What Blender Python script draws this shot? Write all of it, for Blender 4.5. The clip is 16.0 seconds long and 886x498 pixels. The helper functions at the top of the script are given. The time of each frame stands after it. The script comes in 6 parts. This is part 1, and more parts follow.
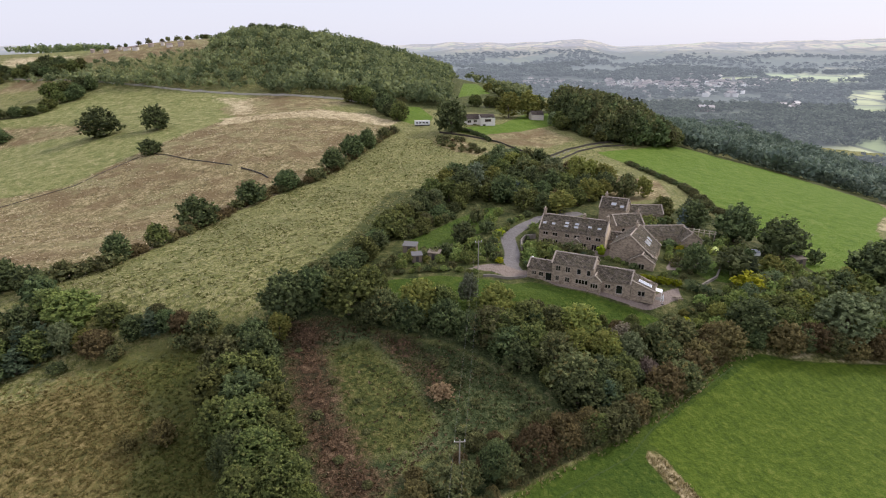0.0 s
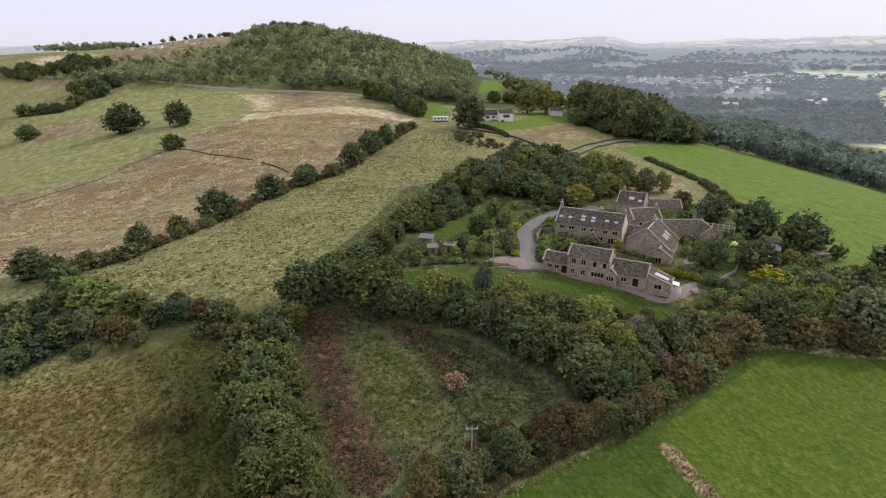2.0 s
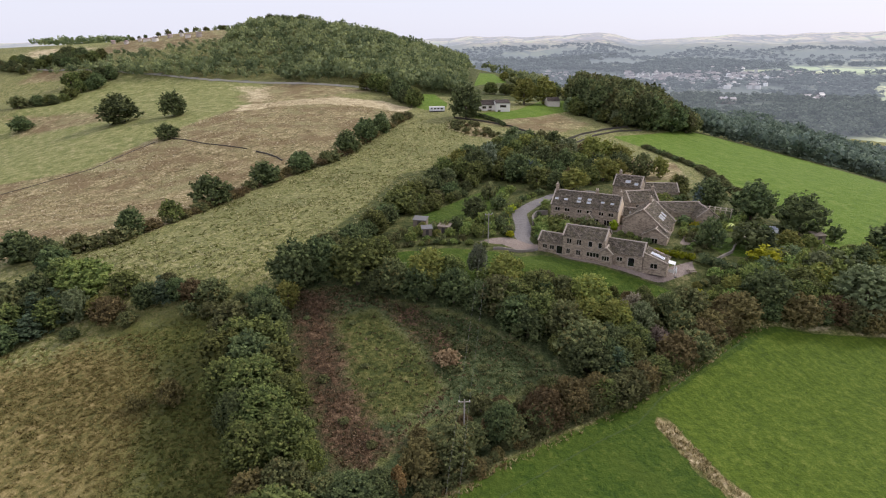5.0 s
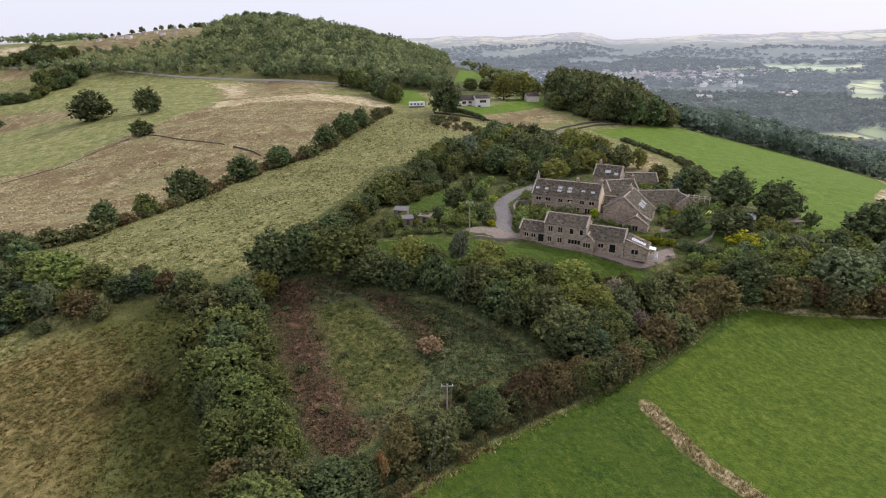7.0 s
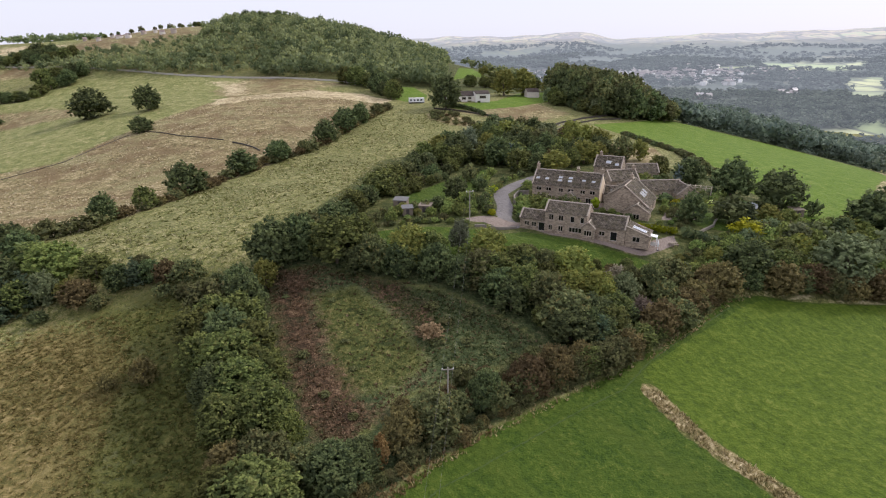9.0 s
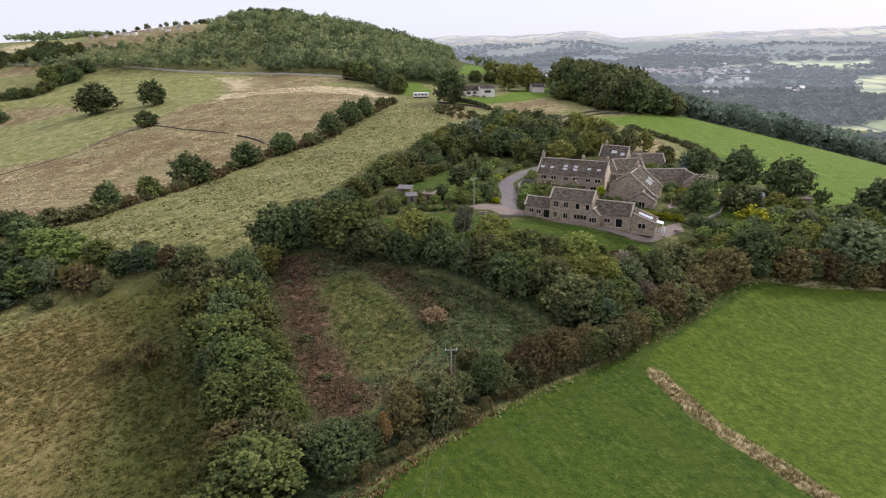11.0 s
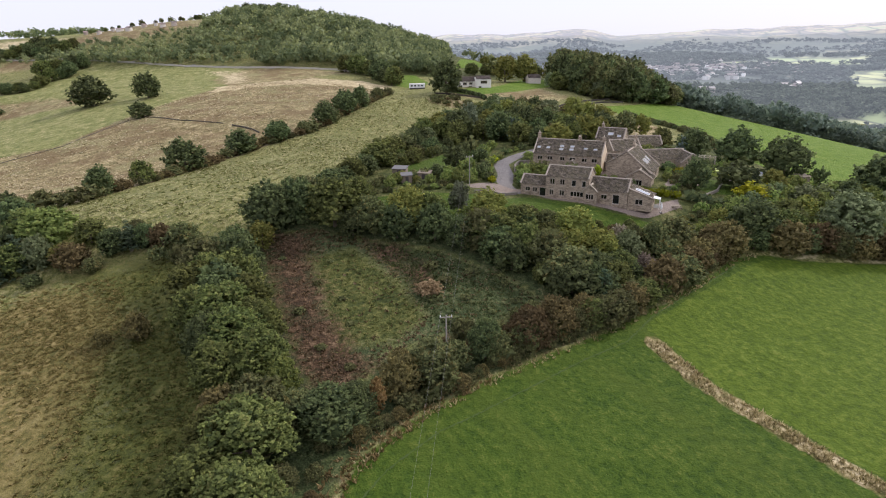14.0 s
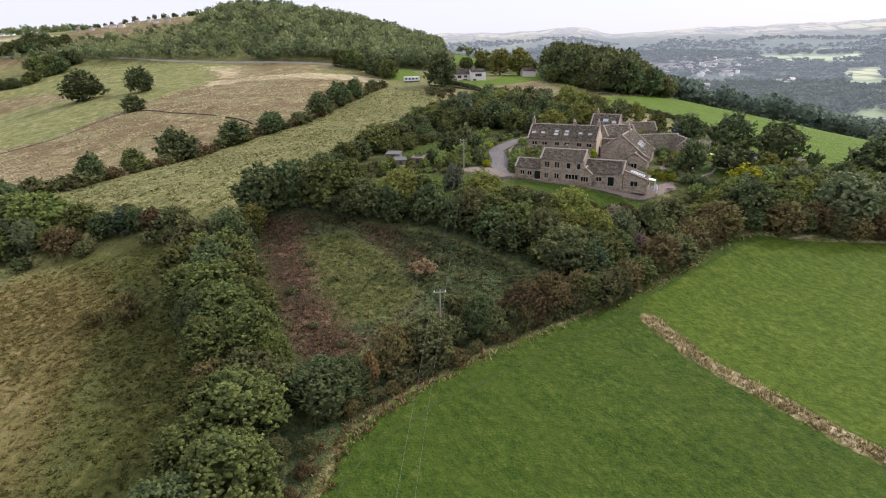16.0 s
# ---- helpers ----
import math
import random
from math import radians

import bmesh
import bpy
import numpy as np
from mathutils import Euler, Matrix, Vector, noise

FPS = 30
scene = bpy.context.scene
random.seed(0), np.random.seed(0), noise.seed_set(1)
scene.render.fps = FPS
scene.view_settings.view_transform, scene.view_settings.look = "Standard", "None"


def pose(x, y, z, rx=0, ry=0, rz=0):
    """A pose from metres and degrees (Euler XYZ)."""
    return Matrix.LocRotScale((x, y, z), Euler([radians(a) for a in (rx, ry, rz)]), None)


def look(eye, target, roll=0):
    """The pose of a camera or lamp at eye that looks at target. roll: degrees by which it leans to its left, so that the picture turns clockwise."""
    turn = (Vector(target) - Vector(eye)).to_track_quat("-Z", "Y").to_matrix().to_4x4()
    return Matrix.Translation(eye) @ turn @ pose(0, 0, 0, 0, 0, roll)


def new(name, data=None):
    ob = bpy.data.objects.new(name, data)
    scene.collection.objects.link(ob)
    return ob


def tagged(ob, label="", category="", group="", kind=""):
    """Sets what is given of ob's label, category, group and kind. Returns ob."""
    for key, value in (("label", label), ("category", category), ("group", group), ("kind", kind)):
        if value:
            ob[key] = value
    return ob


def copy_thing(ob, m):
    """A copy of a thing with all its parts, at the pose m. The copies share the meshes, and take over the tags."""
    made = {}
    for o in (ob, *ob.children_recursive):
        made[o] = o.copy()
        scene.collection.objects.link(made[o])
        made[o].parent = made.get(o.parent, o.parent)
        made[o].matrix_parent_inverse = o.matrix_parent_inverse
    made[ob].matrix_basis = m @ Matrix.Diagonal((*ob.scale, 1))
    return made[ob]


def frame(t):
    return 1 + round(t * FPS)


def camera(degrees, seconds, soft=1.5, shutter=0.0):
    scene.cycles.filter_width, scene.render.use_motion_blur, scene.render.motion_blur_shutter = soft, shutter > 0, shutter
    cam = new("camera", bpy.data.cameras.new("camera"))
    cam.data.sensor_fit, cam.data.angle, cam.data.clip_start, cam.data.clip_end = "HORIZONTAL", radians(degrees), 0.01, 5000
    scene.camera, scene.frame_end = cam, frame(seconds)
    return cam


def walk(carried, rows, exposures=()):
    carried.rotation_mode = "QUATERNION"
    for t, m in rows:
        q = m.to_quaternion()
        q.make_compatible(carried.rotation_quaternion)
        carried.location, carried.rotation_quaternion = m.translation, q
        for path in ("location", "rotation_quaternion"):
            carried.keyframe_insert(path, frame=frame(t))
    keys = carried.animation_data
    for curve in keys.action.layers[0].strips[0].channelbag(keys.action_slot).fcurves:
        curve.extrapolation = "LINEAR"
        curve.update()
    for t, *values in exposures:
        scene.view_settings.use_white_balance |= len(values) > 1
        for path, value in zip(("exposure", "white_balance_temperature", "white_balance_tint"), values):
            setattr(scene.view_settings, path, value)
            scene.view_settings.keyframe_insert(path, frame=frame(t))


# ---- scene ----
cam = camera(75.00, 16.0, soft=1.1)
PATH = [
    (0.0, 0.00, 0.00, 52.34, 70.640, -0.000, 0.000),
    (0.5, 0.16, -0.26, 52.41, 70.609, 0.094, 0.735),
    (1.0, 0.23, -0.49, 52.14, 70.564, 0.170, 1.362),
    (1.5, 0.42, -0.84, 51.70, 70.514, 0.192, 1.643),
    (2.0, 0.78, -1.07, 51.04, 70.464, 0.227, 1.874),
    (2.5, 1.03, -1.17, 50.36, 70.424, 0.260, 1.857),
    (3.0, 1.23, -1.18, 49.65, 70.362, 0.240, 1.754),
    (3.5, 1.37, -1.21, 48.92, 70.300, 0.227, 1.671),
    (4.0, 1.56, -1.15, 48.14, 70.235, 0.280, 1.747),
    (6.5, 1.89, -0.93, 44.31, 70.217, 0.402, 0.590),
    (7.0, 1.94, -0.86, 43.63, 70.228, 0.343, -0.252),
    (7.5, 2.02, -0.86, 43.03, 70.273, 0.413, -0.379),
    (8.0, 2.08, -0.95, 42.35, 70.308, 0.508, -0.347),
    (8.5, 2.02, -1.02, 41.50, 70.323, 0.562, -0.324),
    (9.0, 2.01, -1.02, 40.68, 70.297, 0.609, -0.288),
    (11.5, 2.35, -1.55, 36.76, 70.281, 0.824, 0.403),
    (12.0, 2.53, -1.72, 35.87, 70.284, 0.909, 0.559),
    (12.5, 2.63, -1.72, 34.94, 70.273, 0.928, 0.370),
    (13.0, 2.59, -1.73, 34.06, 70.274, 0.892, 0.048),
    (13.5, 2.55, -1.79, 33.26, 70.250, 0.956, -0.086),
    (14.0, 2.67, -1.79, 32.38, 70.249, 1.008, -0.119),
    (14.5, 2.68, -1.82, 31.49, 70.228, 1.071, -0.204),
    (15.0, 2.78, -1.94, 30.57, 70.203, 1.068, -0.341),
    (15.5, 2.92, -2.05, 29.66, 70.168, 1.139, -0.558),
    (16.0, 3.00, -2.22, 28.64, 70.179, 1.184, -0.579),
]
walk(cam, [(t, pose(*p)) for t, *p in PATH], [(0.0, -0.07, 6300, 12), (8.0, 0.0, 6280, 12), (16.0, 0.10, 6260, 12)])

# ---------------------------------------------------------------- sky, sun, exposure
SUN_TURN, SUN_HEIGHT = 62.0, 38.0  # degrees clockwise from north (+y), above the horizon
world = bpy.data.worlds.new("world")
scene.world = world
world.use_nodes = True
sky = world.node_tree.nodes.new("ShaderNodeTexSky")
sky.sky_type, sky.sun_disc = "NISHITA", False
sky.sun_elevation, sky.sun_rotation = radians(SUN_HEIGHT), radians(SUN_TURN)
sky.altitude, sky.air_density, sky.dust_density, sky.ozone_density = 200, 1.0, 1.5, 1.0
backlight = world.node_tree.nodes["Background"]
backlight.inputs["Strength"].default_value = 0.12
veil = world.node_tree.nodes.new("ShaderNodeMix")  # thin high cloud over the whole sky
veil.data_type = "RGBA"
veil.inputs[0].default_value = 0.85
world.node_tree.links.new(sky.outputs["Color"], veil.inputs[6])
# an even layer of cloud grows brighter from the horizon to the zenith
wn, wl = world.node_tree.nodes, world.node_tree.links
aloft = wn.new("ShaderNodeSeparateXYZ")
wl.new(wn.new("ShaderNodeTexCoord").outputs["Generated"], aloft.inputs[0])
lift = wn.new("ShaderNodeMapRange")
lift.inputs["From Min"].default_value, lift.inputs["From Max"].default_value = 0.10, 1.0
lift.inputs["To Min"].default_value, lift.inputs["To Max"].default_value = 1.0, 1.45
wl.new(aloft.outputs["Z"], lift.inputs["Value"])
cloud = wn.new("ShaderNodeVectorMath")
cloud.operation = "SCALE"
cloud.inputs[0].default_value = (7.75, 7.7, 8.7)
wl.new(lift.outputs["Result"], cloud.inputs["Scale"])
wl.new(cloud.outputs[0], veil.inputs[7])
world.node_tree.links.new(veil.outputs[2], backlight.inputs["Color"])
sun = new("sun", bpy.data.lights.new("sun", "SUN"))
sun.data.energy, sun.data.angle, sun.data.color = 2.7, radians(8), (1.0, 0.94, 0.84)
sun_way = Vector((math.sin(radians(SUN_TURN)) * math.cos(radians(SUN_HEIGHT)), math.cos(radians(SUN_TURN)) * math.cos(radians(SUN_HEIGHT)), math.sin(radians(SUN_HEIGHT))))
sun.matrix_world = look(sun_way * 300, (0, 0, 0))


# ---------------------------------------------------------------- materials
def material(name):
    """A material with its node tree, shader and a maker of linked nodes."""
    m = bpy.data.materials.new(name)
    m.use_nodes = True
    t = m.node_tree
    return m, t, t.nodes["Principled BSDF"]


def node(t, kind, *links):
    """A node; links are (input, socket or value) pairs."""
    n = t.nodes.new("ShaderNode" + kind)
    for key, socket in links:
        if isinstance(socket, bpy.types.NodeSocket):
            t.links.new(socket, n.inputs[key])
        else:
            n.inputs[key].default_value = socket
    return n


def rough(t, coords, scale, detail=4.0, roughness=0.6):
    return node(t, "TexNoise", ("Vector", coords), ("Scale", scale), ("Detail", detail), ("Roughness", roughness)).outputs["Fac"]


def ramp(t, fac, *stops):
    r = node(t, "ValToRGB", ("Fac", fac))
    while len(r.color_ramp.elements) < len(stops):
        r.color_ramp.elements.new(0.5)
    for e, (at, colour) in zip(r.color_ramp.elements, stops):
        e.position, e.color = at, (*colour, 1) if len(colour) == 3 else colour
    return r.outputs["Color"]


def mix(t, fac, a, b, blend="MIX"):
    n = node(t, "Mix")
    n.data_type, n.blend_type = "RGBA", blend
    for key, v in ((0, fac), (6, a), (7, b)):
        if isinstance(v, bpy.types.NodeSocket):
            t.links.new(v, n.inputs[key])
        else:
            n.inputs[key].default_value = (*v, 1) if isinstance(v, tuple) else v
    return n.outputs[2]


def calc(t, op, a, b=0.0, clamp=False):
    n = node(t, "Math")
    n.operation, n.use_clamp = op, clamp
    for key, v in ((0, a), (1, b)):
        if isinstance(v, bpy.types.NodeSocket):
            t.links.new(v, n.inputs[key])
        else:
            n.inputs[key].default_value = v
    return n.outputs[0]


def bumped(t, shader, height, strength, distance=0.05):
    b = node(t, "Bump", ("Height", height), ("Strength", strength), ("Distance", distance))
    t.links.new(b.outputs["Normal"], shader.inputs["Normal"])


def plain(name, colour, roughness=0.7, metal=0.0, spread=0.25, scale=3.0, bump=0.2):
    """Paint, stone, wood: one colour, worn at two scales."""
    m, t, sh = material(name)
    at = node(t, "TexCoord").outputs["Object"]
    a, b = rough(t, at, scale), rough(t, at, scale * 9)
    dark, light = tuple(c * (1 - spread) for c in colour), tuple(min(1, c * (1 + spread)) for c in colour)
    c = ramp(t, calc(t, "ADD", calc(t, "MULTIPLY", a, 0.6), calc(t, "MULTIPLY", b, 0.4)), (0.3, dark), (0.7, light))
    t.links.new(c, sh.inputs["Base Color"])
    sh.inputs["Roughness"].default_value, sh.inputs["Metallic"].default_value = roughness, metal
    if bump:
        bumped(t, sh, b, bump)
    return m


def leaves(name, dark, light, odd, shine=0.75, hue=0.481):
    """Foliage: each leaf clump its own shade, each tree its own cast."""
    m, t, sh = material(name)
    geo, info = node(t, "NewGeometry"), node(t, "ObjectInfo")
    at = geo.outputs["Position"]
    patch = rough(t, at, 0.45, 2.0)
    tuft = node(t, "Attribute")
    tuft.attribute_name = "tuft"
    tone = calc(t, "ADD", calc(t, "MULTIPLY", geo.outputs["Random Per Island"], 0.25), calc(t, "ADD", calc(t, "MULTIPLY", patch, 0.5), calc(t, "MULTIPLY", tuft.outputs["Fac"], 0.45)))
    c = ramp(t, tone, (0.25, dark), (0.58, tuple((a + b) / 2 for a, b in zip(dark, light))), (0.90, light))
    cast = calc(t, "MULTIPLY", info.outputs["Random"], 0.6)
    spots = calc(t, "GREATER_THAN", rough(t, at, 0.9, 3.0), 0.60)
    c = mix(t, calc(t, "MULTIPLY", spots, calc(t, "ADD", cast, 0.15)), c, odd)
    own = node(t, "Attribute")
    own.attribute_name = "cast"
    value = calc(t, "ADD", calc(t, "ADD", calc(t, "MULTIPLY", info.outputs["Random"], 0.5), 0.78), own.outputs["Fac"])
    hsv = node(t, "HueSaturation", ("Color", c), ("Value", value), ("Saturation", 1.17), ("Hue", calc(t, "ADD", calc(t, "ADD", calc(t, "MULTIPLY", own.outputs["Fac"], -0.05), hue), calc(t, "MULTIPLY", info.outputs["Random"], 0.042))))
    t.links.new(hsv.outputs["Color"], sh.inputs["Base Color"])
    sh.inputs["Roughness"].default_value = shine
    sh.inputs["Specular IOR Level"].default_value = 0.12
    thin = node(t, "BsdfTranslucent", ("Color", hsv.outputs["Color"]))
    both = node(t, "MixShader", (0, 0.33), (1, sh.outputs[0]), (2, thin.outputs[0]))
    t.links.new(both.outputs[0], t.nodes["Material Output"].inputs["Surface"])
    return m


def ground_material():
    m, t, sh = material("fields")
    at = node(t, "NewGeometry").outputs["Position"]
    flat = node(t, "Mapping", ("Vector", at), ("Scale", (1, 1, 0.3))).outputs["Vector"]
    big, mid, fine, tiny = rough(t, flat, 0.035, 5), rough(t, flat, 0.22, 4), rough(t, flat, 0.95, 3, 0.55), rough(t, flat, 4.0, 2, 0.6)
    cell = node(t, "TexVoronoi", ("Vector", flat), ("Scale", 0.62), ("Randomness", 1.0)).outputs["Distance"]
    tuft = ramp(t, calc(t, "ADD", calc(t, "MULTIPLY", cell, 0.7), calc(t, "MULTIPLY", fine, 0.6)), (0.42, (1, 1, 1)), (0.62, (0, 0, 0)))

    def cover(name, soft=0.12):
        n = node(t, "Attribute")
        n.attribute_name = name
        a = n.outputs["Fac"]
        wild = name not in ("tarmac", "gravel", "lush", "ley", "far_lush")
        jitter = calc(t, "ADD", calc(t, "MULTIPLY", mid, 0.55), calc(t, "MULTIPLY", fine, 0.45))
        v = calc(t, "ADD", a, calc(t, "MULTIPLY", calc(t, "SUBTRACT", jitter, 0.5), 1.5 if wild else 0.8 if name == "lush" else 0.45))
        return ramp(t, v, (0.5 - soft, (0, 0, 0)), (0.5 + soft, (1, 1, 1)))

    def dapple(*weights):
        v = 0.0
        for n, w in zip((mid, fine, tiny), weights):
            v = calc(t, "ADD", calc(t, "MULTIPLY", n, w), v)
        return v

    grass = ramp(t, dapple(0.2, 0.42, 0.38), (0.400, (0.060, 0.070, 0.018)), (0.472, (0.142, 0.148, 0.042)), (0.528, (0.228, 0.222, 0.074)), (0.590, (0.40, 0.35, 0.17)))
    grass = mix(t, ramp(t, big, (0.45, (0, 0, 0)), (0.62, (0.5, 0.5, 0.5))), grass, (0.145, 0.152, 0.052))
    grass = mix(t, calc(t, "MULTIPLY", tuft, 0.35), grass, (0.30, 0.27, 0.15))
    green = ramp(t, dapple(0.4, 0.35, 0.25), (0.390, (0.030, 0.040, 0.010)), (0.489, (0.068, 0.080, 0.021)), (0.566, (0.120, 0.120, 0.040)), (0.621, (0.21, 0.185, 0.085)))
    west = ramp(t, dapple(0.4, 0.35, 0.25), (0.390, (0.110, 0.128, 0.036)), (0.480, (0.195, 0.208, 0.066)), (0.545, (0.275, 0.265, 0.100)), (0.610, (0.42, 0.36, 0.19)))
    turned = node(t, "Mapping", ("Vector", at), ("Rotation", (0, 0, 2.571))).outputs["Vector"]
    mown = rough(t, node(t, "Mapping", ("Vector", turned), ("Scale", (1.5, 0.10, 0.0))).outputs["Vector"], 1.0, 3, 0.6)
    swathe = rough(t, node(t, "Mapping", ("Vector", turned), ("Scale", (0.11, 0.02, 0.0))).outputs["Vector"], 1.0, 4, 0.6)
    lush = ramp(t, calc(t, "ADD", dapple(0.12, 0.36, 0.32), calc(t, "MULTIPLY", mown, 0.20)), (0.390, (0.026, 0.055, 0.006)), (0.470, (0.046, 0.081, 0.008)), (0.540, (0.066, 0.105, 0.011)), (0.620, (0.120, 0.142, 0.026)))
    ley = ramp(t, calc(t, "ADD", dapple(0.12, 0.36, 0.32), calc(t, "MULTIPLY", mown, 0.20)), (0.390, (0.046, 0.076, 0.008)), (0.470, (0.074, 0.114, 0.010)), (0.540, (0.098, 0.142, 0.014)), (0.620, (0.150, 0.176, 0.030)))
    lush = mix(t, ramp(t, swathe, (0.46, (0, 0, 0)), (0.62, (0.4, 0.4, 0.4))), lush, (0.078, 0.108, 0.014))
    straw = ramp(t, dapple(0.3, 0.4, 0.3), (0.390, (0.19, 0.148, 0.074)), (0.489, (0.44, 0.355, 0.200)), (0.588, (0.70, 0.585, 0.38)))
    heath = ramp(t, dapple(0.35, 0.45, 0.2), (0.379, (0.085, 0.070, 0.030)), (0.467, (0.190, 0.155, 0.068)), (0.528, (0.31, 0.25, 0.122)), (0.610, (0.54, 0.44, 0.26)))
    heath = mix(t, ramp(t, big, (0.50, (0, 0, 0)), (0.60, (0.6, 0.6, 0.6))), heath, (0.26, 0.24, 0.11))
    heath = mix(t, ramp(t, rough(t, flat, 0.06, 4), (0.46, (0, 0, 0)), (0.60, (0.75, 0.75, 0.75))), heath, (0.175, 0.118, 0.058))
    warm = ramp(t, dapple(0.35, 0.45, 0.2), (0.390, (0.084, 0.079, 0.023)), (0.470, (0.144, 0.122, 0.038)), (0.535, (0.214, 0.168, 0.060)), (0.610, (0.32, 0.245, 0.105)))
    plot = ramp(t, dapple(0.3, 0.45, 0.25), (0.390, (0.026, 0.036, 0.010)), (0.480, (0.064, 0.076, 0.019)), (0.550, (0.112, 0.116, 0.032)), (0.620, (0.20, 0.18, 0.065)))
    sward = ramp(t, dapple(0.3, 0.45, 0.25), (0.390, (0.034, 0.042, 0.009)), (0.480, (0.064, 0.072, 0.015)), (0.550, (0.098, 0.100, 0.024)), (0.620, (0.155, 0.140, 0.045)))
    brake = ramp(t, dapple(0.2, 0.4, 0.4), (0.401, (0.022, 0.014, 0.008)), (0.490, (0.062, 0.037, 0.020)), (0.550, (0.106, 0.063, 0.034)), (0.620, (0.20, 0.135, 0.080)))
    rank = ramp(t, dapple(0.2, 0.4, 0.4), (0.401, (0.026, 0.038, 0.014)), (0.490, (0.056, 0.074, 0.027)), (0.560, (0.094, 0.112, 0.042)), (0.632, (0.20, 0.175, 0.095)))
    # a lighter green than lush, for the east field and the bungalow's lawns
    far_lush = ramp(t, dapple(0.35, 0.35, 0.3), (0.390, (0.070, 0.124, 0.010)), (0.500, (0.112, 0.182, 0.015)), (0.610, (0.180, 0.225, 0.048)))
    tar = ramp(t, calc(t, "ADD", calc(t, "MULTIPLY", mid, 0.5), calc(t, "MULTIPLY", tiny, 0.5)), (0.3, (0.15, 0.135, 0.13)), (0.7, (0.25, 0.23, 0.22)))
    stone = ramp(t, calc(t, "ADD", calc(t, "MULTIPLY", mid, 0.4), calc(t, "MULTIPLY", tiny, 0.6)), (0.3, (0.19, 0.145, 0.12)), (0.7, (0.33, 0.27, 0.23)))
    c = grass
    for name, colour in (("west", west), ("green", green), ("warm", warm), ("heath", heath), ("sward", sward), ("plot", plot), ("straw", straw), ("rank", rank), ("brake", brake), ("lush", lush), ("ley", ley), ("far_lush", far_lush), ("tarmac", tar), ("gravel", stone)):
        c = mix(t, cover(name, 0.05 if name in ("tarmac", "gravel", "lush", "ley", "far_lush") else 0.2), c, colour)
    c = node(t, "HueSaturation", ("Color", c), ("Value", 0.88), ("Saturation", 1.0)).outputs["Color"]
    t.links.new(c, sh.inputs["Base Color"])
    sh.inputs["Roughness"].default_value, sh.inputs["Specular IOR Level"].default_value = 0.9, 0.15
    bumped(t, sh, calc(t, "ADD", calc(t, "ADD", fine, calc(t, "MULTIPLY", tiny, 0.5)), calc(t, "MULTIPLY", mid, 1.2)), 1.0, 0.45)
    return m


def slate_roof(name, low, high, moss):
    """Stone slates in courses, mossy in patches; x runs along the eave and y up the slope."""
    m, t, sh = material(name)
    at = node(t, "TexCoord").outputs["Object"]
    b = node(t, "TexBrick", ("Vector", at), ("Color1", (0, 0, 0, 1)), ("Color2", (1, 1, 1, 1)), ("Mortar", (0, 0, 0, 1)), ("Scale", 1.0), ("Mortar Size", 0.03), ("Brick Width", 0.55), ("Row Height", 0.36))
    b.offset = 0.5
    grain, patch = rough(t, at, 6.0), rough(t, at, 0.55)
    blotch = ramp(t, rough(t, at, 1.6, 6, 0.75), (0.45, (0, 0, 0)), (0.60, (1, 1, 1)))
    c = mix(t, calc(t, "ADD", calc(t, "MULTIPLY", b.outputs["Color"], 0.42), calc(t, "ADD", calc(t, "MULTIPLY", blotch, 0.42), calc(t, "MULTIPLY", grain, 0.16))), low, high)
    c = mix(t, calc(t, "MULTIPLY", b.outputs["Fac"], 0.6), c, tuple(v * 0.5 for v in low))
    c = mix(t, ramp(t, calc(t, "ADD", calc(t, "MULTIPLY", patch, 0.7), calc(t, "MULTIPLY", grain, 0.3)), (0.46, (0, 0, 0)), (0.62, (0.75, 0.75, 0.75))), c, moss)
    t.links.new(c, sh.inputs["Base Color"])
    sh.inputs["Roughness"].default_value = 0.85
    bumped(t, sh, calc(t, "ADD", grain, calc(t, "MULTIPLY", b.outputs["Fac"], -1.5)), 0.7, 0.05)
    return m


def stone_wall(name, low, high):
    m, t, sh = material(name)
    at = node(t, "TexCoord").outputs["Object"]
    side = node(t, "SeparateXYZ", ("Vector", at))
    run = calc(t, "ADD", side.outputs["X"], side.outputs["Y"])
    uv = node(t, "CombineXYZ", ("X", run), ("Y", side.outputs["Z"])).outputs["Vector"]
    b = node(t, "TexBrick", ("Vector", uv), ("Color1", (0, 0, 0, 1)), ("Color2", (1, 1, 1, 1)), ("Mortar", (0.5, 0.5, 0.5, 1)), ("Scale", 1.0), ("Mortar Size", 0.02), ("Brick Width", 0.5), ("Row Height", 0.19))
    b.offset = 0.5
    grain, patch = rough(t, at, 7.0), rough(t, at, 0.7)
    c = mix(t, calc(t, "ADD", calc(t, "MULTIPLY", b.outputs["Color"], 0.6), calc(t, "MULTIPLY", grain, 0.4)), low, high)
    c = mix(t, ramp(t, patch, (0.5, (0, 0, 0)), (0.7, (0.5, 0.5, 0.5))), c, tuple(v * 0.5 for v in low))
    t.links.new(c, sh.inputs["Base Color"])
    sh.inputs["Roughness"].default_value = 0.9
    bumped(t, sh, calc(t, "ADD", grain, calc(t, "MULTIPLY", b.outputs["Fac"], -1.0)), 0.6, 0.04)
    return m


def glass_material(name, colour):
    m, t, sh = material(name)
    sh.inputs["Base Color"].default_value = (*colour, 1)
    sh.inputs["Roughness"].default_value, sh.inputs["Specular IOR Level"].default_value = 0.08, 0.8
    return m


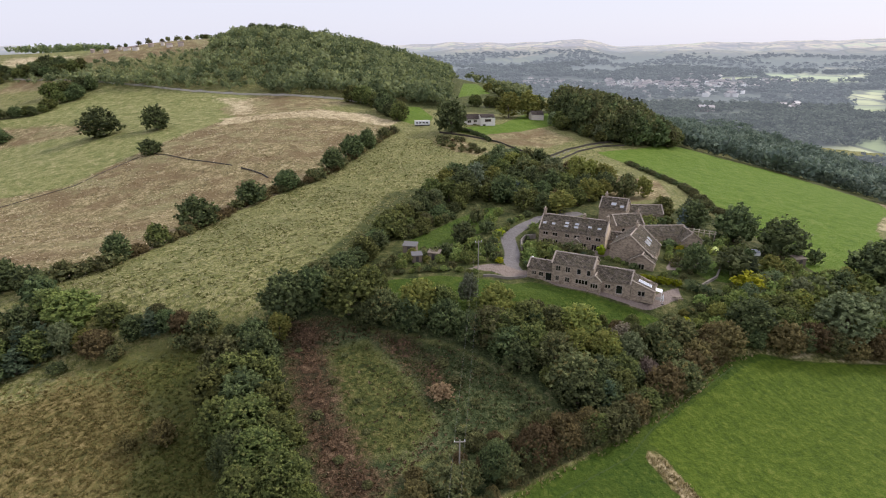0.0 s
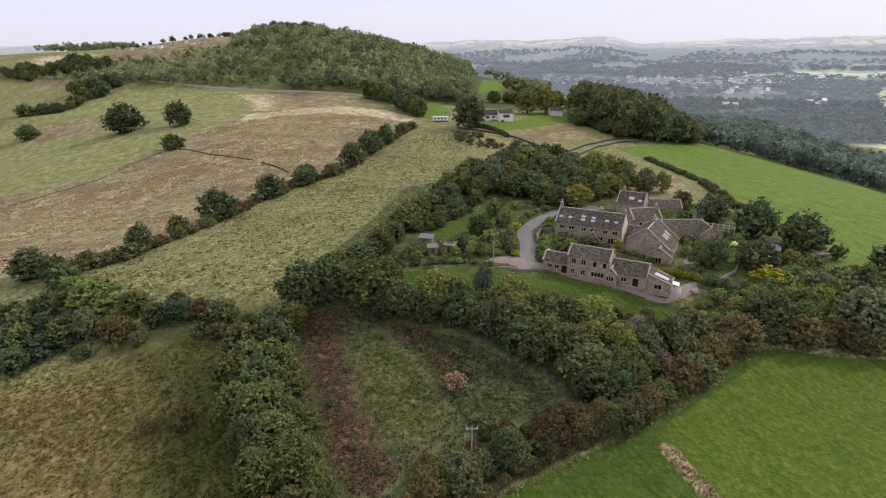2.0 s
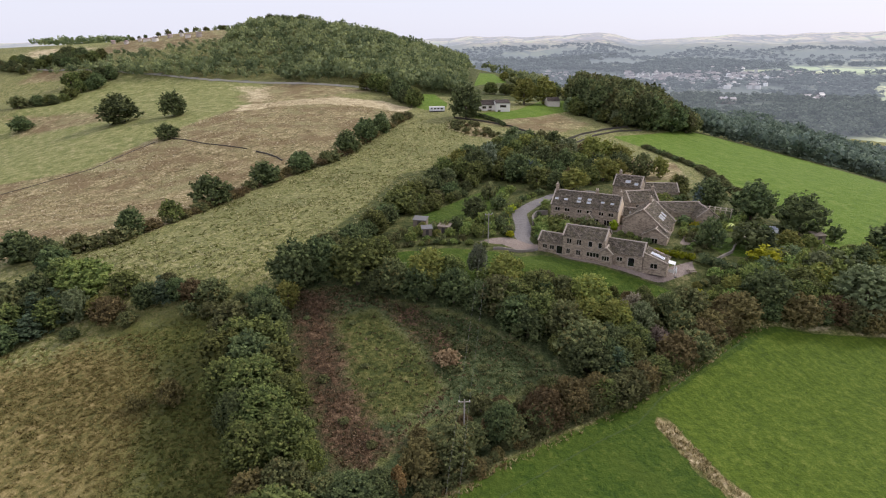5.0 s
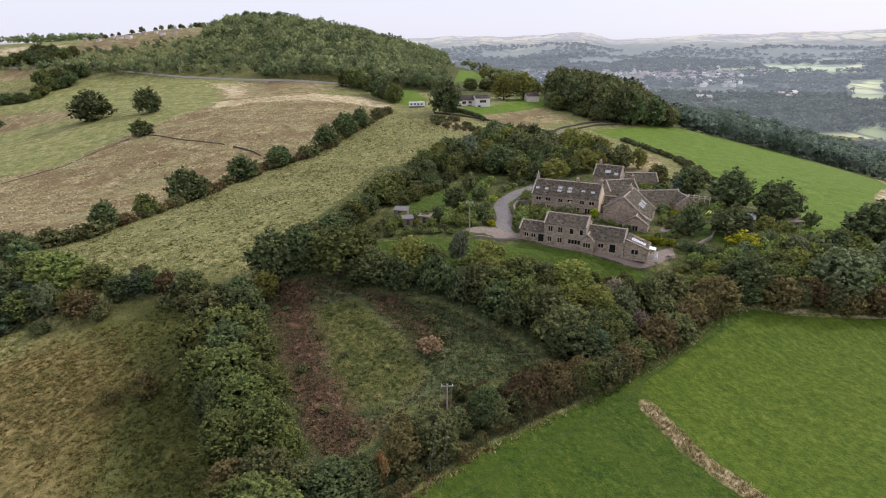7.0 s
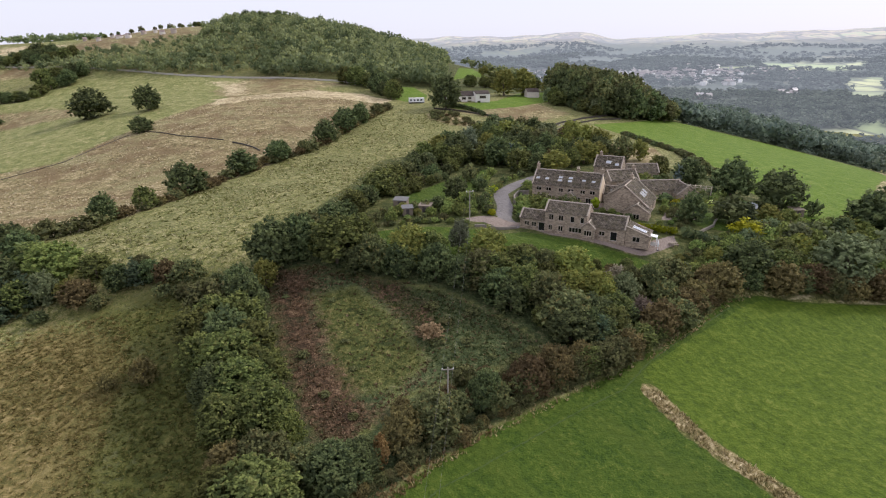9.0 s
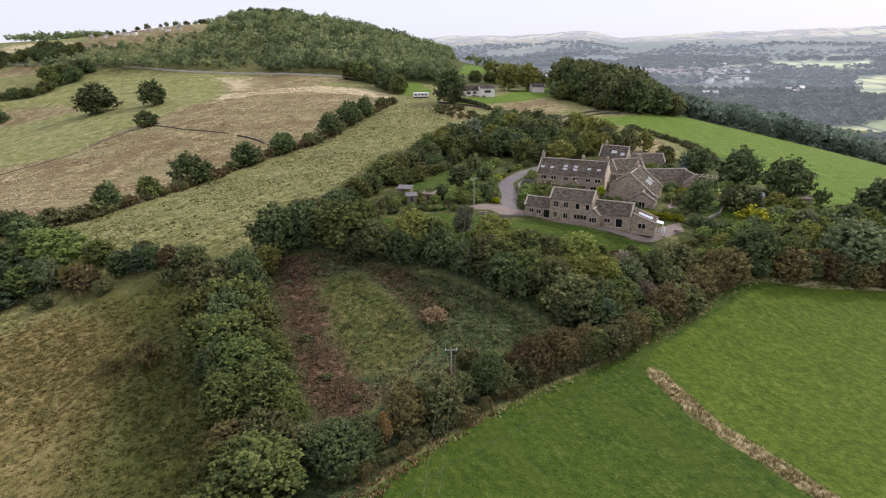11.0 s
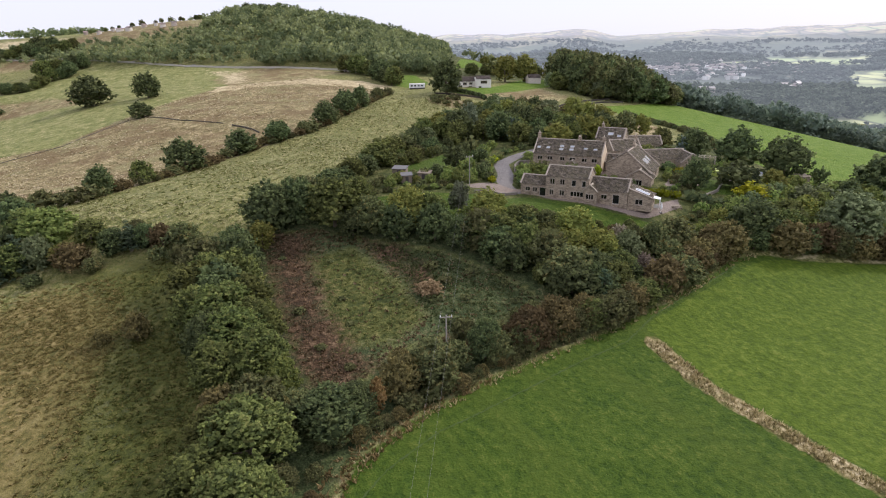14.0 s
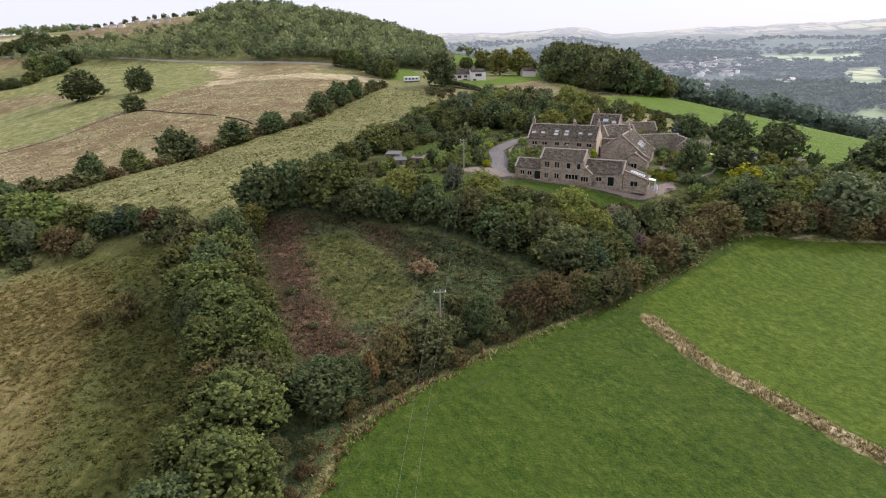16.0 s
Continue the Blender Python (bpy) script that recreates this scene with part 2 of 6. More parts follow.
FIELDS = ground_material()
LEAF = {
    "oak": leaves("oak_leaves", (0.033, 0.046, 0.025), (0.194, 0.224, 0.107), (0.174, 0.180, 0.085)),
    "ash": leaves("ash_leaves", (0.038, 0.049, 0.022), (0.232, 0.247, 0.098), (0.206, 0.193, 0.087)),
    "lime": leaves("lime_leaves", (0.131, 0.144, 0.054), (0.291, 0.289, 0.104), (0.291, 0.236, 0.085)),
    "thorn": leaves("thorn_leaves", (0.049, 0.056, 0.029), (0.218, 0.222, 0.108), (0.236, 0.181, 0.092)),
    "rust": leaves("rust_leaves", (0.068, 0.054, 0.030), (0.238, 0.184, 0.104), (0.245, 0.178, 0.096), hue=0.492),
    "copper": leaves("copper_leaves", (0.15, 0.095, 0.050), (0.38, 0.255, 0.145), (0.42, 0.31, 0.19), hue=0.492),
    "willow": leaves("willow_leaves", (0.090, 0.105, 0.070), (0.245, 0.265, 0.180), (0.18, 0.20, 0.13)),
    "fir": leaves("fir_needles", (0.040, 0.057, 0.037), (0.135, 0.170, 0.103), (0.135, 0.155, 0.095)),
    "blue": leaves("spruce_needles", (0.085, 0.110, 0.100), (0.19, 0.23, 0.21), (0.13, 0.17, 0.15)),
    "willow_green": leaves("sallow_leaves", (0.086, 0.106, 0.060), (0.300, 0.335, 0.188), (0.250, 0.263, 0.150)),
    "hedge": leaves("hedge_leaves", (0.11, 0.130, 0.022), (0.27, 0.290, 0.055), (0.24, 0.24, 0.05)),
    "garden": leaves("garden_leaves", (0.090, 0.118, 0.048), (0.301, 0.342, 0.130), (0.318, 0.314, 0.130)),
    "gold": leaves("gold_leaves", (0.18, 0.20, 0.036), (0.46, 0.45, 0.09), (0.40, 0.35, 0.07)),
    "pale": leaves("pale_leaves", (0.13, 0.105, 0.085), (0.34, 0.285, 0.23), (0.30, 0.26, 0.20), hue=0.492),
    "pink": leaves("pink_leaves", (0.17, 0.115, 0.075), (0.40, 0.29, 0.20), (0.44, 0.34, 0.24), hue=0.492),
}
BARK = plain("bark", (0.11, 0.085, 0.06), 0.9, scale=4.0, bump=0.6)


# ---------------------------------------------------------------- lie of the land
KNOT_X = (-320, -190, -90, -30, 30, 90, 180, 300)
KNOT_Y = (0, 55, 85, 110, 128, 160, 220, 300, 370, 440)
HEIGHTS = [  # rows go up the slope, columns from the western valley to the eastern one
    (-34.5, -28.9, -24.6, -22.0, -20.4, -19.4, -18.3, -16.9),
    (-30.5, -25.1, -21.0, -16.1, -16.4, -18.2, -21.7, -26.9),
    (-28.5, -22.4, -17.5, -12.7, -13.5, -16.9, -22.9, -32.3),
    (-27.0, -19.1, -13.3, -8.5, -8.4, -12.2, -21.2, -35.6),
    (-26.8, -16.3, -7.5, -3.3, -3.1, -6.6, -18.7, -36.3),
    (-27.7, -16.4, -6.7, -1.5, -1.2, -4.5, -17.2, -37.0),
    (-29.4, -18.2, -9.8, -3.5, 0.0, -2.9, -15.0, -39.0),
    (-28.7, -8.0, 0.7, 1.1, 0.7, -2.5, -15.0, -42.5),
    (-21.0, 2.0, 6.0, 5.3, 5.4, 2.6, -15.0, -47.0),
    (-1.0, 8.5, 11.7, 9.3, 6.9, 2.7, -20.0, -54.0),
]
CREST = ((-900, 14), (-520, 42), (-400, 47.5), (-365, 50), (-332, 54.5), (-300, 58), (-268, 60), (-236, 61), (-202, 64), (-169, 62), (-122, 53), (-56, 36), (-5, 22), (120, -5), (300, -50), (900, -80))

MOOR = ((-4000, 60), (-500, 70), (50, 82), (300, 88), (600, 84), (850, 100), (970, 113), (1050, 100), (1200, 60), (1500, 72), (1900, 84), (2400, 90), (2900, 100), (4200, 104))


def hermite(knots, values, v):
    """Smooth curve through values at knots; values may carry more axes behind the first."""
    k, f = np.asarray(knots, float), np.asarray(values, float)
    slope = np.gradient(f, k, axis=0)
    v = np.clip(v, k[0], k[-1])
    i = np.clip(np.searchsorted(k, v, side="right") - 1, 0, len(k) - 2)
    h = k[i + 1] - k[i]
    t = (v - k[i]) / h
    extra = (slice(None),) + (None,) * (f.ndim - 1)
    t, h = t[extra], h[extra]
    return ((1 + 2 * t) * (1 - t) ** 2 * f[i] + t * (1 - t) ** 2 * h * slope[i] + t * t * (3 - 2 * t) * f[i + 1] + t * t * (t - 1) * h * slope[i + 1])


def smooth(a, b, v):
    t = np.clip((v - a) / (b - a), 0, 1)
    return t * t * (3 - 2 * t)


def ground_z(x, y):
    """Height of the land in metres at arrays x, y."""
    x, y = np.atleast_1d(np.asarray(x, float)), np.atleast_1d(np.asarray(y, float))
    rows = hermite(KNOT_Y, HEIGHTS, y)
    k = np.asarray(KNOT_X, float)
    xc = np.clip(x, k[0], k[-1])
    i = np.clip(np.searchsorted(k, xc, side="right") - 1, 0, len(k) - 2)
    h, n = k[i + 1] - k[i], np.arange(len(xc))
    t, slope = (xc - k[i]) / h, np.gradient(rows, k, axis=1)
    near = ((1 + 2 * t) * (1 - t) ** 2 * rows[n, i] + t * (1 - t) ** 2 * h * slope[n, i]
            + t * t * (3 - 2 * t) * rows[n, i + 1] + t * t * (t - 1) * h * slope[n, i + 1])
    near -= np.clip(x - 300, 0, 400) * 0.12 + np.clip(-320 - x, 0, 400) * 0.03
    crest = hermite([c[0] for c in CREST], [c[1] for c in CREST], x)
    foot = near
    hill = foot + (crest - foot) * smooth(425, 690, y) - smooth(700, 1100, y) * (crest + 65)
    valley = -72 + 10 * np.sin(x / 310.0) * np.sin(y / 270.0)
    land = hill + (valley - hill) * smooth(850, 1250, y)
    # moors on the far side of the valley
    far = np.hypot(x, y)
    u = np.where(y > 200, x / np.maximum(y, 200) * 4300, 0)
    moor = hermite([c[0] for c in MOOR], [c[1] - 10 for c in MOOR], u) + 4 * np.sin(u / 97.0 + 1) + 3 * np.sin(u / 41.0)
    rise = smooth(1800, 4300, far + 90 * np.sin(x / 350.0) + 60 * np.sin(x / 130.0 + y / 300.0))
    land = land + (moor - land) * np.where(y > 700, rise ** 1.2, 0)
    # the levelled ground that the front row of cottages stands on
    s_, n = (x - 21.3) * 0.895 - (y - 136.2) * 0.446, (x - 21.3) * 0.446 + (y - 136.2) * 0.895
    out = np.hypot(np.maximum(np.abs(s_ - 15.5) - 18, 0), np.maximum(np.abs(n - 1.5) - 7, 0))
    return land + (np.minimum(land, -3.15 - 0.012 * s_) - land) * (1 - smooth(0, 6, out))


def level(x, y):
    return float(ground_z(x, y)[0])


# ---------------------------------------------------------------- building helpers
def part(name, data, mat, parent=None, label="", at=None, smooth_faces=False):
    """Links a bmesh or a mesh as one mesh object under a thing or a part."""
    if isinstance(data, bmesh.types.BMesh):
        me = bpy.data.meshes.new(name)
        data.to_mesh(me)
        data.free()
    else:
        me = data
    if mat is not None and not me.materials:
        me.materials.append(mat)
    if smooth_faces:
        me.polygons.foreach_set("use_smooth", [True] * len(me.polygons))
    ob = new(name, me)
    if parent is not None:
        ob.parent = parent
    if at is not None:
        ob.matrix_local = at
    if label:
        ob["label"] = label
    return ob


def thing(name, m, label, category, group="", kind=""):
    """An empty at the thing's base, which its parts hang under."""
    ob = new(name)
    ob.empty_display_size = 0.3
    ob.matrix_world = m
    return tagged(ob, label, category, group, kind)


def quad_mesh(name, verts, quads, mat=None):
    """A mesh from arrays: all its faces have as many corners as a row of quads."""
    verts, quads = np.asarray(verts, np.float32), np.asarray(quads, np.int32)
    me = bpy.data.meshes.new(name)
    me.vertices.add(len(verts))
    me.vertices.foreach_set("co", verts.ravel())
    me.loops.add(quads.size)
    me.loops.foreach_set("vertex_index", quads.ravel())
    me.polygons.add(len(quads))
    me.polygons.foreach_set("loop_start", np.arange(0, quads.size, quads.shape[1], dtype=np.int32))
    me.update(calc_edges=True)
    if mat is not None:
        me.materials.append(mat)
    return me


def box(bm, x0, x1, y0, y1, z0, z1):
    v = [bm.verts.new((x, y, z)) for z in (z0, z1) for x, y in ((x0, y0), (x1, y0), (x1, y1), (x0, y1))]
    for f in ((3, 2, 1, 0), (4, 5, 6, 7), (0, 1, 5, 4), (1, 2, 6, 5), (2, 3, 7, 6), (3, 0, 4, 7)):
        bm.faces.new([v[i] for i in f])
    return v


def boxes(*sizes, bevel=0.0):
    bm = bmesh.new()
    for b in sizes:
        box(bm, *b)
    if bevel:
        bmesh.ops.bevel(bm, geom=bm.edges[:], offset=bevel, segments=1, affect="EDGES")
    return bm


def prism(outline, y0, y1):
    """A solid with an outline in x, z, from y0 to y1."""
    bm = bmesh.new()
    a = [bm.verts.new((x, y0, z)) for x, z in outline]
    b = [bm.verts.new((x, y1, z)) for x, z in outline]
    bm.faces.new(a)
    bm.faces.new(b[::-1])
    for i in range(len(a)):
        j = (i + 1) % len(a)
        bm.faces.new((a[j], a[i], b[i], b[j]))
    bmesh.ops.recalc_face_normals(bm, faces=bm.faces[:])
    return bm


def tube(bm, points, radii, sides=7):
    """A tapered tube along points."""
    rings = []
    for i, p in enumerate(points):
        p = Vector(p)
        d = (Vector(points[min(i + 1, len(points) - 1)]) - Vector(points[max(i - 1, 0)])).normalized()
        a = d.orthogonal().normalized()
        b = d.cross(a)
        rings.append([bm.verts.new(p + (a * math.cos(k * math.tau / sides) + b * math.sin(k * math.tau / sides)) * radii[i]) for k in range(sides)])
    for r, q in zip(rings, rings[1:]):
        for k in range(sides):
            bm.faces.new((r[k], r[(k + 1) % sides], q[(k + 1) % sides], q[k]))
    bm.faces.new(rings[-1])
    bm.faces.new(rings[0][::-1])
    return bm


# ---------------------------------------------------------------- the land
def steps(*runs):
    out = []
    for a, b, d in runs:
        out += list(np.arange(a, b, d))
    return np.array(out + [runs[-1][1]], float)


def inside(poly, x, y, soft=2.4):
    """Signed closeness to a polygon: 1 well inside, 0 well outside, over a soft edge in metres."""
    px, py = np.array([p[0] for p in poly], float), np.array([p[1] for p in poly], float)
    odd, near = np.zeros(x.shape, bool), np.full(x.shape, 1e9)
    for i in range(len(px)):
        j = (i + 1) % len(px)
        if py[i] != py[j]:
            cross = (py[i] > y) != (py[j] > y)
            odd ^= cross & (x < (px[j] - px[i]) * (y - py[i]) / (py[j] - py[i]) + px[i])
        near = np.minimum(near, to_line(x, y, px[i], py[i], px[j], py[j]))
    return np.clip(0.5 + np.where(odd, near, -near) / soft, 0, 1)


def to_line(x, y, ax, ay, bx, by):
    dx, dy = bx - ax, by - ay
    t = np.clip(((x - ax) * dx + (y - ay) * dy) / (dx * dx + dy * dy + 1e-9), 0, 1)
    return np.hypot(x - ax - t * dx, y - ay - t * dy)


def along(line, width, x, y):
    """Closeness to a line of the given width."""
    near = np.full(x.shape, 1e9)
    for (ax, ay), (bx, by) in zip(line, line[1:]):
        near = np.minimum(near, to_line(x, y, ax, ay, bx, by))
    return np.clip(0.5 + (width / 2 - near) / 2.4, 0, 1)


FIELD_EDGE = [(-11.8, 46), (-10.8, 50), (-9.9, 55.2), (-5.6, 60.2), (0.4, 65.8), (8, 71.8), (16.5, 77.5), (31, 86), (46, 97), (61, 109), (66, 111)]
NEAR_FIELD = FIELD_EDGE + [(76, 109), (88, 109), (100, 110), (190, 112), (230, -70), (-22, -70)]
BRACKEN_PLOT = [(-37, 117), (-26, 119), (-15, 115), (2, 110), (15, 100), (21, 93), (12, 86), (3, 82), (-6, 78), (-11, 69), (-17, 70), (-23, 82), (-30, 98)]
EAST_FIELD = [(82, 309), (110, 328), (143, 364), (157, 364), (173, 350), (196, 338), (216, 310), (221, 284), (202, 250), (180, 228), (163, 208), (130, 150), (102, 145), (101, 160), (98, 182), (101, 236), (92, 285)]
LAWN = [(-15, 131.5), (-1, 134), (9, 132.5), (17, 131.5), (22, 133.2), (30, 129), (44, 122), (50, 119), (47, 116), (25, 116.5), (-9, 119.5)]
NORTH_LAWN = [(-11, 157), (-3, 168), (6, 182), (15, 193), (21, 193), (15, 170), (5, 158), (-1, 154), (-9, 150)]
LONG_HEDGE = [(-118, 142), (-105, 142), (-101, 146), (-96, 151), (-94, 161), (-88, 173), (-87, 197), (-83, 217), (-78, 229), (-67, 242), (-57, 251), (-50, 266), (-44, 287), (-39, 308), (-28, 351)]
HILL_ROAD = [(-420, 566), (-336, 550), (-254, 518), (-207, 496), (-160, 481), (-123, 476), (-76, 464), (-45, 437)]
DRIVE = [(20, 138), (18, 143), (19, 149), (19, 156), (19, 162), (24, 171), (32, 181), (45, 187)]
EAST_TRACK = [(52, 285), (69, 311), (85, 327), (100, 336)]
FAR_FIELDS = ([(1268, 2387), (1555, 2206), (1484, 2084), (1133, 2123)], [(1143, 1696), (1337, 1789), (817, 1077), (795, 1147)], [(514, 748), (670, 875), (561, 724), (489, 690)], [(982, 2144), (1209, 2291), (1051, 1984), (890, 1939)])
DRY_STRIP = [(36.2, 81.5), (37.6, 78), (39.2, 72.8), (41.8, 67.8), (45, 63.3), (50.3, 55), (60, 42), (75, 20)]


def build_ground():
    gx = steps((-3900, -900, 100), (-900, -330, 16), (-330, -110, 4), (-110, 110, 1.4), (110, 330, 4), (330, 900, 16), (900, 3900, 90))
    gy = steps((-70, 30, 6), (30, 205, 1.4), (205, 450, 3.5), (450, 900, 9), (900, 4800, 50))
    X, Y = np.meshgrid(gx, gy)
    x, y = X.ravel(), Y.ravel()
    z = ground_z(x, y)
    n = len(gx)
    i = (np.arange(len(gy) - 1)[:, None] * n + np.arange(n - 1)[None, :]).ravel()
    me = quad_mesh("ground", np.c_[x, y, z], np.c_[i, i + 1, i + n + 1, i + n], FIELDS)
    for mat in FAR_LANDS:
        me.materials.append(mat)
    # farther bands take materials with more haze painted in
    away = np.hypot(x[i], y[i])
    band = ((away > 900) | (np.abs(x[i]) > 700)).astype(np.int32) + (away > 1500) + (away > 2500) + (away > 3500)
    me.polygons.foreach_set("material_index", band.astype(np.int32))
    me.polygons.foreach_set("use_smooth", np.ones(len(i), bool))
    none = np.zeros(x.shape)
    wild = lambda poly, soft=9.0: inside(poly, x, y, soft)
    strip = np.maximum(along(DRY_STRIP, 3.1 + 0.5 * np.sin(y * 1.7 + x), x, y), along(DRY_STRIP[:3], 3.0 + 0.6 * np.sin(y * 2.3), x, y), along([(33.5, 83.5), (36.5, 81), (38.5, 76)], 4.6, x, y) * 0.62)
    cover = {
        "pasture": np.maximum.reduce([inside(p, x, y, 50) for p in FAR_FIELDS]),
        "west": np.maximum.reduce([wild([(-330, 238), (-202, 264), (-180, 273), (-168, 315), (-163, 331), (-136, 358), (-142, 393), (-120, 420), (-160, 478), (-254, 515), (-340, 545)]), wild([(-420, 640), (-330, 660), (-300, 740), (-420, 760)])]),
        "warm": np.maximum(strip, wild([(-64, 103), (-54, 92), (-50, 76), (-42, 52), (-36, 20), (-120, 10), (-120, 95), (-84, 98), (-78, 105)], 16)),
        "sward": wild([(-50, 118), (-28, 108), (-20, 82), (-20, 55), (-26, 20), (-38, 20), (-45, 52), (-52, 76), (-56, 92), (-66, 103), (-74, 108)], 26),
        "plot": wild([(-24.5, 109), (-16.5, 111), (-9, 102), (-4, 94), (-1, 88), (-5, 82), (-15, 79.5), (-19, 92)], 4),
        "green": np.maximum.reduce([inside([(-30, 440), (30, 425), (90, 420), (110, 520), (90, 700), (-20, 700)], x, y, 10),inside([(-22, 122), (10, 124), (60, 116), (70, 125), (110, 128), (104, 160), (92, 200), (62, 200), (66, 232), (40, 268), (4, 246), (-12, 200), (-26, 150)], x, y, 6),
                                    inside([(40, 118), (66, 112), (110, 112), (120, 150), (90, 175), (60, 150), (62, 128)], x, y),
                                    inside([(143, 364), (173, 350), (196, 338), (216, 310), (222, 284), (270, 290), (260, 380), (160, 420)], x, y),
                                    inside([(-40, 122), (-10, 120), (20, 130), (14, 150), (-14, 170), (0, 230), (-22, 225), (-28, 170)], x, y)]),
        "heath": np.maximum.reduce([wild([(-330, 130), (-118, 142), (-96, 151), (-88, 173), (-83, 217), (-67, 242), (-50, 266), (-39, 308), (-28, 351), (-36, 380), (-90, 425), (-140, 393), (-163, 329), (-180, 271), (-330, 235)], 6),
                                                                        wild([(-372, 596), (-300, 588), (-240, 612), (-232, 705), (-372, 715)], 12), wild([(-400, 520), (-330, 530), (-326, 550), (-400, 566)], 10) * 0.8, wild([(-4, 335), (8, 330), (24, 300), (18, 288), (4, 300), (-6, 318)], 6) * 0.9, wild([(30, 345), (60, 365), (76, 336), (56, 312), (30, 318), (10, 335)]), inside([(76, 252), (94, 248), (88, 218), (66, 203), (62, 215)], x, y),
                                    wild([(-340, 430), (-300, 385), (-225, 385), (-215, 400), (-280, 425)], 14) * 0.85,
                                    wild([(-140, 393), (-90, 425), (-60, 445), (-100, 470), (-150, 478), (-165, 430)], 14) * 0.8]),
        "straw": np.maximum.reduce([strip * 0.62, wild([(-147, 391), (-113, 407), (-84, 417), (-51, 406), (-30, 377), (-34, 366), (-60, 384), (-90, 392), (-118, 384), (-140, 370)], 2), along([(-140, 376), (-121, 390), (-100, 400), (-84, 406), (-66, 404), (-53, 397), (-34, 379)], 9, x, y), wild([(-455, 640), (-400, 640), (-380, 630), (-392, 612), (-425, 598), (-450, 610)], 8) * 0.8, wild([(-190, 480), (-150, 466), (-140, 440), (-128, 405), (-144, 400), (-160, 440)], 8) * 0.6,
                                    inside([(222, 288), (238, 284), (216, 225), (172, 190), (163, 208), (180, 228), (202, 250)], x, y) * 0.55, along([(-107, 146), (-98, 156), (-92, 175), (-91, 200)], 7, x, y) * 0.6, along([(-85, 230), (-72, 246), (-58, 262), (-50, 290)], 6, x, y) * 0.5,
                                    along([(p[0] + 0.8, p[1] - 1.1) for p in FIELD_EDGE], 1.5, x, y) * 0.55, along([(66, 110.5), (100, 110)], 1.0, x, y) * 0.75]),
        "rank": np.maximum(wild(BRACKEN_PLOT, 5) * 0.85 - 0.8 * wild([(-24.5, 109), (-16.5, 111), (-9, 102), (-4, 94), (-1, 88), (-5, 82), (-15, 79.5), (-19, 92)], 4), inside(FIELD_EDGE + [(64, 116), (-36, 126), (-44, 112), (-42, 96), (-28, 60), (-20, 42)], x, y) * 0.9 * (1 - inside(BRACKEN_PLOT, x, y))),
        "brake": np.maximum(wild([(-37, 118), (-26, 118), (-22.5, 106), (-18, 92), (-10.5, 79), (-6, 74), (-12, 68), (-19, 70), (-25, 82), (-32, 98)], 9) * 0.74, wild([(-19, 116), (-6, 113), (0, 106), (2, 97), (-4, 95), (-9, 103), (-15, 111)], 4) * 0.62),
        "lush": np.maximum.reduce([inside(p, x, y) for p in (NEAR_FIELD, EAST_FIELD, LAWN, NORTH_LAWN, [(-36, 442), (-18, 446), (-7, 401), (-8, 382), (-20, 374), (-32, 392)],
                                   [(8, 348), (20, 338), (48, 352), (74, 378), (84, 412), (80, 448), (60, 430), (38, 374), (12, 360)], [(13, 515), (47, 581), (38, 672), (22, 640)], [(63, 145), (70, 150), (78, 148), (80, 141), (72, 134.5), (67, 136)])]) - np.maximum(strip, along([(p[0] + 0.8, p[1] - 1.1) for p in FIELD_EDGE], 1.2, x, y) * 0.62),
        "ley": inside(DRY_STRIP + [(120, -70), (230, -70), (190, 111), (100, 109.5), (67, 108.5), (47, 95.5), (36.5, 87)], x, y, 5) - np.maximum(strip, along(FIELD_EDGE, 4, x, y)),
        "far_lush": np.maximum.reduce([inside(p, x, y) for p in (EAST_FIELD, [(-36, 442), (-18, 446), (-7, 401), (-8, 382), (-20, 374), (-32, 392)], [(8, 348), (20, 338), (48, 352), (74, 378), (84, 412), (80, 448), (60, 430), (38, 374), (12, 360)], [(13, 515), (47, 581), (38, 672), (22, 640)])]),
        "tarmac": np.maximum.reduce([along(DRIVE, 4.2, x, y), along(HILL_ROAD, 2.5, x, y), along(EAST_TRACK, 1.8, x, y) * 0.8]),
        "gravel": np.maximum.reduce([inside([(5, 138), (12, 141), (22, 141), (23, 137), (28, 130.8), (47.5, 121.2), (57, 126.5), (58, 131), (50, 127), (23, 138.5), (16, 135.5)], x, y) * 0.95, inside([(38, 150), (46, 147), (50, 152), (44, 157)], x, y), inside([(58, 140), (68, 142), (70, 148), (62, 148)], x, y)]),
    }
    for name, value in cover.items():
        a = me.attributes.new(name, "FLOAT", "POINT")
        a.data.foreach_set("value", np.clip(value + none, 0, 1).astype(np.float32))
    return tagged(new("ground", me), "rolling pasture, meadow and bracken with mown green fields", "ground", kind="structure")


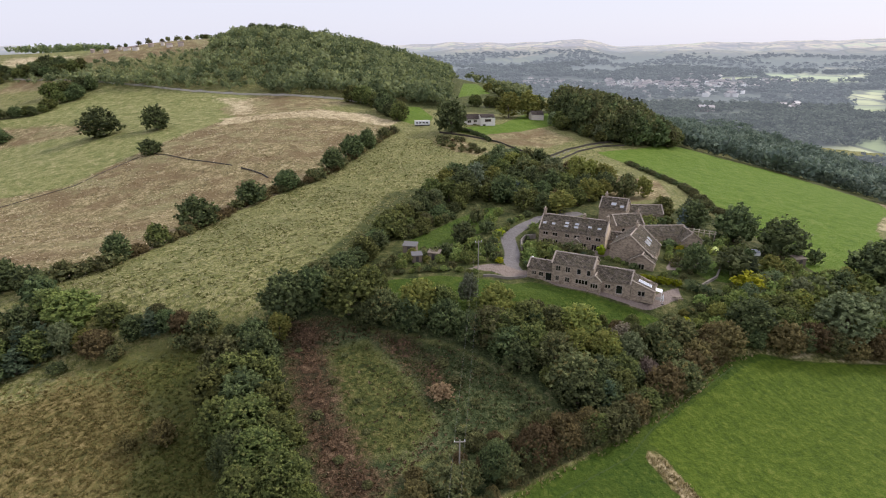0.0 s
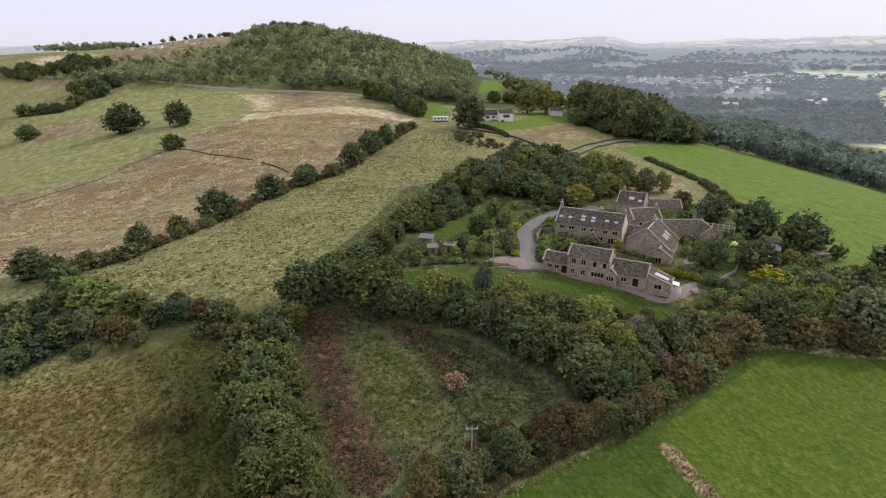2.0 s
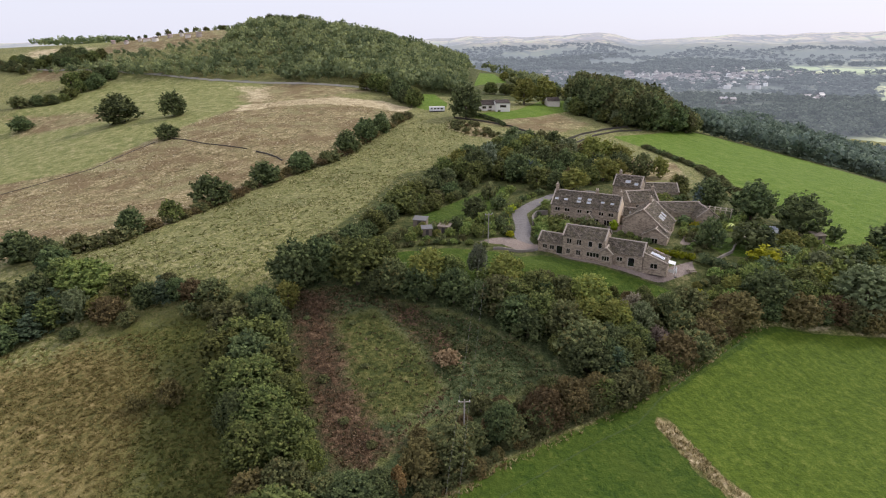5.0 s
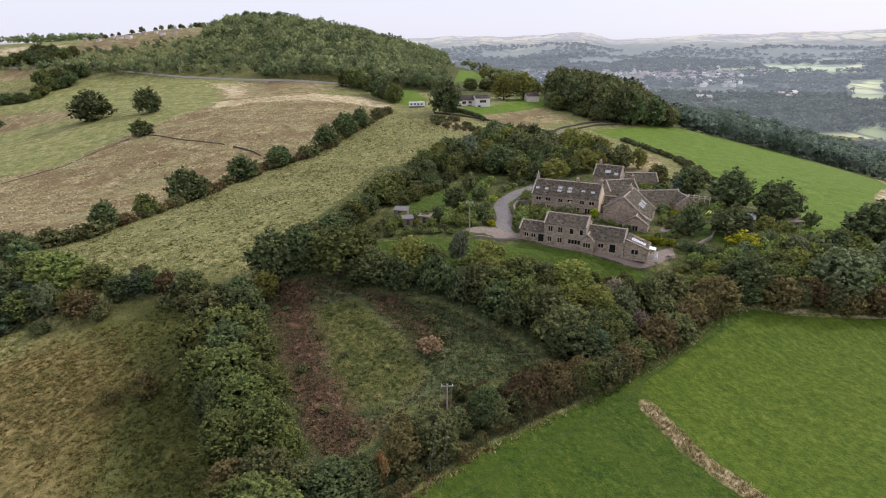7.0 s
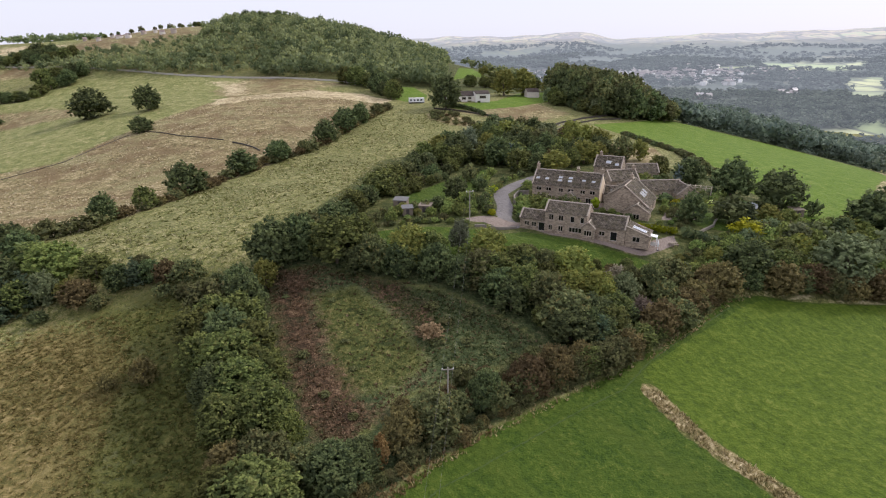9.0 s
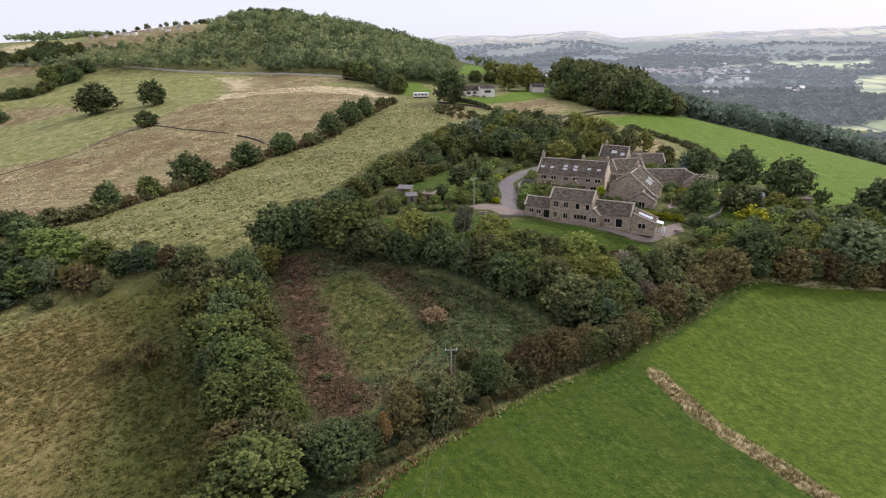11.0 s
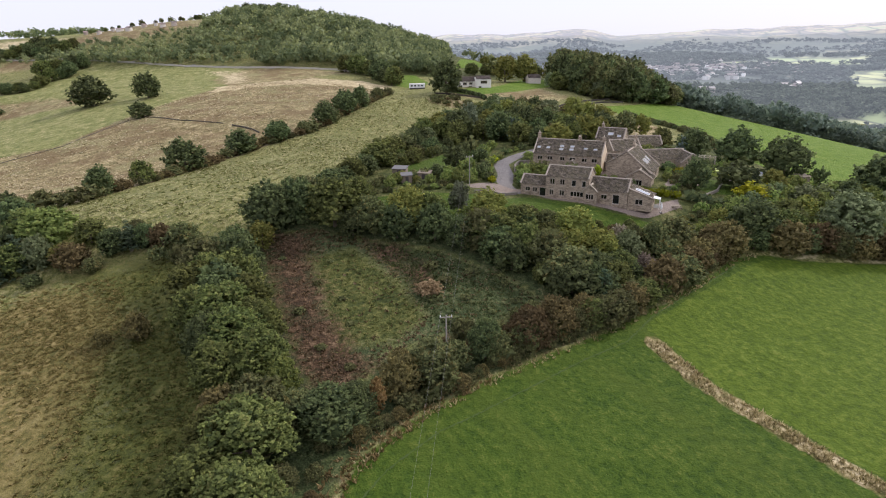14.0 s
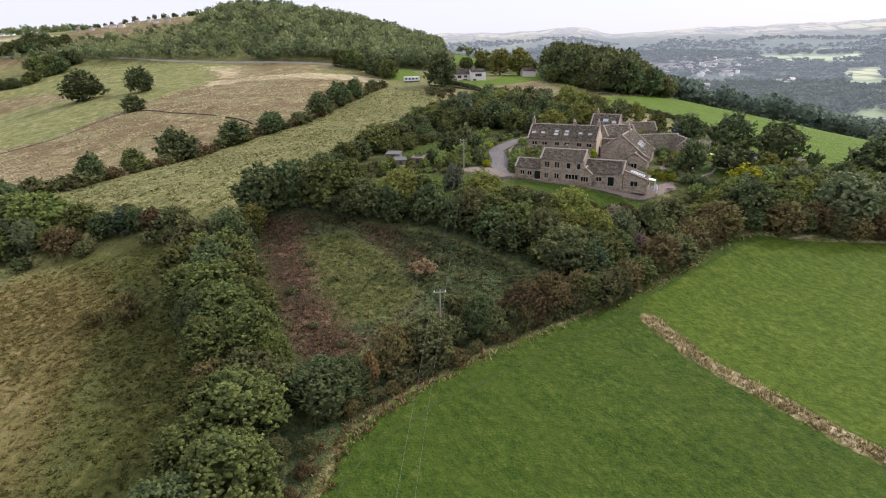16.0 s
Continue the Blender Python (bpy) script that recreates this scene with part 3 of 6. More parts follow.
def far_land(name, haze):
    """Hedged fields and moors across the valley, their distance haze painted in as emission."""
    m, t, sh = material(name)
    at = node(t, "NewGeometry").outputs["Position"]
    flat = node(t, "Mapping", ("Vector", at), ("Scale", (1, 0.55, 0))).outputs["Vector"]
    wander = node(t, "TexNoise", ("Vector", flat), ("Scale", 0.006), ("Detail", 3.0)).outputs["Color"]
    bent = node(t, "VectorMath", (0, flat), (1, node(t, "VectorMath", (0, wander), (1, (90, 90, 0))).outputs[0]))
    bent.inputs[1].links[0].from_node.operation = "MULTIPLY"
    cells = node(t, "TexVoronoi", ("Vector", bent.outputs[0]), ("Scale", 0.0085))
    woods, fine = rough(t, flat, 0.0045, 6, 0.65), rough(t, flat, 0.03, 4)
    pick = node(t, "SeparateColor", ("Color", cells.outputs["Color"])).outputs["Red"]
    c = ramp(t, pick, (0.15, (0.035, 0.048, 0.030)), (0.4, (0.060, 0.078, 0.034)), (0.6, (0.085, 0.092, 0.045)), (0.8, (0.050, 0.070, 0.030)), (0.95, (0.16, 0.15, 0.085)))
    high = node(t, "SeparateXYZ", ("Vector", at)).outputs["Z"]
    moorland = ramp(t, calc(t, "ADD", calc(t, "MULTIPLY", woods, 0.7), calc(t, "MULTIPLY", fine, 0.3)), (0.40, (0.085, 0.075, 0.080)), (0.49, (0.16, 0.13, 0.11)), (0.54, (0.34, 0.27, 0.17)), (0.60, (0.24, 0.26, 0.13)))
    c = mix(t, calc(t, "DIVIDE", calc(t, "ADD", high, 5.0), 60.0, True), c, moorland)
    copse = ramp(t, calc(t, "ADD", calc(t, "MULTIPLY", woods, 0.75), calc(t, "MULTIPLY", fine, 0.25)), (0.44, (0, 0, 0)), (0.50, (1, 1, 1)))
    c = mix(t, calc(t, "MULTIPLY", copse, calc(t, "DIVIDE", calc(t, "SUBTRACT", 40.0, high), 60.0, True)), c, (0.035, 0.048, 0.03))
    edge = node(t, "TexVoronoi", ("Vector", bent.outputs[0]), ("Scale", 0.0085))
    edge.feature = "DISTANCE_TO_EDGE"
    open_field = node(t, "Attribute")
    open_field.attribute_name = "pasture"
    c = mix(t, open_field.outputs["Fac"], c, ramp(t, pick, (0.3, (0.24, 0.29, 0.12)), (0.7, (0.42, 0.43, 0.20))))
    c = mix(t, ramp(t, edge.outputs["Distance"], (0.02, (0.8, 0.8, 0.8)), (0.06, (0, 0, 0))), c, (0.03, 0.04, 0.025))
    t.links.new(c, sh.inputs["Base Color"])
    sh.inputs["Roughness"].default_value = 1.0
    sh.inputs["Emission Color"].default_value, sh.inputs["Emission Strength"].default_value = (0.80, 0.86, 1.0, 1), haze
    return m


# the haze rises with distance, as a pale blue glow of the land itself
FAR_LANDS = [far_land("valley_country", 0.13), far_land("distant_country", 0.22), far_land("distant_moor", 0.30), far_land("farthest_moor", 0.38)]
build_ground()


# ---------------------------------------------------------------- trees and bushes
def foliage(rng, lobes, count, leaf, core=0.72, lift=0.7, per=11, reach=3.0, heart=18):
    """Vertices, faces and tones of a crown: tufts of leaves standing out from the lobes (x, y, z, rx, ry, rz), each lobe with a heart
    of larger leaves. lift: how far the shoots turn upwards; per: leaves in a tuft; reach: a tuft's size in leaves; heart: large leaves
    inside each lobe."""
    lobes = np.asarray(lobes, float)
    V, Q, T = [], [], []
    k = heart * len(lobes)
    which = np.repeat(np.arange(len(lobes)), heart)
    d = rng.normal(size=(k, 3))
    d /= np.linalg.norm(d, axis=1, keepdims=True)
    spot = lobes[which, :3] + d * lobes[which, 3:6] * core * rng.uniform(0.75, 1.05, (k, 1))
    face = d + rng.normal(scale=0.3, size=(k, 3))
    u = np.cross(face, rng.normal(size=(k, 3)))
    u /= np.linalg.norm(u, axis=1, keepdims=True) + 1e-9
    w = np.cross(face / np.linalg.norm(face, axis=1, keepdims=True), u)
    big = lobes[which, 3:6].min(1)[:, None] * core * rng.uniform(0.5, 0.85, (k, 1))
    V.append(np.stack([spot + w * big, spot - w * big * 0.6 + u * big * 0.8, spot - w * big * 0.6 - u * big * 0.8], 1).reshape(-1, 3))
    Q.append(np.arange(k * 3).reshape(-1, 3))
    # heart leaves keep to darker tones: shade inside the crown put into colour
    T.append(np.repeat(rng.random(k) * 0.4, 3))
    base = k * 3
    # where the shoots stand: on the lobes, but not deep inside another one
    tufts = max(8, count // per)
    area = lobes[:, 3] * lobes[:, 4] + lobes[:, 4] * lobes[:, 5]
    many = tufts * 5
    pick = rng.choice(len(lobes), many, p=area / area.sum())
    d = rng.normal(size=(many, 3))
    d[:, 2] = np.where(d[:, 2] < -0.45, -d[:, 2], d[:, 2])
    d /= np.linalg.norm(d, axis=1, keepdims=True)
    at = lobes[pick, :3] + d * lobes[pick, 3:6] * rng.uniform(0.86, 1.0, (many, 1))
    inner = np.full(many, 9.0)
    for lobe in lobes:
        inner = np.minimum(inner, np.linalg.norm((at - lobe[:3]) / lobe[3:6], axis=1))
    best = np.argsort(-(inner > 0.84).astype(float), kind="stable")[:tufts]
    at, d = at[best], d[best]
    axis = d + np.array([0, 0, lift]) + rng.normal(scale=0.25, size=(tufts, 3))
    axis /= np.linalg.norm(axis, axis=1, keepdims=True)
    size = leaf * reach * rng.uniform(0.6, 1.35, tufts)
    tone = rng.random(tufts)
    # leaves round each shoot, fewer and nearer to its axis towards the tip
    n = tufts * per
    a, s_, c = np.repeat(axis, per, 0), np.repeat(size, per)[:, None], np.repeat(at, per, 0)
    up = rng.random((n, 1)) ** 0.8
    side = np.cross(a, rng.normal(size=(n, 3)))
    side /= np.linalg.norm(side, axis=1, keepdims=True) + 1e-9
    spot = c + a * s_ * (up * 1.15 - 0.25) + side * s_ * 0.62 * (1.05 - up) * np.sqrt(rng.random((n, 1)))
    face = side * 0.9 + a * (0.25 + up) + rng.normal(scale=0.35, size=(n, 3))
    face /= np.linalg.norm(face, axis=1, keepdims=True)
    u = np.cross(face, side + rng.normal(scale=0.4, size=(n, 3)))
    u /= np.linalg.norm(u, axis=1, keepdims=True) + 1e-9
    w = np.cross(face, u)
    big = leaf * rng.uniform(0.6, 1.35, (n, 1))
    u, w = u * big * 0.85, w * big
    V.append(np.stack([spot + w, spot - w * 0.6 + u, spot - w * 0.6 - u], 1).reshape(-1, 3))
    Q.append(np.arange(n * 3).reshape(-1, 3) + base)
    T.append(np.repeat(tone, per * 3))
    return np.concatenate(V), np.concatenate(Q), np.concatenate(T)


def crown_mesh(name, made, mat):
    """A crown's mesh, with its tufts' tones."""
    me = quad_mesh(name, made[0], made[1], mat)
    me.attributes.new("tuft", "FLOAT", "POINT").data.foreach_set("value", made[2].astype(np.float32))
    return me


def lobes_round(rng, height, width, low, n):
    """Lobes heaped into a dome between low and height, widest in its lower half."""
    out, tall = [], height - low
    for k in range(n):
        f, a = ((k + rng.random()) / n) ** 0.85, k * 2.4 + rng.uniform(-0.5, 0.5)
        r = rng.uniform(0.22, 0.34) * (1.0 - 0.2 * f)
        wide = math.sqrt(max(0.02, 1 - (max(0.0, f - 0.32) / 0.72) ** 2)) * (0.72 + 0.28 * min(1, f / 0.25)) * rng.uniform(0.88, 1.04)
        reach = max(0.0, wide - r) * rng.uniform(0.7, 1.0) ** 0.5
        out.append((math.cos(a) * width / 2 * reach, math.sin(a) * width / 2 * reach, low + tall * (0.05 + 0.84 * f),
                    width / 2 * r * rng.uniform(0.9, 1.3), width / 2 * r * rng.uniform(0.9, 1.3), tall * r * rng.uniform(0.45, 0.7)))
    out.append((0, 0, low + tall * 0.40, width * 0.40, width * 0.40, tall * 0.41))
    out.append((width * 0.04, -width * 0.03, low + tall * 0.62, width * 0.24, width * 0.24, tall * 0.30))
    return out


def lobes_cone(rng, height, width, low, n):
    out = []
    for k in range(n):
        f = (k + 0.5) / n
        a, r = k * 2.4, width / 2 * (1 - f) ** 0.8
        out.append((math.cos(a) * r * 0.55, math.sin(a) * r * 0.55, low + (height - low) * f, r * 0.6 + 0.15, r * 0.6 + 0.15, (height - low) * 0.11))
    return out


def trunk_mesh(rng, height, low, width, thick):
    bm = bmesh.new()
    lean = [(rng.uniform(-0.3, 0.3) * f, rng.uniform(-0.3, 0.3) * f, height * 0.75 * f - 0.4) for f in (0, 0.35, 0.7, 1)]
    tube(bm, lean, [thick, thick * 0.75, thick * 0.5, thick * 0.15])
    for k in range(4):
        a, z = k * 1.57 + rng.uniform(0, 0.6), low * 0.7 + (height - low) * rng.uniform(0.05, 0.4)
        r = width * rng.uniform(0.22, 0.36)
        tube(bm, [(0, 0, z), (math.cos(a) * r * 0.5, math.sin(a) * r * 0.5, z + r * 0.45), (math.cos(a) * r, math.sin(a) * r, z + r * 1.0)], [thick * 0.45, thick * 0.3, thick * 0.08], 5)
    return bm


def build_tree(name, leaf_kind, height, width, low, n, count, leaf, seed, label, category, cone=False, lift=0.7):
    rng = np.random.default_rng(seed)
    tree = thing(name, Matrix(), label, category)
    part("trunk", trunk_mesh(rng, height, low, width, 0.028 * height + 0.03), BARK, tree)
    lobes = (lobes_cone if cone else lobes_round)(rng, height, width, low, n)
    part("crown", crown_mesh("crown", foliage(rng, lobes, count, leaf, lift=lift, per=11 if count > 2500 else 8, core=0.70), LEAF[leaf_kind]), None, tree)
    return tree


KINDS = {}


def kind_of_tree(key, name, leaf_kind, height, width, low, n, count, leaf, label, category="tree", variants=3, cone=False, lift=0.7):
    """Models of one kind: the fullest for close by, lighter ones for the hamlet and beyond it."""
    near = [build_tree(name, leaf_kind, height, width, low, n, count * 2 // 3, leaf * 1.14, hash_seed(key, k), label, category, cone, lift) for k in range(variants)]
    close = [build_tree(name, leaf_kind, height, width, low, n, count * 8 // 5, leaf * 0.74, hash_seed(key, k + 90), label, category, cone, lift) for k in range(min(2, variants))]
    far = [build_tree(name, leaf_kind, height, width, low, n if cone else max(10, n * 2 // 3), count * 3 // 10, leaf * 1.85, hash_seed(key, k + 50), label, category, cone, lift) for k in range(variants)]
    KINDS[key] = (height, width, close, near, far)


def hash_seed(text, k):
    return sum(ord(c) * (i + 7) for i, c in enumerate(text)) * 13 + k


kind_of_tree("oak", "oak_tree", "oak", 12, 12, 0.3, 34, 5200, 0.25, "broad dark green oak tree in full leaf")
kind_of_tree("ash", "ash_tree", "ash", 11, 9, 0.5, 30, 4600, 0.22, "mid green broadleaf tree with a loose crown", variants=4)
kind_of_tree("lime", "lime_tree", "lime", 11, 8, 1.0, 24, 3600, 0.22, "yellowing broadleaf tree in early autumn leaf", variants=2)
kind_of_tree("thorn", "hawthorn", "thorn", 6, 6.5, 0.2, 26, 3400, 0.17, "brownish green hawthorn with dense twiggy crown", variants=4)
kind_of_tree("rust", "hawthorn", "rust", 5, 6, 0.2, 22, 3000, 0.16, "rust brown hawthorn turning in autumn", variants=2)
kind_of_tree("willow", "willow_tree", "willow", 10, 6.5, 1.0, 24, 3600, 0.18, "silvery grey willow tree with feathery crown", variants=1)
kind_of_tree("fir", "fir_tree", "fir", 12, 5, 0.6, 15, 3000, 0.20, "dark green conifer with a pointed crown", variants=2, cone=True)
kind_of_tree("blue", "spruce_tree", "blue", 6, 3, 0.3, 12, 1500, 0.16, "small blue-grey spruce in the garden", variants=1, cone=True)
kind_of_tree("shrub", "shrub", "garden", 3, 3.6, 0.1, 13, 1300, 0.15, "leafy green garden shrub", "shrub")
kind_of_tree("dark", "shrub", "oak", 3, 3.4, 0.1, 13, 1300, 0.15, "dark green evergreen shrub", "shrub", variants=2)
kind_of_tree("bramble", "bramble_bush", "thorn", 2, 3.2, 0.0, 12, 900, 0.16, "brown and green bramble bush", "bush", variants=3)
kind_of_tree("copper", "bush", "copper", 4, 3, 0.1, 12, 1300, 0.15, "orange-brown bush turned in autumn", "bush", variants=1)
kind_of_tree("grey", "willow_tree", "willow_green", 10, 10, 0.4, 30, 4200, 0.22, "broad grey-green sallow with a dense crown", variants=2)
kind_of_tree("gold", "shrub", "gold", 4, 4, 0.3, 13, 1500, 0.16, "golden yellow-green garden shrub", "shrub", variants=1)
kind_of_tree("pink", "bush", "pink", 2, 3.4, 0.0, 12, 1200, 0.13, "pinkish dry seed-headed bush in the bracken", "bush", variants=1, lift=2.2)
kind_of_tree("garden_tree", "broadleaf_tree", "garden", 9, 9, 0.6, 30, 4200, 0.21, "fresh green broadleaf tree in full leaf", variants=2)
kind_of_tree("pale", "willow_tree", "pale", 5, 6, 0.3, 22, 2600, 0.18, "pale pinkish grey shrub willow in the thicket", variants=1)
PLACED = set()
COUNT = [0]


def plant(key, x, y, height=None, width=None, group="", sink=0.15, z=None):
    """Sets a tree of a kind at a place, at its own height and spread."""
    h0, w0, close, near, distant = KINDS[key]
    away = math.hypot(x, y)
    models = close if away < 92 else near if away < 150 else distant
    COUNT[0] += 1
    rng = random.Random(COUNT[0] * 7919)
    height = height or h0 * rng.uniform(0.8, 1.15)
    width = width or height / h0 * w0 * rng.uniform(0.9, 1.15)
    model = models[COUNT[0] % len(models)]
    z = level(x, y) if z is None else z
    m = Matrix.Translation((x, y, z - sink)) @ Matrix.Rotation(rng.uniform(0, math.tau), 4, "Z") @ Matrix.Diagonal((width / w0, width / w0, height / h0, 1))
    if model.name not in PLACED:
        PLACED.add(model.name)
        model.matrix_world = m
        ob = model
    else:
        base = model.scale.copy()
        ob = copy_thing(model, m @ Matrix.Diagonal((1 / base.x, 1 / base.y, 1 / base.z, 1)))
    if group:
        ob["group"] = group
    return ob


def row_of(line, spacing, kinds, height, group, jitter=1.0, seed=1, spread=1.0):
    """Trees along a line: kinds is a string of names, picked at random."""
    rng, kinds = random.Random(seed), kinds.split()
    for (ax, ay), (bx, by) in zip(line, line[1:]):
        n = max(1, round(math.hypot(bx - ax, by - ay) / spacing))
        for k in range(n):
            f = (k + rng.random() * 0.6) / n
            h = rng.uniform(*height)
            plant(rng.choice(kinds), ax + (bx - ax) * f + rng.uniform(-jitter, jitter), ay + (by - ay) * f + rng.uniform(-jitter, jitter), h, h * spread * rng.uniform(0.95, 1.45), group)


def fill(poly, spacing, kinds, height, group, seed=1, spread=1.0):
    """Trees all over a polygon, no two nearer than the spacing."""
    rng, kinds, done = random.Random(seed), kinds.split(), []
    xs, ys = [p[0] for p in poly], [p[1] for p in poly]
    for _ in range(4000):
        x, y = rng.uniform(min(xs), max(xs)), rng.uniform(min(ys), max(ys))
        if inside(poly, np.array([x]), np.array([y]))[0] < 0.5 or any((x - a) ** 2 + (y - b) ** 2 < spacing * spacing for a, b in done):
            continue
        done.append((x, y))
        low, high = (0.93, 1.08) if callable(height) else height
        h = rng.uniform(low, high) * (height(x, y)[0] if callable(height) else rng.choice((0.75, 1.0, 1.0, 1.15)))
        plant(rng.choice(kinds), x, y, h, h * spread * rng.uniform(1.0, 1.5), group)


# ---------------------------------------------------------------- woods, hedges and garden trees
# the overgrown row beside the bracken plot
for k, x, y, h, w in (("thorn", -43.5, 101.5, 9.0, 11), ("oak", -37.5, 104, 8.6, 10), ("ash", -41, 97, 8.5, 10), ("lime", -35.5, 112.5, 6.5, 6), ("oak", -40.5, 110, 7, 8), ("ash", -41.5, 91.5, 9.6, 11), ("ash", -35.5, 96, 9, 10), ("oak", -36, 89, 10.2, 11.5), ("ash", -31, 88, 8.6, 9.5), ("ash", -33, 82, 10.6, 12.5), ("ash", -38.5, 84, 9, 9.5), ("ash", -27.5, 80, 8.8, 10),
                      ("ash", -29, 75.5, 10.0, 11.5), ("oak", -33.5, 76.5, 8.8, 9.5), ("ash", -24.5, 71.5, 8.8, 10), ("ash", -29.8, 69.5, 8.2, 9.5), ("garden_tree", -20.8, 68.5, 6.0, 6), ("thorn", -22.8, 63.6, 6.6, 9), ("rust", -27.2, 62.5, 6.0, 7.5), ("ash", -21.2, 55.2, 9.4, 13), ("ash", -25.5, 56.5, 8.0, 8.5), ("ash", -25, 50, 7.6, 9), ("ash", -19.0, 45.2, 9.4, 11.5), ("oak", -23.5, 40, 9, 11), ("thorn", -16.6, 51.5, 3.6, 5)):
    plant(k, x, y, h, w, "row of trees beside the bracken plot")
# big trees at the plot's head
for k, x, y, h, w in (("oak", -35.5, 119.5, 10.5, 13), ("oak", -30, 122, 10, 10.5), ("ash", -21.5, 119.5, 11, 13), ("ash", -16.5, 123, 9, 9), ("thorn", -13, 116.5, 8, 9), ("oak", -17, 115.8, 6, 7), ("lime", -5.5, 118, 9.4, 10), ("oak", -7.5, 114.5, 7.5, 8.5), ("oak", 0.5, 113.5, 8, 9), ("ash", -0.5, 118.5, 7.6, 8), ("oak", 6, 110.8, 7, 8), ("willow", 5.8, 122, 8.0, 5), ("lime", 12, 117, 9.0, 9.5), ("ash", 12, 109.5, 8, 9), ("ash", 18.5, 105.5, 8.4, 9), ("oak", 15.5, 103, 6.8, 8), ("ash", 18, 113, 8, 9), ("shrub", 8, 119.5, 4, 6), ("thorn", 20, 117, 5.5, 7), ("thorn", 24, 115, 5.5, 7), ("garden_tree", 30, 116, 4.6, 6)):
    plant(k, x, y, h, w, "trees at the head of the bracken plot")
fill([(8, 110), (15, 104.5), (21, 98), (26, 92), (34, 94), (40, 108), (30, 113), (20, 114)], 4.2, "ash oak grey ash thorn oak ash lime", (5.6, 7.8), "thicket below the lawn", 5, 1.0)
fill([(34, 90), (47, 99.5), (60, 109), (62, 112), (50, 112), (40, 110), (36, 98)], 3.9, "thorn rust thorn rust ash thorn oak rust pale", (4.4, 6.4), "thicket below the lawn", 51, 1.0)
for k, x, y, h, w in (("lime", 34.1, 104.5, 6.4, 6), ("fir", 30.6, 92, 6.6, 5.5), ("oak", 29, 95, 6.5, 7), ("pale", 39, 111, 4.8, 7), ("rust", 58.5, 111.5, 5.6, 8)):
    plant(k, x, y, h, w, "thicket below the lawn")
fill([(14, 118), (22, 116), (44, 113), (62, 113), (64, 117), (50, 116), (28, 116.5)], 3.3, "shrub thorn ash ash shrub lime rust", (2.6, 4.0), "shrubs along the lawn", 6, 1.05)
# along the edge of the near field
for k, x, y, h, w in (("oak", -12.2, 60.8, 6.6, 10.5), ("thorn", -17.5, 62.5, 5.2, 6.5), ("oak", -9.6, 63.5, 5.4, 7), ("bramble", -13.2, 53.5, 1.8, 2.8), ("rust", -13.0, 49.8, 1.6, 2.4), ("rust", -13.8, 46.2, 1.8, 2.6), ("thorn", 0.5, 70.8, 7, 9.5), ("rust", -3.8, 68.6, 6.2, 7.5), ("oak", 8.6, 76.5, 7, 6.5), ("rust", 15.8, 80.2, 6.5, 8.5), ("rust", 20.5, 83, 7, 8), ("rust", 25.5, 86, 5.5, 6.5), ("thorn", 3.8, 74, 5, 6)):
    plant(k, x, y, h, w, "trees along the field edge")
plant("copper", -6.8, 64.6, 5.4, 2.8, "trees along the field edge")
row_of([(10, 76.5), (23, 84), (32, 88), (46, 99), (60, 110)], 3.4, "rust thorn rust thorn ash", (4.0, 5.6), "trees along the field edge", 0.8, 8, 1.1)
row_of([(-13, 57.2), (-7, 61.6), (0, 67.0), (9, 73.8), (18, 79.8), (31, 87), (46, 97.8), (60, 109)], 1.7, "bramble bramble thorn rust", (1.2, 2.6), "brambles along the field edge", 0.6, 9, 1.35)
# bracken plot
plant("pink", -0.5, 95, 2.4, 6.0)
for x, y, h, w in ((-49.5, 85, 4.8, 5.2), (-55.5, 84.5, 2.7, 3.6)):
    plant("rust", x, y, h, w, "lone bushes in the rough field")
fill([(-32, 112), (-20, 108), (-10, 74), (-16, 74), (-24, 90)], 7.5, "bramble", (0.5, 0.9), "brambles in the bracken plot", 12, 2.4)
fill([(0, 106), (14, 99), (16, 92), (4, 84), (-2, 100)], 5.0, "bramble", (0.6, 1.1), "brambles in the bracken plot", 13, 2.4)
fill([(-8, 73), (2, 80.5), (12, 86), (21, 92), (27, 90), (16, 81.5), (6, 76), (-4, 70.5)], 2.6, "bramble rust rust bramble", (1.4, 3.0), "brambles below the bracken plot", 14, 1.25)
# wood at the head of the rough western field
for k, x, y, h, w in (("garden_tree", -86, 121.5, 8.5, 14), ("rust", -76, 112, 5.6, 8.5), ("lime", -79, 113.5, 5, 6), ("fir", -88, 113, 8, 6.5), ("fir", -92, 112, 8.5, 6), ("grey", -84, 113.5, 7.5, 7), ("oak", -69, 116, 5.8, 7), ("fir", -65.5, 116.5, 6.4, 6), ("oak", -62.5, 117.5, 5.2, 6), ("rust", -58.8, 117, 4.8, 6.5), ("thorn", -53.5, 116, 5.6, 8), ("thorn", -71, 110.5, 3, 5), ("dark", -82, 107.2, 2.6, 4.2), ("oak", -106, 137, 7, 9), ("oak", -99, 130, 7, 9), ("ash", -93, 125, 7, 9), ("ash", -76, 120, 6, 8), ("thorn", -66, 121, 4, 6)):
    plant(k, x, y, h, w, "small wood at the field corner")
fill([(-120, 101), (-94, 103), (-86, 109), (-96, 120), (-118, 122)], 4.6, "oak ash fir ash thorn oak", (5.5, 7.6), "small wood at the field corner", 15, 0.95)
row_of([(-58, 113.5), (-49, 111), (-47, 117)], 3.2, "thorn bramble oak", (2.0, 3.4), "small wood at the field corner", 0.8, 16, 1.3)
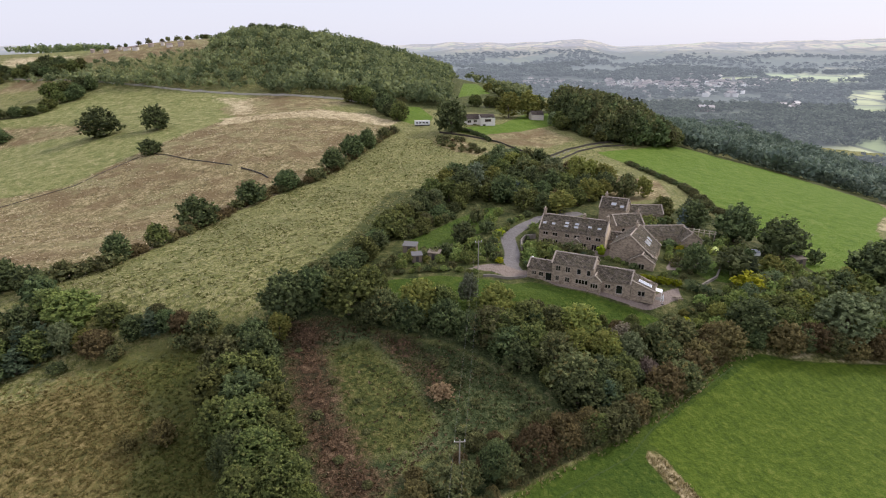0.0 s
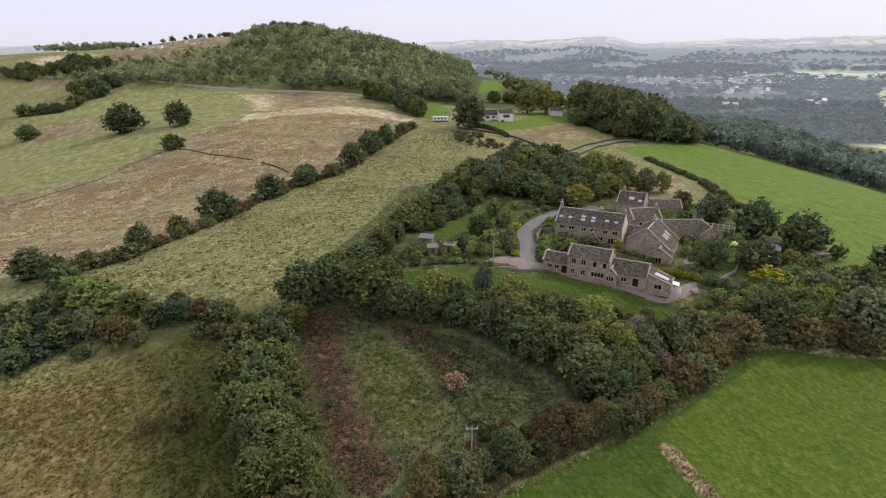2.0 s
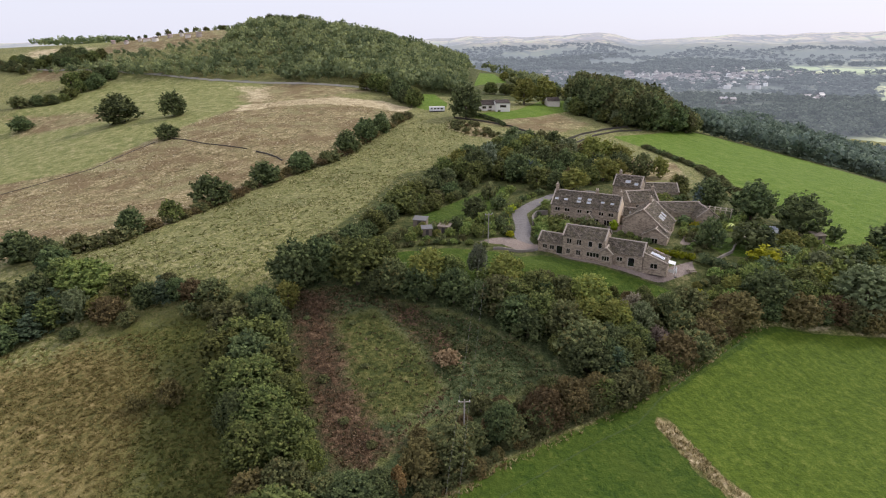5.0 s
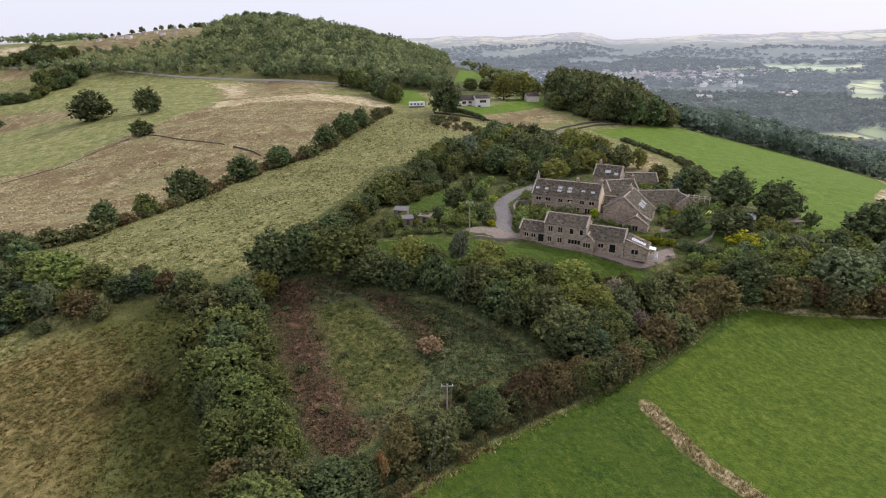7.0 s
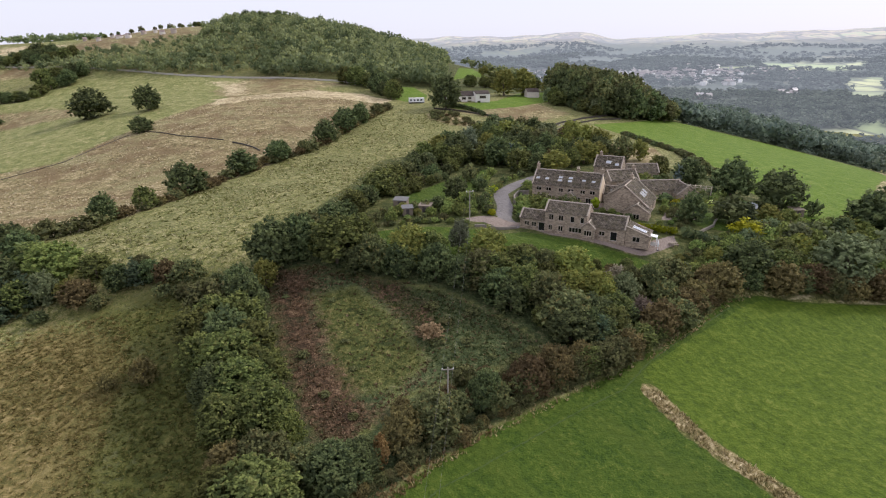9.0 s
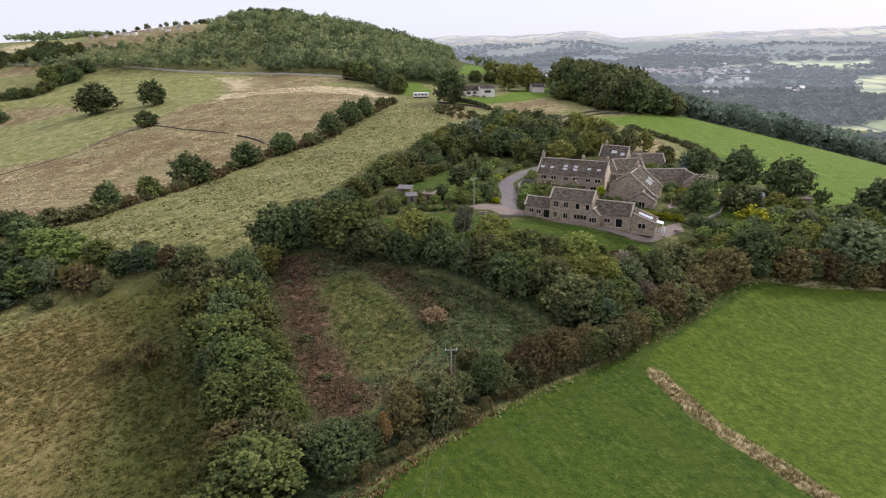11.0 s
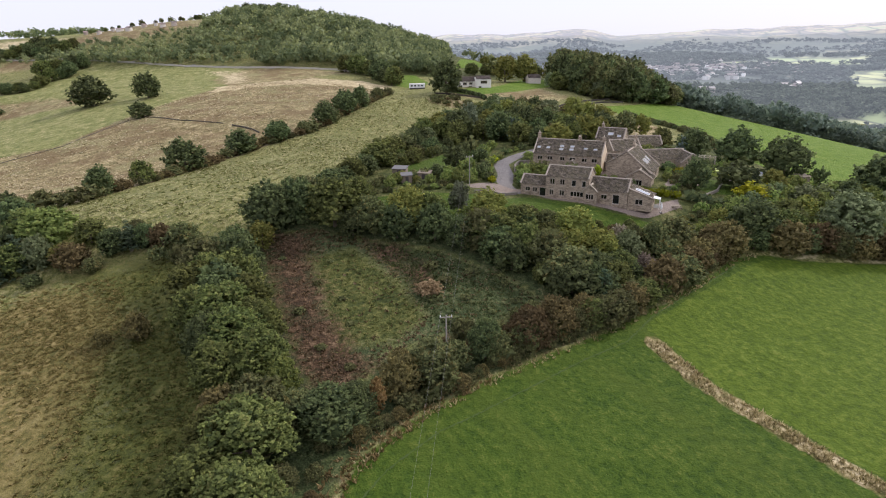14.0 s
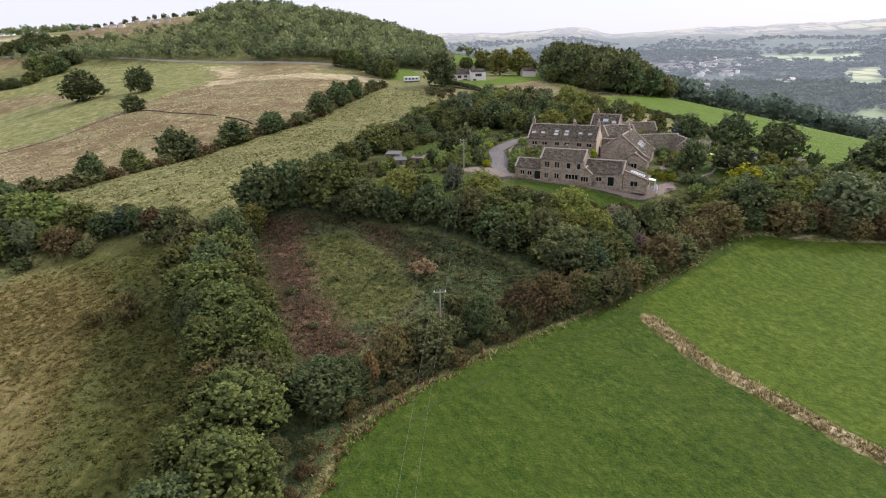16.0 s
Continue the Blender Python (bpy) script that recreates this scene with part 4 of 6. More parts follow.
# long hedge between meadow and moor
for k, x, y, h, w in (("oak", -87, 197, 11, 15), ("oak", -78, 229, 9, 13), ("oak", -67, 243, 8.5, 12), ("thorn", -58, 253, 5, 7), ("oak", -51, 266, 10, 12), ("oak", -45, 285, 11.5, 13), ("oak", -40, 304, 10, 11),
                      ("thorn", -34, 330, 6, 8), ("ash", -90, 173, 7, 8), ("oak", -96, 160, 8, 9), ("oak", -116, 141, 8, 12), ("thorn", -103, 146, 5, 6)):
    plant(k, x, y, h, w, "trees of the long hedge")
row_of(LONG_HEDGE, 4.0, "thorn rust bramble", (2.0, 3.8), "bushes of the long hedge", 0.9, 18, 1.6)
# single oaks on the western pasture
for x, y, h, w in ((-216, 368, 17, 26), (-180, 368, 15, 18), (-158, 312, 8, 13), (-306, 400, 10, 16)):
    plant("oak", x, y, h, w, "single oaks on the pasture")
# garden west of the hamlet
row_of([(-30, 130), (-22, 142), (-16, 160), (-10, 182), (-4, 200)], 4.6, "ash oak thorn ash", (5, 7.5), "trees round the west garden", 2.0, 21, 1.1)
fill([(-8, 196), (12, 202), (24, 198), (36, 206), (48, 230), (46, 268), (24, 266), (4, 240)], 5.5, "oak ash grey ash oak thorn lime oak", (5.5, 9.5), "trees north of the hamlet", 22, 0.95)
plant("willow", 12, 214, 12, 8, "trees north of the hamlet")
plant("blue", 26, 198, 7, 4)
for k, x, y, h, w in (("lime", 39.5, 187.5, 7.5, 11), ("lime", 53, 226, 12, 10), ("lime", 60, 232, 10, 9), ("thorn", 68.7, 212, 8.5, 9)):
    plant(k, x, y, h, w, "trees behind the long house")
fill([(26, 188), (46, 192), (60, 208), (66, 230), (52, 240), (40, 214)], 6.5, "lime oak ash rust", (5, 8), "trees behind the long house", 23, 0.95)
plant("oak", 6, 158, 6, 8, "garden trees")
for x, y, h in ((13, 166, 4), (15, 172, 3.2), (11, 176, 4.5), (18, 182, 3), (9, 150, 4), (13, 148, 3.4), (1, 146, 3.8), (6, 143, 3)):
    plant(("shrub", "dark", "bramble")[int(x) % 3], x, y, h, h * 1.2, "shrubs of the west garden")
fill([(-20, 136), (2, 138), (13, 141), (16, 156), (12, 160), (4, 150), (-10, 148)], 3.0, "shrub dark shrub bramble lime", (1.2, 2.8), "shrubs of the west garden", 24, 1.15)
fill([(22, 142), (29, 139.5), (39, 143), (41, 149), (29, 154), (22, 150)], 2.6, "shrub dark bramble shrub", (1.4, 2.8), "shrubs before the long house", 25, 1.3)
fill([(-16, 162), (-9, 159), (2, 177), (8, 193), (-2, 199), (-11, 184)], 4.0, "ash oak ash thorn", (3, 5), "trees round the west garden", 121, 1.0)
row_of([(14.2, 141.5), (14.5, 150), (14.8, 158), (19.5, 172), (28, 183)], 2.2, "shrub bramble gold shrub dark", (1.1, 2.1), "shrubs along the drive", 0.7, 122, 1.3)
row_of([(24.5, 160), (28, 170), (36, 178)], 2.6, "shrub dark shrub", (1.2, 2.2), "shrubs along the drive", 0.6, 123, 1.3)
fill([(76, 126), (84, 120), (104, 118), (110, 132), (98, 140), (86, 134)], 3.4, "shrub shrub ash lime thorn", (2.0, 4.2), "shrubs of the east garden", 124, 1.15)
fill([(55.5, 135.5), (61, 135), (66, 141), (66, 152), (61, 151), (60.5, 142)], 2.5, "shrub dark shrub bramble", (0.9, 1.9), "plants about the barn", 131, 1.2)
fill([(59, 153), (71, 152), (72, 158.5), (60, 159)], 2.8, "shrub dark shrub gold", (1.2, 2.4), "plants about the barn", 132, 1.2)
row_of([(43.5, 146.5), (47.5, 143), (50.5, 139)], 2.2, "shrub dark shrub", (0.8, 1.6), "plants about the barn", 0.5, 133, 1.2)
row_of([(61.5, 172), (66, 177), (75, 179)], 3, "shrub dark ash", (1.5, 3.2), "plants behind the yard", 1.2, 134, 1.2)
fill([(51, 118), (58, 117.5), (66, 124), (64, 129), (58, 123)], 2.4, "shrub lime shrub thorn gold", (1.4, 2.6), "shrubs round the terrace", 135, 1.15)
# garden east of the hamlet
for k, x, y, h, w in (("oak", 97.5, 157, 11.5, 14), ("oak", 88.5, 167, 11, 13.5), ("oak", 80.5, 178, 8.5, 11), ("ash", 74, 188, 7, 8), ("oak", 115, 143, 11, 15), ("oak", 122, 147, 11, 14), ("dark", 106, 154, 4.4, 4.4), ("oak", 65.8, 140, 7.4, 7.6), ("dark", 76, 141, 6.5, 10), ("oak", 124, 132, 10, 13),
                      ("gold", 75.5, 131.5, 4.2, 7.5), ("fir", 79.5, 138, 6, 2.6), ("blue", 76, 176, 6, 3), ("lime", 87, 143, 5, 6), ("lime", 76, 214, 8, 7), ("fir", 86, 196, 6, 4), ("oak", 68.5, 116, 8.5, 12), ("ash", 76, 116, 7, 8), ("rust", 81, 112.8, 6.0, 8.5), ("thorn", 85, 112.5, 5.5, 7), ("rust", 75.5, 112.5, 5.4, 7),
                      ("grey", 90.5, 116.5, 11, 15), ("grey", 106, 121, 11, 14), ("grey", 86, 128.5, 6, 7.5), ("dark", 93, 131, 5, 8), ("oak", 100, 134, 6, 8), ("ash", 79, 122, 5.5, 9)):
    plant(k, x, y, h, w, "trees of the east garden")
fill([(63, 120), (70, 113), (98, 113), (114, 130), (108, 143), (90, 139), (78, 137), (72, 126)], 3.0, "shrub grey ash shrub thorn shrub lime", (2.2, 4.6), "shrubs of the east garden", 27, 1.0)
fill([(66, 131), (74, 124), (84, 136), (92, 141), (100, 152), (90, 152), (82, 142), (74, 134)], 3.4, "shrub grey shrub bramble shrub", (1.6, 3.6), "shrubs of the east garden", 127, 1.05)
fill([(70, 152), (84, 150), (92, 158), (82, 166), (72, 164)], 3.8, "shrub dark shrub", (1.5, 3), "shrubs of the east garden", 28, 1.15)
row_of([(66, 112.5), (78, 111.5), (92, 111.5), (110, 113), (140, 116)], 5, "rust thorn rust thorn oak", (4.5, 6.5), "hedge of the near field", 1.2, 29, 1.15)
row_of([(100, 236), (97, 200), (100, 176)], 2.6, "thorn dark thorn", (2, 3.2), "hedge of the east field", 0.5, 30, 1.4)
row_of([(92, 285), (100, 240)], 2.6, "thorn dark", (1.6, 2.4), "hedge of the east field", 0.4, 31, 1.5)
# about the bungalow
plant("oak", 5, 345, 19, 21, "trees about the bungalow")
for x, y, h, w in ((45, 404, 17, 17), (59, 411, 18, 18)):
    plant("lime", x, y, h, w, "trees about the bungalow")
row_of([(20, 470), (60, 462), (96, 455)], 7, "lime ash grey ash", (7, 11), "trees behind the bungalow", 4, 144, 1.0)
row_of([(48, 600), (60, 540), (80, 500)], 8, "ash oak lime", (6, 10), "trees behind the bungalow", 4, 145, 1.0)
row_of([(-72, 452), (-52, 440), (-36, 405), (-26, 378)], 8, "oak ash ash", (9, 14), "trees at the foot of the hill", 3, 33, 1.0)
fill([(80, 385), (88, 357), (95, 340), (104, 337), (120, 342), (134, 347), (146, 362), (150, 385), (140, 430), (110, 450), (84, 425)], 6.0, "oak thorn oak thorn oak", lambda x, y: (20 - 10 * min(1, max(0, (x - 118) / 34)) - 3 * min(1, max(0, (366 - y) / 25)),), "wood above the east field", 34, 0.8)
fill([(68, 376), (74, 362), (86, 345), (91, 334), (96, 338), (88, 353), (80, 370)], 4.5, "ash ash oak grey", (6, 9), "young trees before the wood", 35, 0.95)
row_of([(-335, 505), (-318, 512), (-300, 520)], 7, "oak ash", (9, 13), "trees by the hill road", 2, 36)


def wood(name, points, heights, mat, label, lobes=3, count=46, leaf=0.09, seed=1, core=0.74, spread=1.0):
    """Many far trees as one mesh."""
    rng = np.random.default_rng(seed)
    V, Q, base = [], [], 0
    models = []
    for k in range(6):
        ls = [(rng.uniform(-0.2, 0.2), rng.uniform(-0.2, 0.2), rng.uniform(0.45, 0.75), rng.uniform(0.26, 0.4), rng.uniform(0.26, 0.4), rng.uniform(0.22, 0.34)) for _ in range(lobes)]
        models.append(foliage(rng, ls, count, leaf, core, per=6, reach=1.9, heart=12))
    cast, tone = [], []
    for (x, y, z), h in zip(points, heights):
        v, q, tuft = models[rng.integers(6)]
        tone.append(tuft)
        a = rng.uniform(0, math.tau)
        c, s_ = math.cos(a), math.sin(a)
        wide = h * spread * rng.uniform(0.8, 1.25)
        V.append(np.c_[(v[:, 0] * c - v[:, 1] * s_) * wide + x, (v[:, 0] * s_ + v[:, 1] * c) * wide + y, v[:, 2] * h + z - 0.12 * h])
        Q.append(q + base)
        cast.append(np.full(len(v), rng.uniform(-0.35, 0.45)))
        base += len(v)
    me = quad_mesh(name, np.concatenate(V), np.concatenate(Q), mat)
    me.attributes.new("cast", "FLOAT", "POINT").data.foreach_set("value", np.concatenate(cast).astype(np.float32))
    me.attributes.new("tuft", "FLOAT", "POINT").data.foreach_set("value", np.concatenate(tone).astype(np.float32))
    return tagged(new(name, me), label, "woodland", kind="stuff")


def scattered(x0, x1, y0, y1, spacing, seed, keep):
    rng = np.random.default_rng(seed)
    gx, gy = np.meshgrid(np.arange(x0, x1, spacing), np.arange(y0, y1, spacing))
    x, y = gx.ravel() + rng.uniform(-0.45, 0.45, gx.size) * spacing, gy.ravel() + rng.uniform(-0.45, 0.45, gx.size) * spacing
    ok = keep(x, y, rng)
    x, y = x[ok], y[ok]
    return np.c_[x, y, ground_z(x, y)], rng


# haze painted into the leaf colours: both paler than near trees, VALLEY bluer too
HILL = leaves("hazed_hill_leaves", (0.150, 0.189, 0.114), (0.291, 0.332, 0.163), (0.274, 0.263, 0.132))
VALLEY = leaves("hazed_valley_leaves", (0.097, 0.125, 0.105), (0.191, 0.225, 0.168), (0.179, 0.185, 0.144))
pts, rng = scattered(-470, 40, 440, 800, 8.0, 41, lambda x, y, r: (y > 474 + np.clip(-x - 120, 0, 500) * 0.26 - np.clip(x + 76, 0, 200) * 0.35) & (x < 5) & (inside([(-372, 596), (-300, 588), (-240, 612), (-232, 705), (-372, 715)], x, y) < 0.5) & (inside([(-480, 590), (-385, 585), (-335, 640), (-340, 820), (-480, 820)], x, y) < 0.5))
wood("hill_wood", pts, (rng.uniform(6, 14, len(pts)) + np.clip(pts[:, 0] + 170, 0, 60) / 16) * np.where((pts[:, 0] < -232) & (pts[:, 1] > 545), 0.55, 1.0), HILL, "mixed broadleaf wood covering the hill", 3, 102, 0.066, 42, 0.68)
pts, rng = scattered(120, 440, 330, 900, 10.5, 43, lambda x, y, r: (x > 150 + np.abs(y - 330) * 0.05) & (y > 300 + (620 - x) * 0.05) & (r.random(len(x)) < 0.85) & (inside(EAST_FIELD, x, y) < 0.3))
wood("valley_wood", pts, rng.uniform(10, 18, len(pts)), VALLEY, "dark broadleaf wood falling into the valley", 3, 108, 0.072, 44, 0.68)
pts, rng = scattered(178, 420, 120, 330, 9.0, 45, lambda x, y, r: (x > 226 + (y < 230) * 4) & (r.random(len(x)) < 0.8))
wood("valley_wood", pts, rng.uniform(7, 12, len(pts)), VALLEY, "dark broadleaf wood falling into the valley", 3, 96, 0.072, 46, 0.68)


def haze_glow(m, haze):
    """Paints distance haze into a material as a pale blue emission."""
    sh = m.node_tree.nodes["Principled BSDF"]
    sh.inputs["Emission Color"].default_value, sh.inputs["Emission Strength"].default_value = (0.80, 0.86, 1.0, 1), haze
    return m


in_town = lambda x, y: ((x - 720) / 260) ** 2 + ((y - 1840) / 130) ** 2 < 1


def patchy(x, y, r, size, share):
    """Woodland in patches over a share of the land."""
    v = np.sin(x / size + 1.3 * np.sin(y / size * 0.8)) + np.sin(y / size * 1.4 + 0.9 * np.sin(x / size * 1.2 + 2)) + r.normal(scale=0.35, size=len(x))
    return v > (1 - 2 * share) * 1.5


open_land = lambda x, y: np.maximum.reduce([inside(p, x, y) for p in FAR_FIELDS])
# haze put into bluish leaf colours and emission, stronger with distance
far_a = haze_glow(leaves("far_wood_leaves", (0.050, 0.062, 0.052), (0.120, 0.140, 0.105), (0.12, 0.12, 0.09)), 0.175)
far_b = haze_glow(leaves("farther_wood_leaves", (0.050, 0.060, 0.056), (0.100, 0.118, 0.098), (0.10, 0.105, 0.09)), 0.29)
pts, rng = scattered(150, 1250, 430, 1500, 14.0, 51, lambda x, y, r: ((np.hypot(x, y) > 880) | (x > 435)) & (np.hypot(x, y) < 1560) & (x > y * 0.2) & (x < y * 1.05) & patchy(x, y, r, 95, 0.8) & (open_land(x, y) < 0.5))
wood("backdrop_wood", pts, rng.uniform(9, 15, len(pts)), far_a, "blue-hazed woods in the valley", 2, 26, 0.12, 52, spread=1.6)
pts, rng = scattered(0, 2200, 1200, 2700, 23.0, 53, lambda x, y, r: (np.hypot(x, y) > 1540) & (np.hypot(x, y) < 2750) & (x > y * 0.02) & (x < y * 1.0) & patchy(x, y, r, 120, 0.72) & (open_land(x, y) < 0.5) & (~in_town(x, y) | (r.random(len(x)) < 0.25)))
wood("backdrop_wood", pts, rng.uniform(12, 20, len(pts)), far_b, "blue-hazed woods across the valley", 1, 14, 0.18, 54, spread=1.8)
# the same painted haze, bluest and brightest for the farthest trees
far_c = haze_glow(leaves("farthest_wood_leaves", (0.050, 0.060, 0.060), (0.095, 0.110, 0.098), (0.10, 0.105, 0.09)), 0.35)
pts, rng = scattered(-100, 3000, 2000, 3300, 30.0, 153, lambda x, y, r: (np.hypot(x, y) > 2700) & (np.hypot(x, y) < 3250) & (x < y * 0.95) & patchy(x, y, r, 85, 0.58))
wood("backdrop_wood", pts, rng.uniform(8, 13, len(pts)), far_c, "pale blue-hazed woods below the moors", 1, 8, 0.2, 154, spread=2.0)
pts, rng = scattered(-20, 110, 560, 1000, 12.0, 55, lambda x, y, r: ((x < 12) | (y > 690) | (x > 52)) & (np.abs(x - 10 - (y - 500) * 0.05) > 8) & (r.random(len(x)) < 0.75) & (x < 70 + (y - 560) * 0.3) & (inside([(13, 515), (47, 581), (38, 672), (22, 640)], x, y) < 0.3))
wood("saddle_wood", pts, rng.uniform(7, 12, len(pts)), HILL, "broadleaf trees on the saddle behind the bungalow", 2, 40, 0.10, 56)
pts, rng = scattered(-490, -398, 690, 830, 7.5, 57, lambda x, y, r: r.random(len(x)) < 0.8)
wood("skyline_trees", pts, rng.uniform(7, 11, len(pts)), HILL, "trees on the western skyline", 2, 40, 0.10, 58)


def far_houses(name, spots, size, mat_wall, mat_roof, label, seed):
    """A far village: small gabled houses, walls and roofs."""
    rng = np.random.default_rng(seed)
    for which, mat in (("walls", mat_wall), ("roofs", mat_roof)):
        V, Q, base = [], [], 0
        rr = np.random.default_rng(seed + 1)
        for x, y in spots:
            z, a = level(x, y), rr.uniform(0, math.pi)
            w, d, h = size * rr.uniform(0.8, 1.7), size * rr.uniform(0.6, 0.9), size * rr.uniform(0.5, 0.8)
            if which == "walls":
                p = [(-w / 2, -d / 2, -1), (w / 2, -d / 2, -1), (w / 2, d / 2, -1), (-w / 2, d / 2, -1), (-w / 2, -d / 2, h), (w / 2, -d / 2, h), (w / 2, d / 2, h), (-w / 2, d / 2, h)]
                q = [(0, 1, 5, 4), (1, 2, 6, 5), (2, 3, 7, 6), (3, 0, 4, 7)]
            else:
                p = [(-w / 2, -d / 2 - 0.3, h), (w / 2, -d / 2 - 0.3, h), (w / 2, 0, h + d * 0.4), (-w / 2, 0, h + d * 0.4), (w / 2, d / 2 + 0.3, h), (-w / 2, d / 2 + 0.3, h)]
                q = [(0, 1, 2, 3), (3, 2, 4, 5), (0, 3, 5, 0), (1, 4, 2, 1)][:2]
            c, s_ = math.cos(a), math.sin(a)
            V += [(x + px * c - py * s_, y + px * s_ + py * c, z + pz) for px, py, pz in p]
            Q += [tuple(i + base for i in f) for f in q]
            base += len(p)
        tagged(new(name + "_" + which, quad_mesh(name, V, Q, mat)), label + (" walls" if which == "walls" else " roofs"), "village", kind="stuff")


# the last argument paints haze over far houses as emission; 0 leaves it out
def island_paint(name, low, high, haze):
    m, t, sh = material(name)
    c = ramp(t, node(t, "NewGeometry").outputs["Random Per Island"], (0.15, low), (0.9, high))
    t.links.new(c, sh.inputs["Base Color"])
    return haze_glow(m, haze) if haze else m


rng = np.random.default_rng(61)
town = [(700 + 170 * a + 60 * b, 1830 + 110 * b) for a, b in rng.normal(size=(170, 2)).clip(-2.2, 2.2)]
town += [(330 + 60 * a, 1900 + 60 * b) for a, b in rng.normal(size=(25, 2))] + [(950 + 120 * a, 1950 + 90 * b) for a, b in rng.normal(size=(50, 2))]
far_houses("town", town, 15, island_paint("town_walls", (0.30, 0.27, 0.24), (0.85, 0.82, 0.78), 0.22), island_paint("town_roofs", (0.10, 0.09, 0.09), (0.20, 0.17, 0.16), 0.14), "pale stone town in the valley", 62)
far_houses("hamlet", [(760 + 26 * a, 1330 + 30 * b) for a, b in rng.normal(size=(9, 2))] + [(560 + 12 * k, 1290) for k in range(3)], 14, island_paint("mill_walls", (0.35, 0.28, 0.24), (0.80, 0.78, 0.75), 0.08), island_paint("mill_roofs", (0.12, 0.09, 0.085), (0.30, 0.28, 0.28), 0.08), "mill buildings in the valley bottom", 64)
far_houses("hill_houses", [(-350 + 11.5 * k, 634 + 7 * math.sin(k * 1.7)) for k in range(8)] + [(-372, 648), (-450, 560), (-462, 548)], 4.2, island_paint("hill_house_walls", (0.36, 0.29, 0.24), (0.66, 0.60, 0.54), 0), island_paint("hill_house_roofs", (0.14, 0.10, 0.09), (0.26, 0.18, 0.16), 0), "stone houses on the hill crest", 66)
row_of([(-345, 446), (-318, 458), (-312, 478)], 6, "oak thorn ash", (5, 9), "hedge of the far pasture", 2, 37, 1.3)
row_of([(-316, 486), (-300, 502)], 7, "ash oak", (9, 12), "hedge of the far pasture", 2, 38, 1.0)
row_of([(-212, 688), (-196, 692), (-168, 690)], 6, "oak ash", (8, 13), "tall trees on the hilltop", 3, 40, 1.0)
fill([(-402, 572), (-354, 558), (-342, 576), (-388, 594)], 6.5, "oak ash oak", (8, 11), "trees by the hill road", 141, 1.0)
fill([(-446, 566), (-402, 548), (-394, 562), (-436, 586)], 7, "ash oak thorn", (6, 9), "trees by the hill road", 142, 1.1)
fill([(-2, 330), (8, 326), (22, 300), (17, 290), (5, 302), (-4, 316)], 4.0, "bramble thorn rust bramble", (1.0, 2.4), "scrub below the bungalow", 143, 1.6)
row_of([(-368, 650), (-330, 672), (-280, 680), (-240, 684)], 8, "thorn ash oak bramble", (2.5, 5.5), "trees among the hill houses", 4, 39, 1.0)


# ---------------------------------------------------------------- the hamlet
WALL = stone_wall("gritstone_wall", (0.125, 0.092, 0.064), (0.52, 0.420, 0.310))
# sunlight on the long house's right gable, painted as a paler wall colour
SUNLIT_WALL = plain("sunlit_gable_wall", (0.62, 0.50, 0.36), 0.85, spread=0.12, scale=1.5)
WHITE_WALL = plain("white_render", (0.74, 0.70, 0.64), 0.8, spread=0.10, scale=1.2)
ROOF = slate_roof("stone_slates", (0.050, 0.040, 0.030), (0.44, 0.365, 0.275), (0.120, 0.102, 0.046))
BROWN_ROOF = slate_roof("brown_roof_tiles", (0.095, 0.070, 0.060), (0.17, 0.13, 0.115), (0.08, 0.07, 0.05))
COPING = plain("coping_stone", (0.36, 0.30, 0.24), 0.85, spread=0.25, scale=2.5)
GLASS = glass_material("window_glass", (0.012, 0.013, 0.015))
SKYGLASS = glass_material("rooflight_glass", (0.40, 0.42, 0.45))
SKYGLASS.node_tree.nodes["Principled BSDF"].inputs["Roughness"].default_value = 0.25
FRAME = plain("painted_frame", (0.50, 0.47, 0.42), 0.6, spread=0.1)
DARK_FRAME = plain("dark_frame", (0.06, 0.05, 0.045), 0.6, spread=0.2)
WOOD = plain("weathered_wood", (0.20, 0.16, 0.12), 0.85, spread=0.3, scale=3)
WHITE = plain("white_paint", (0.80, 0.80, 0.80), 0.5, spread=0.05, scale=1.0, bump=0.05)
CLAY = plain("chimney_clay", (0.50, 0.42, 0.33), 0.8, spread=0.2)


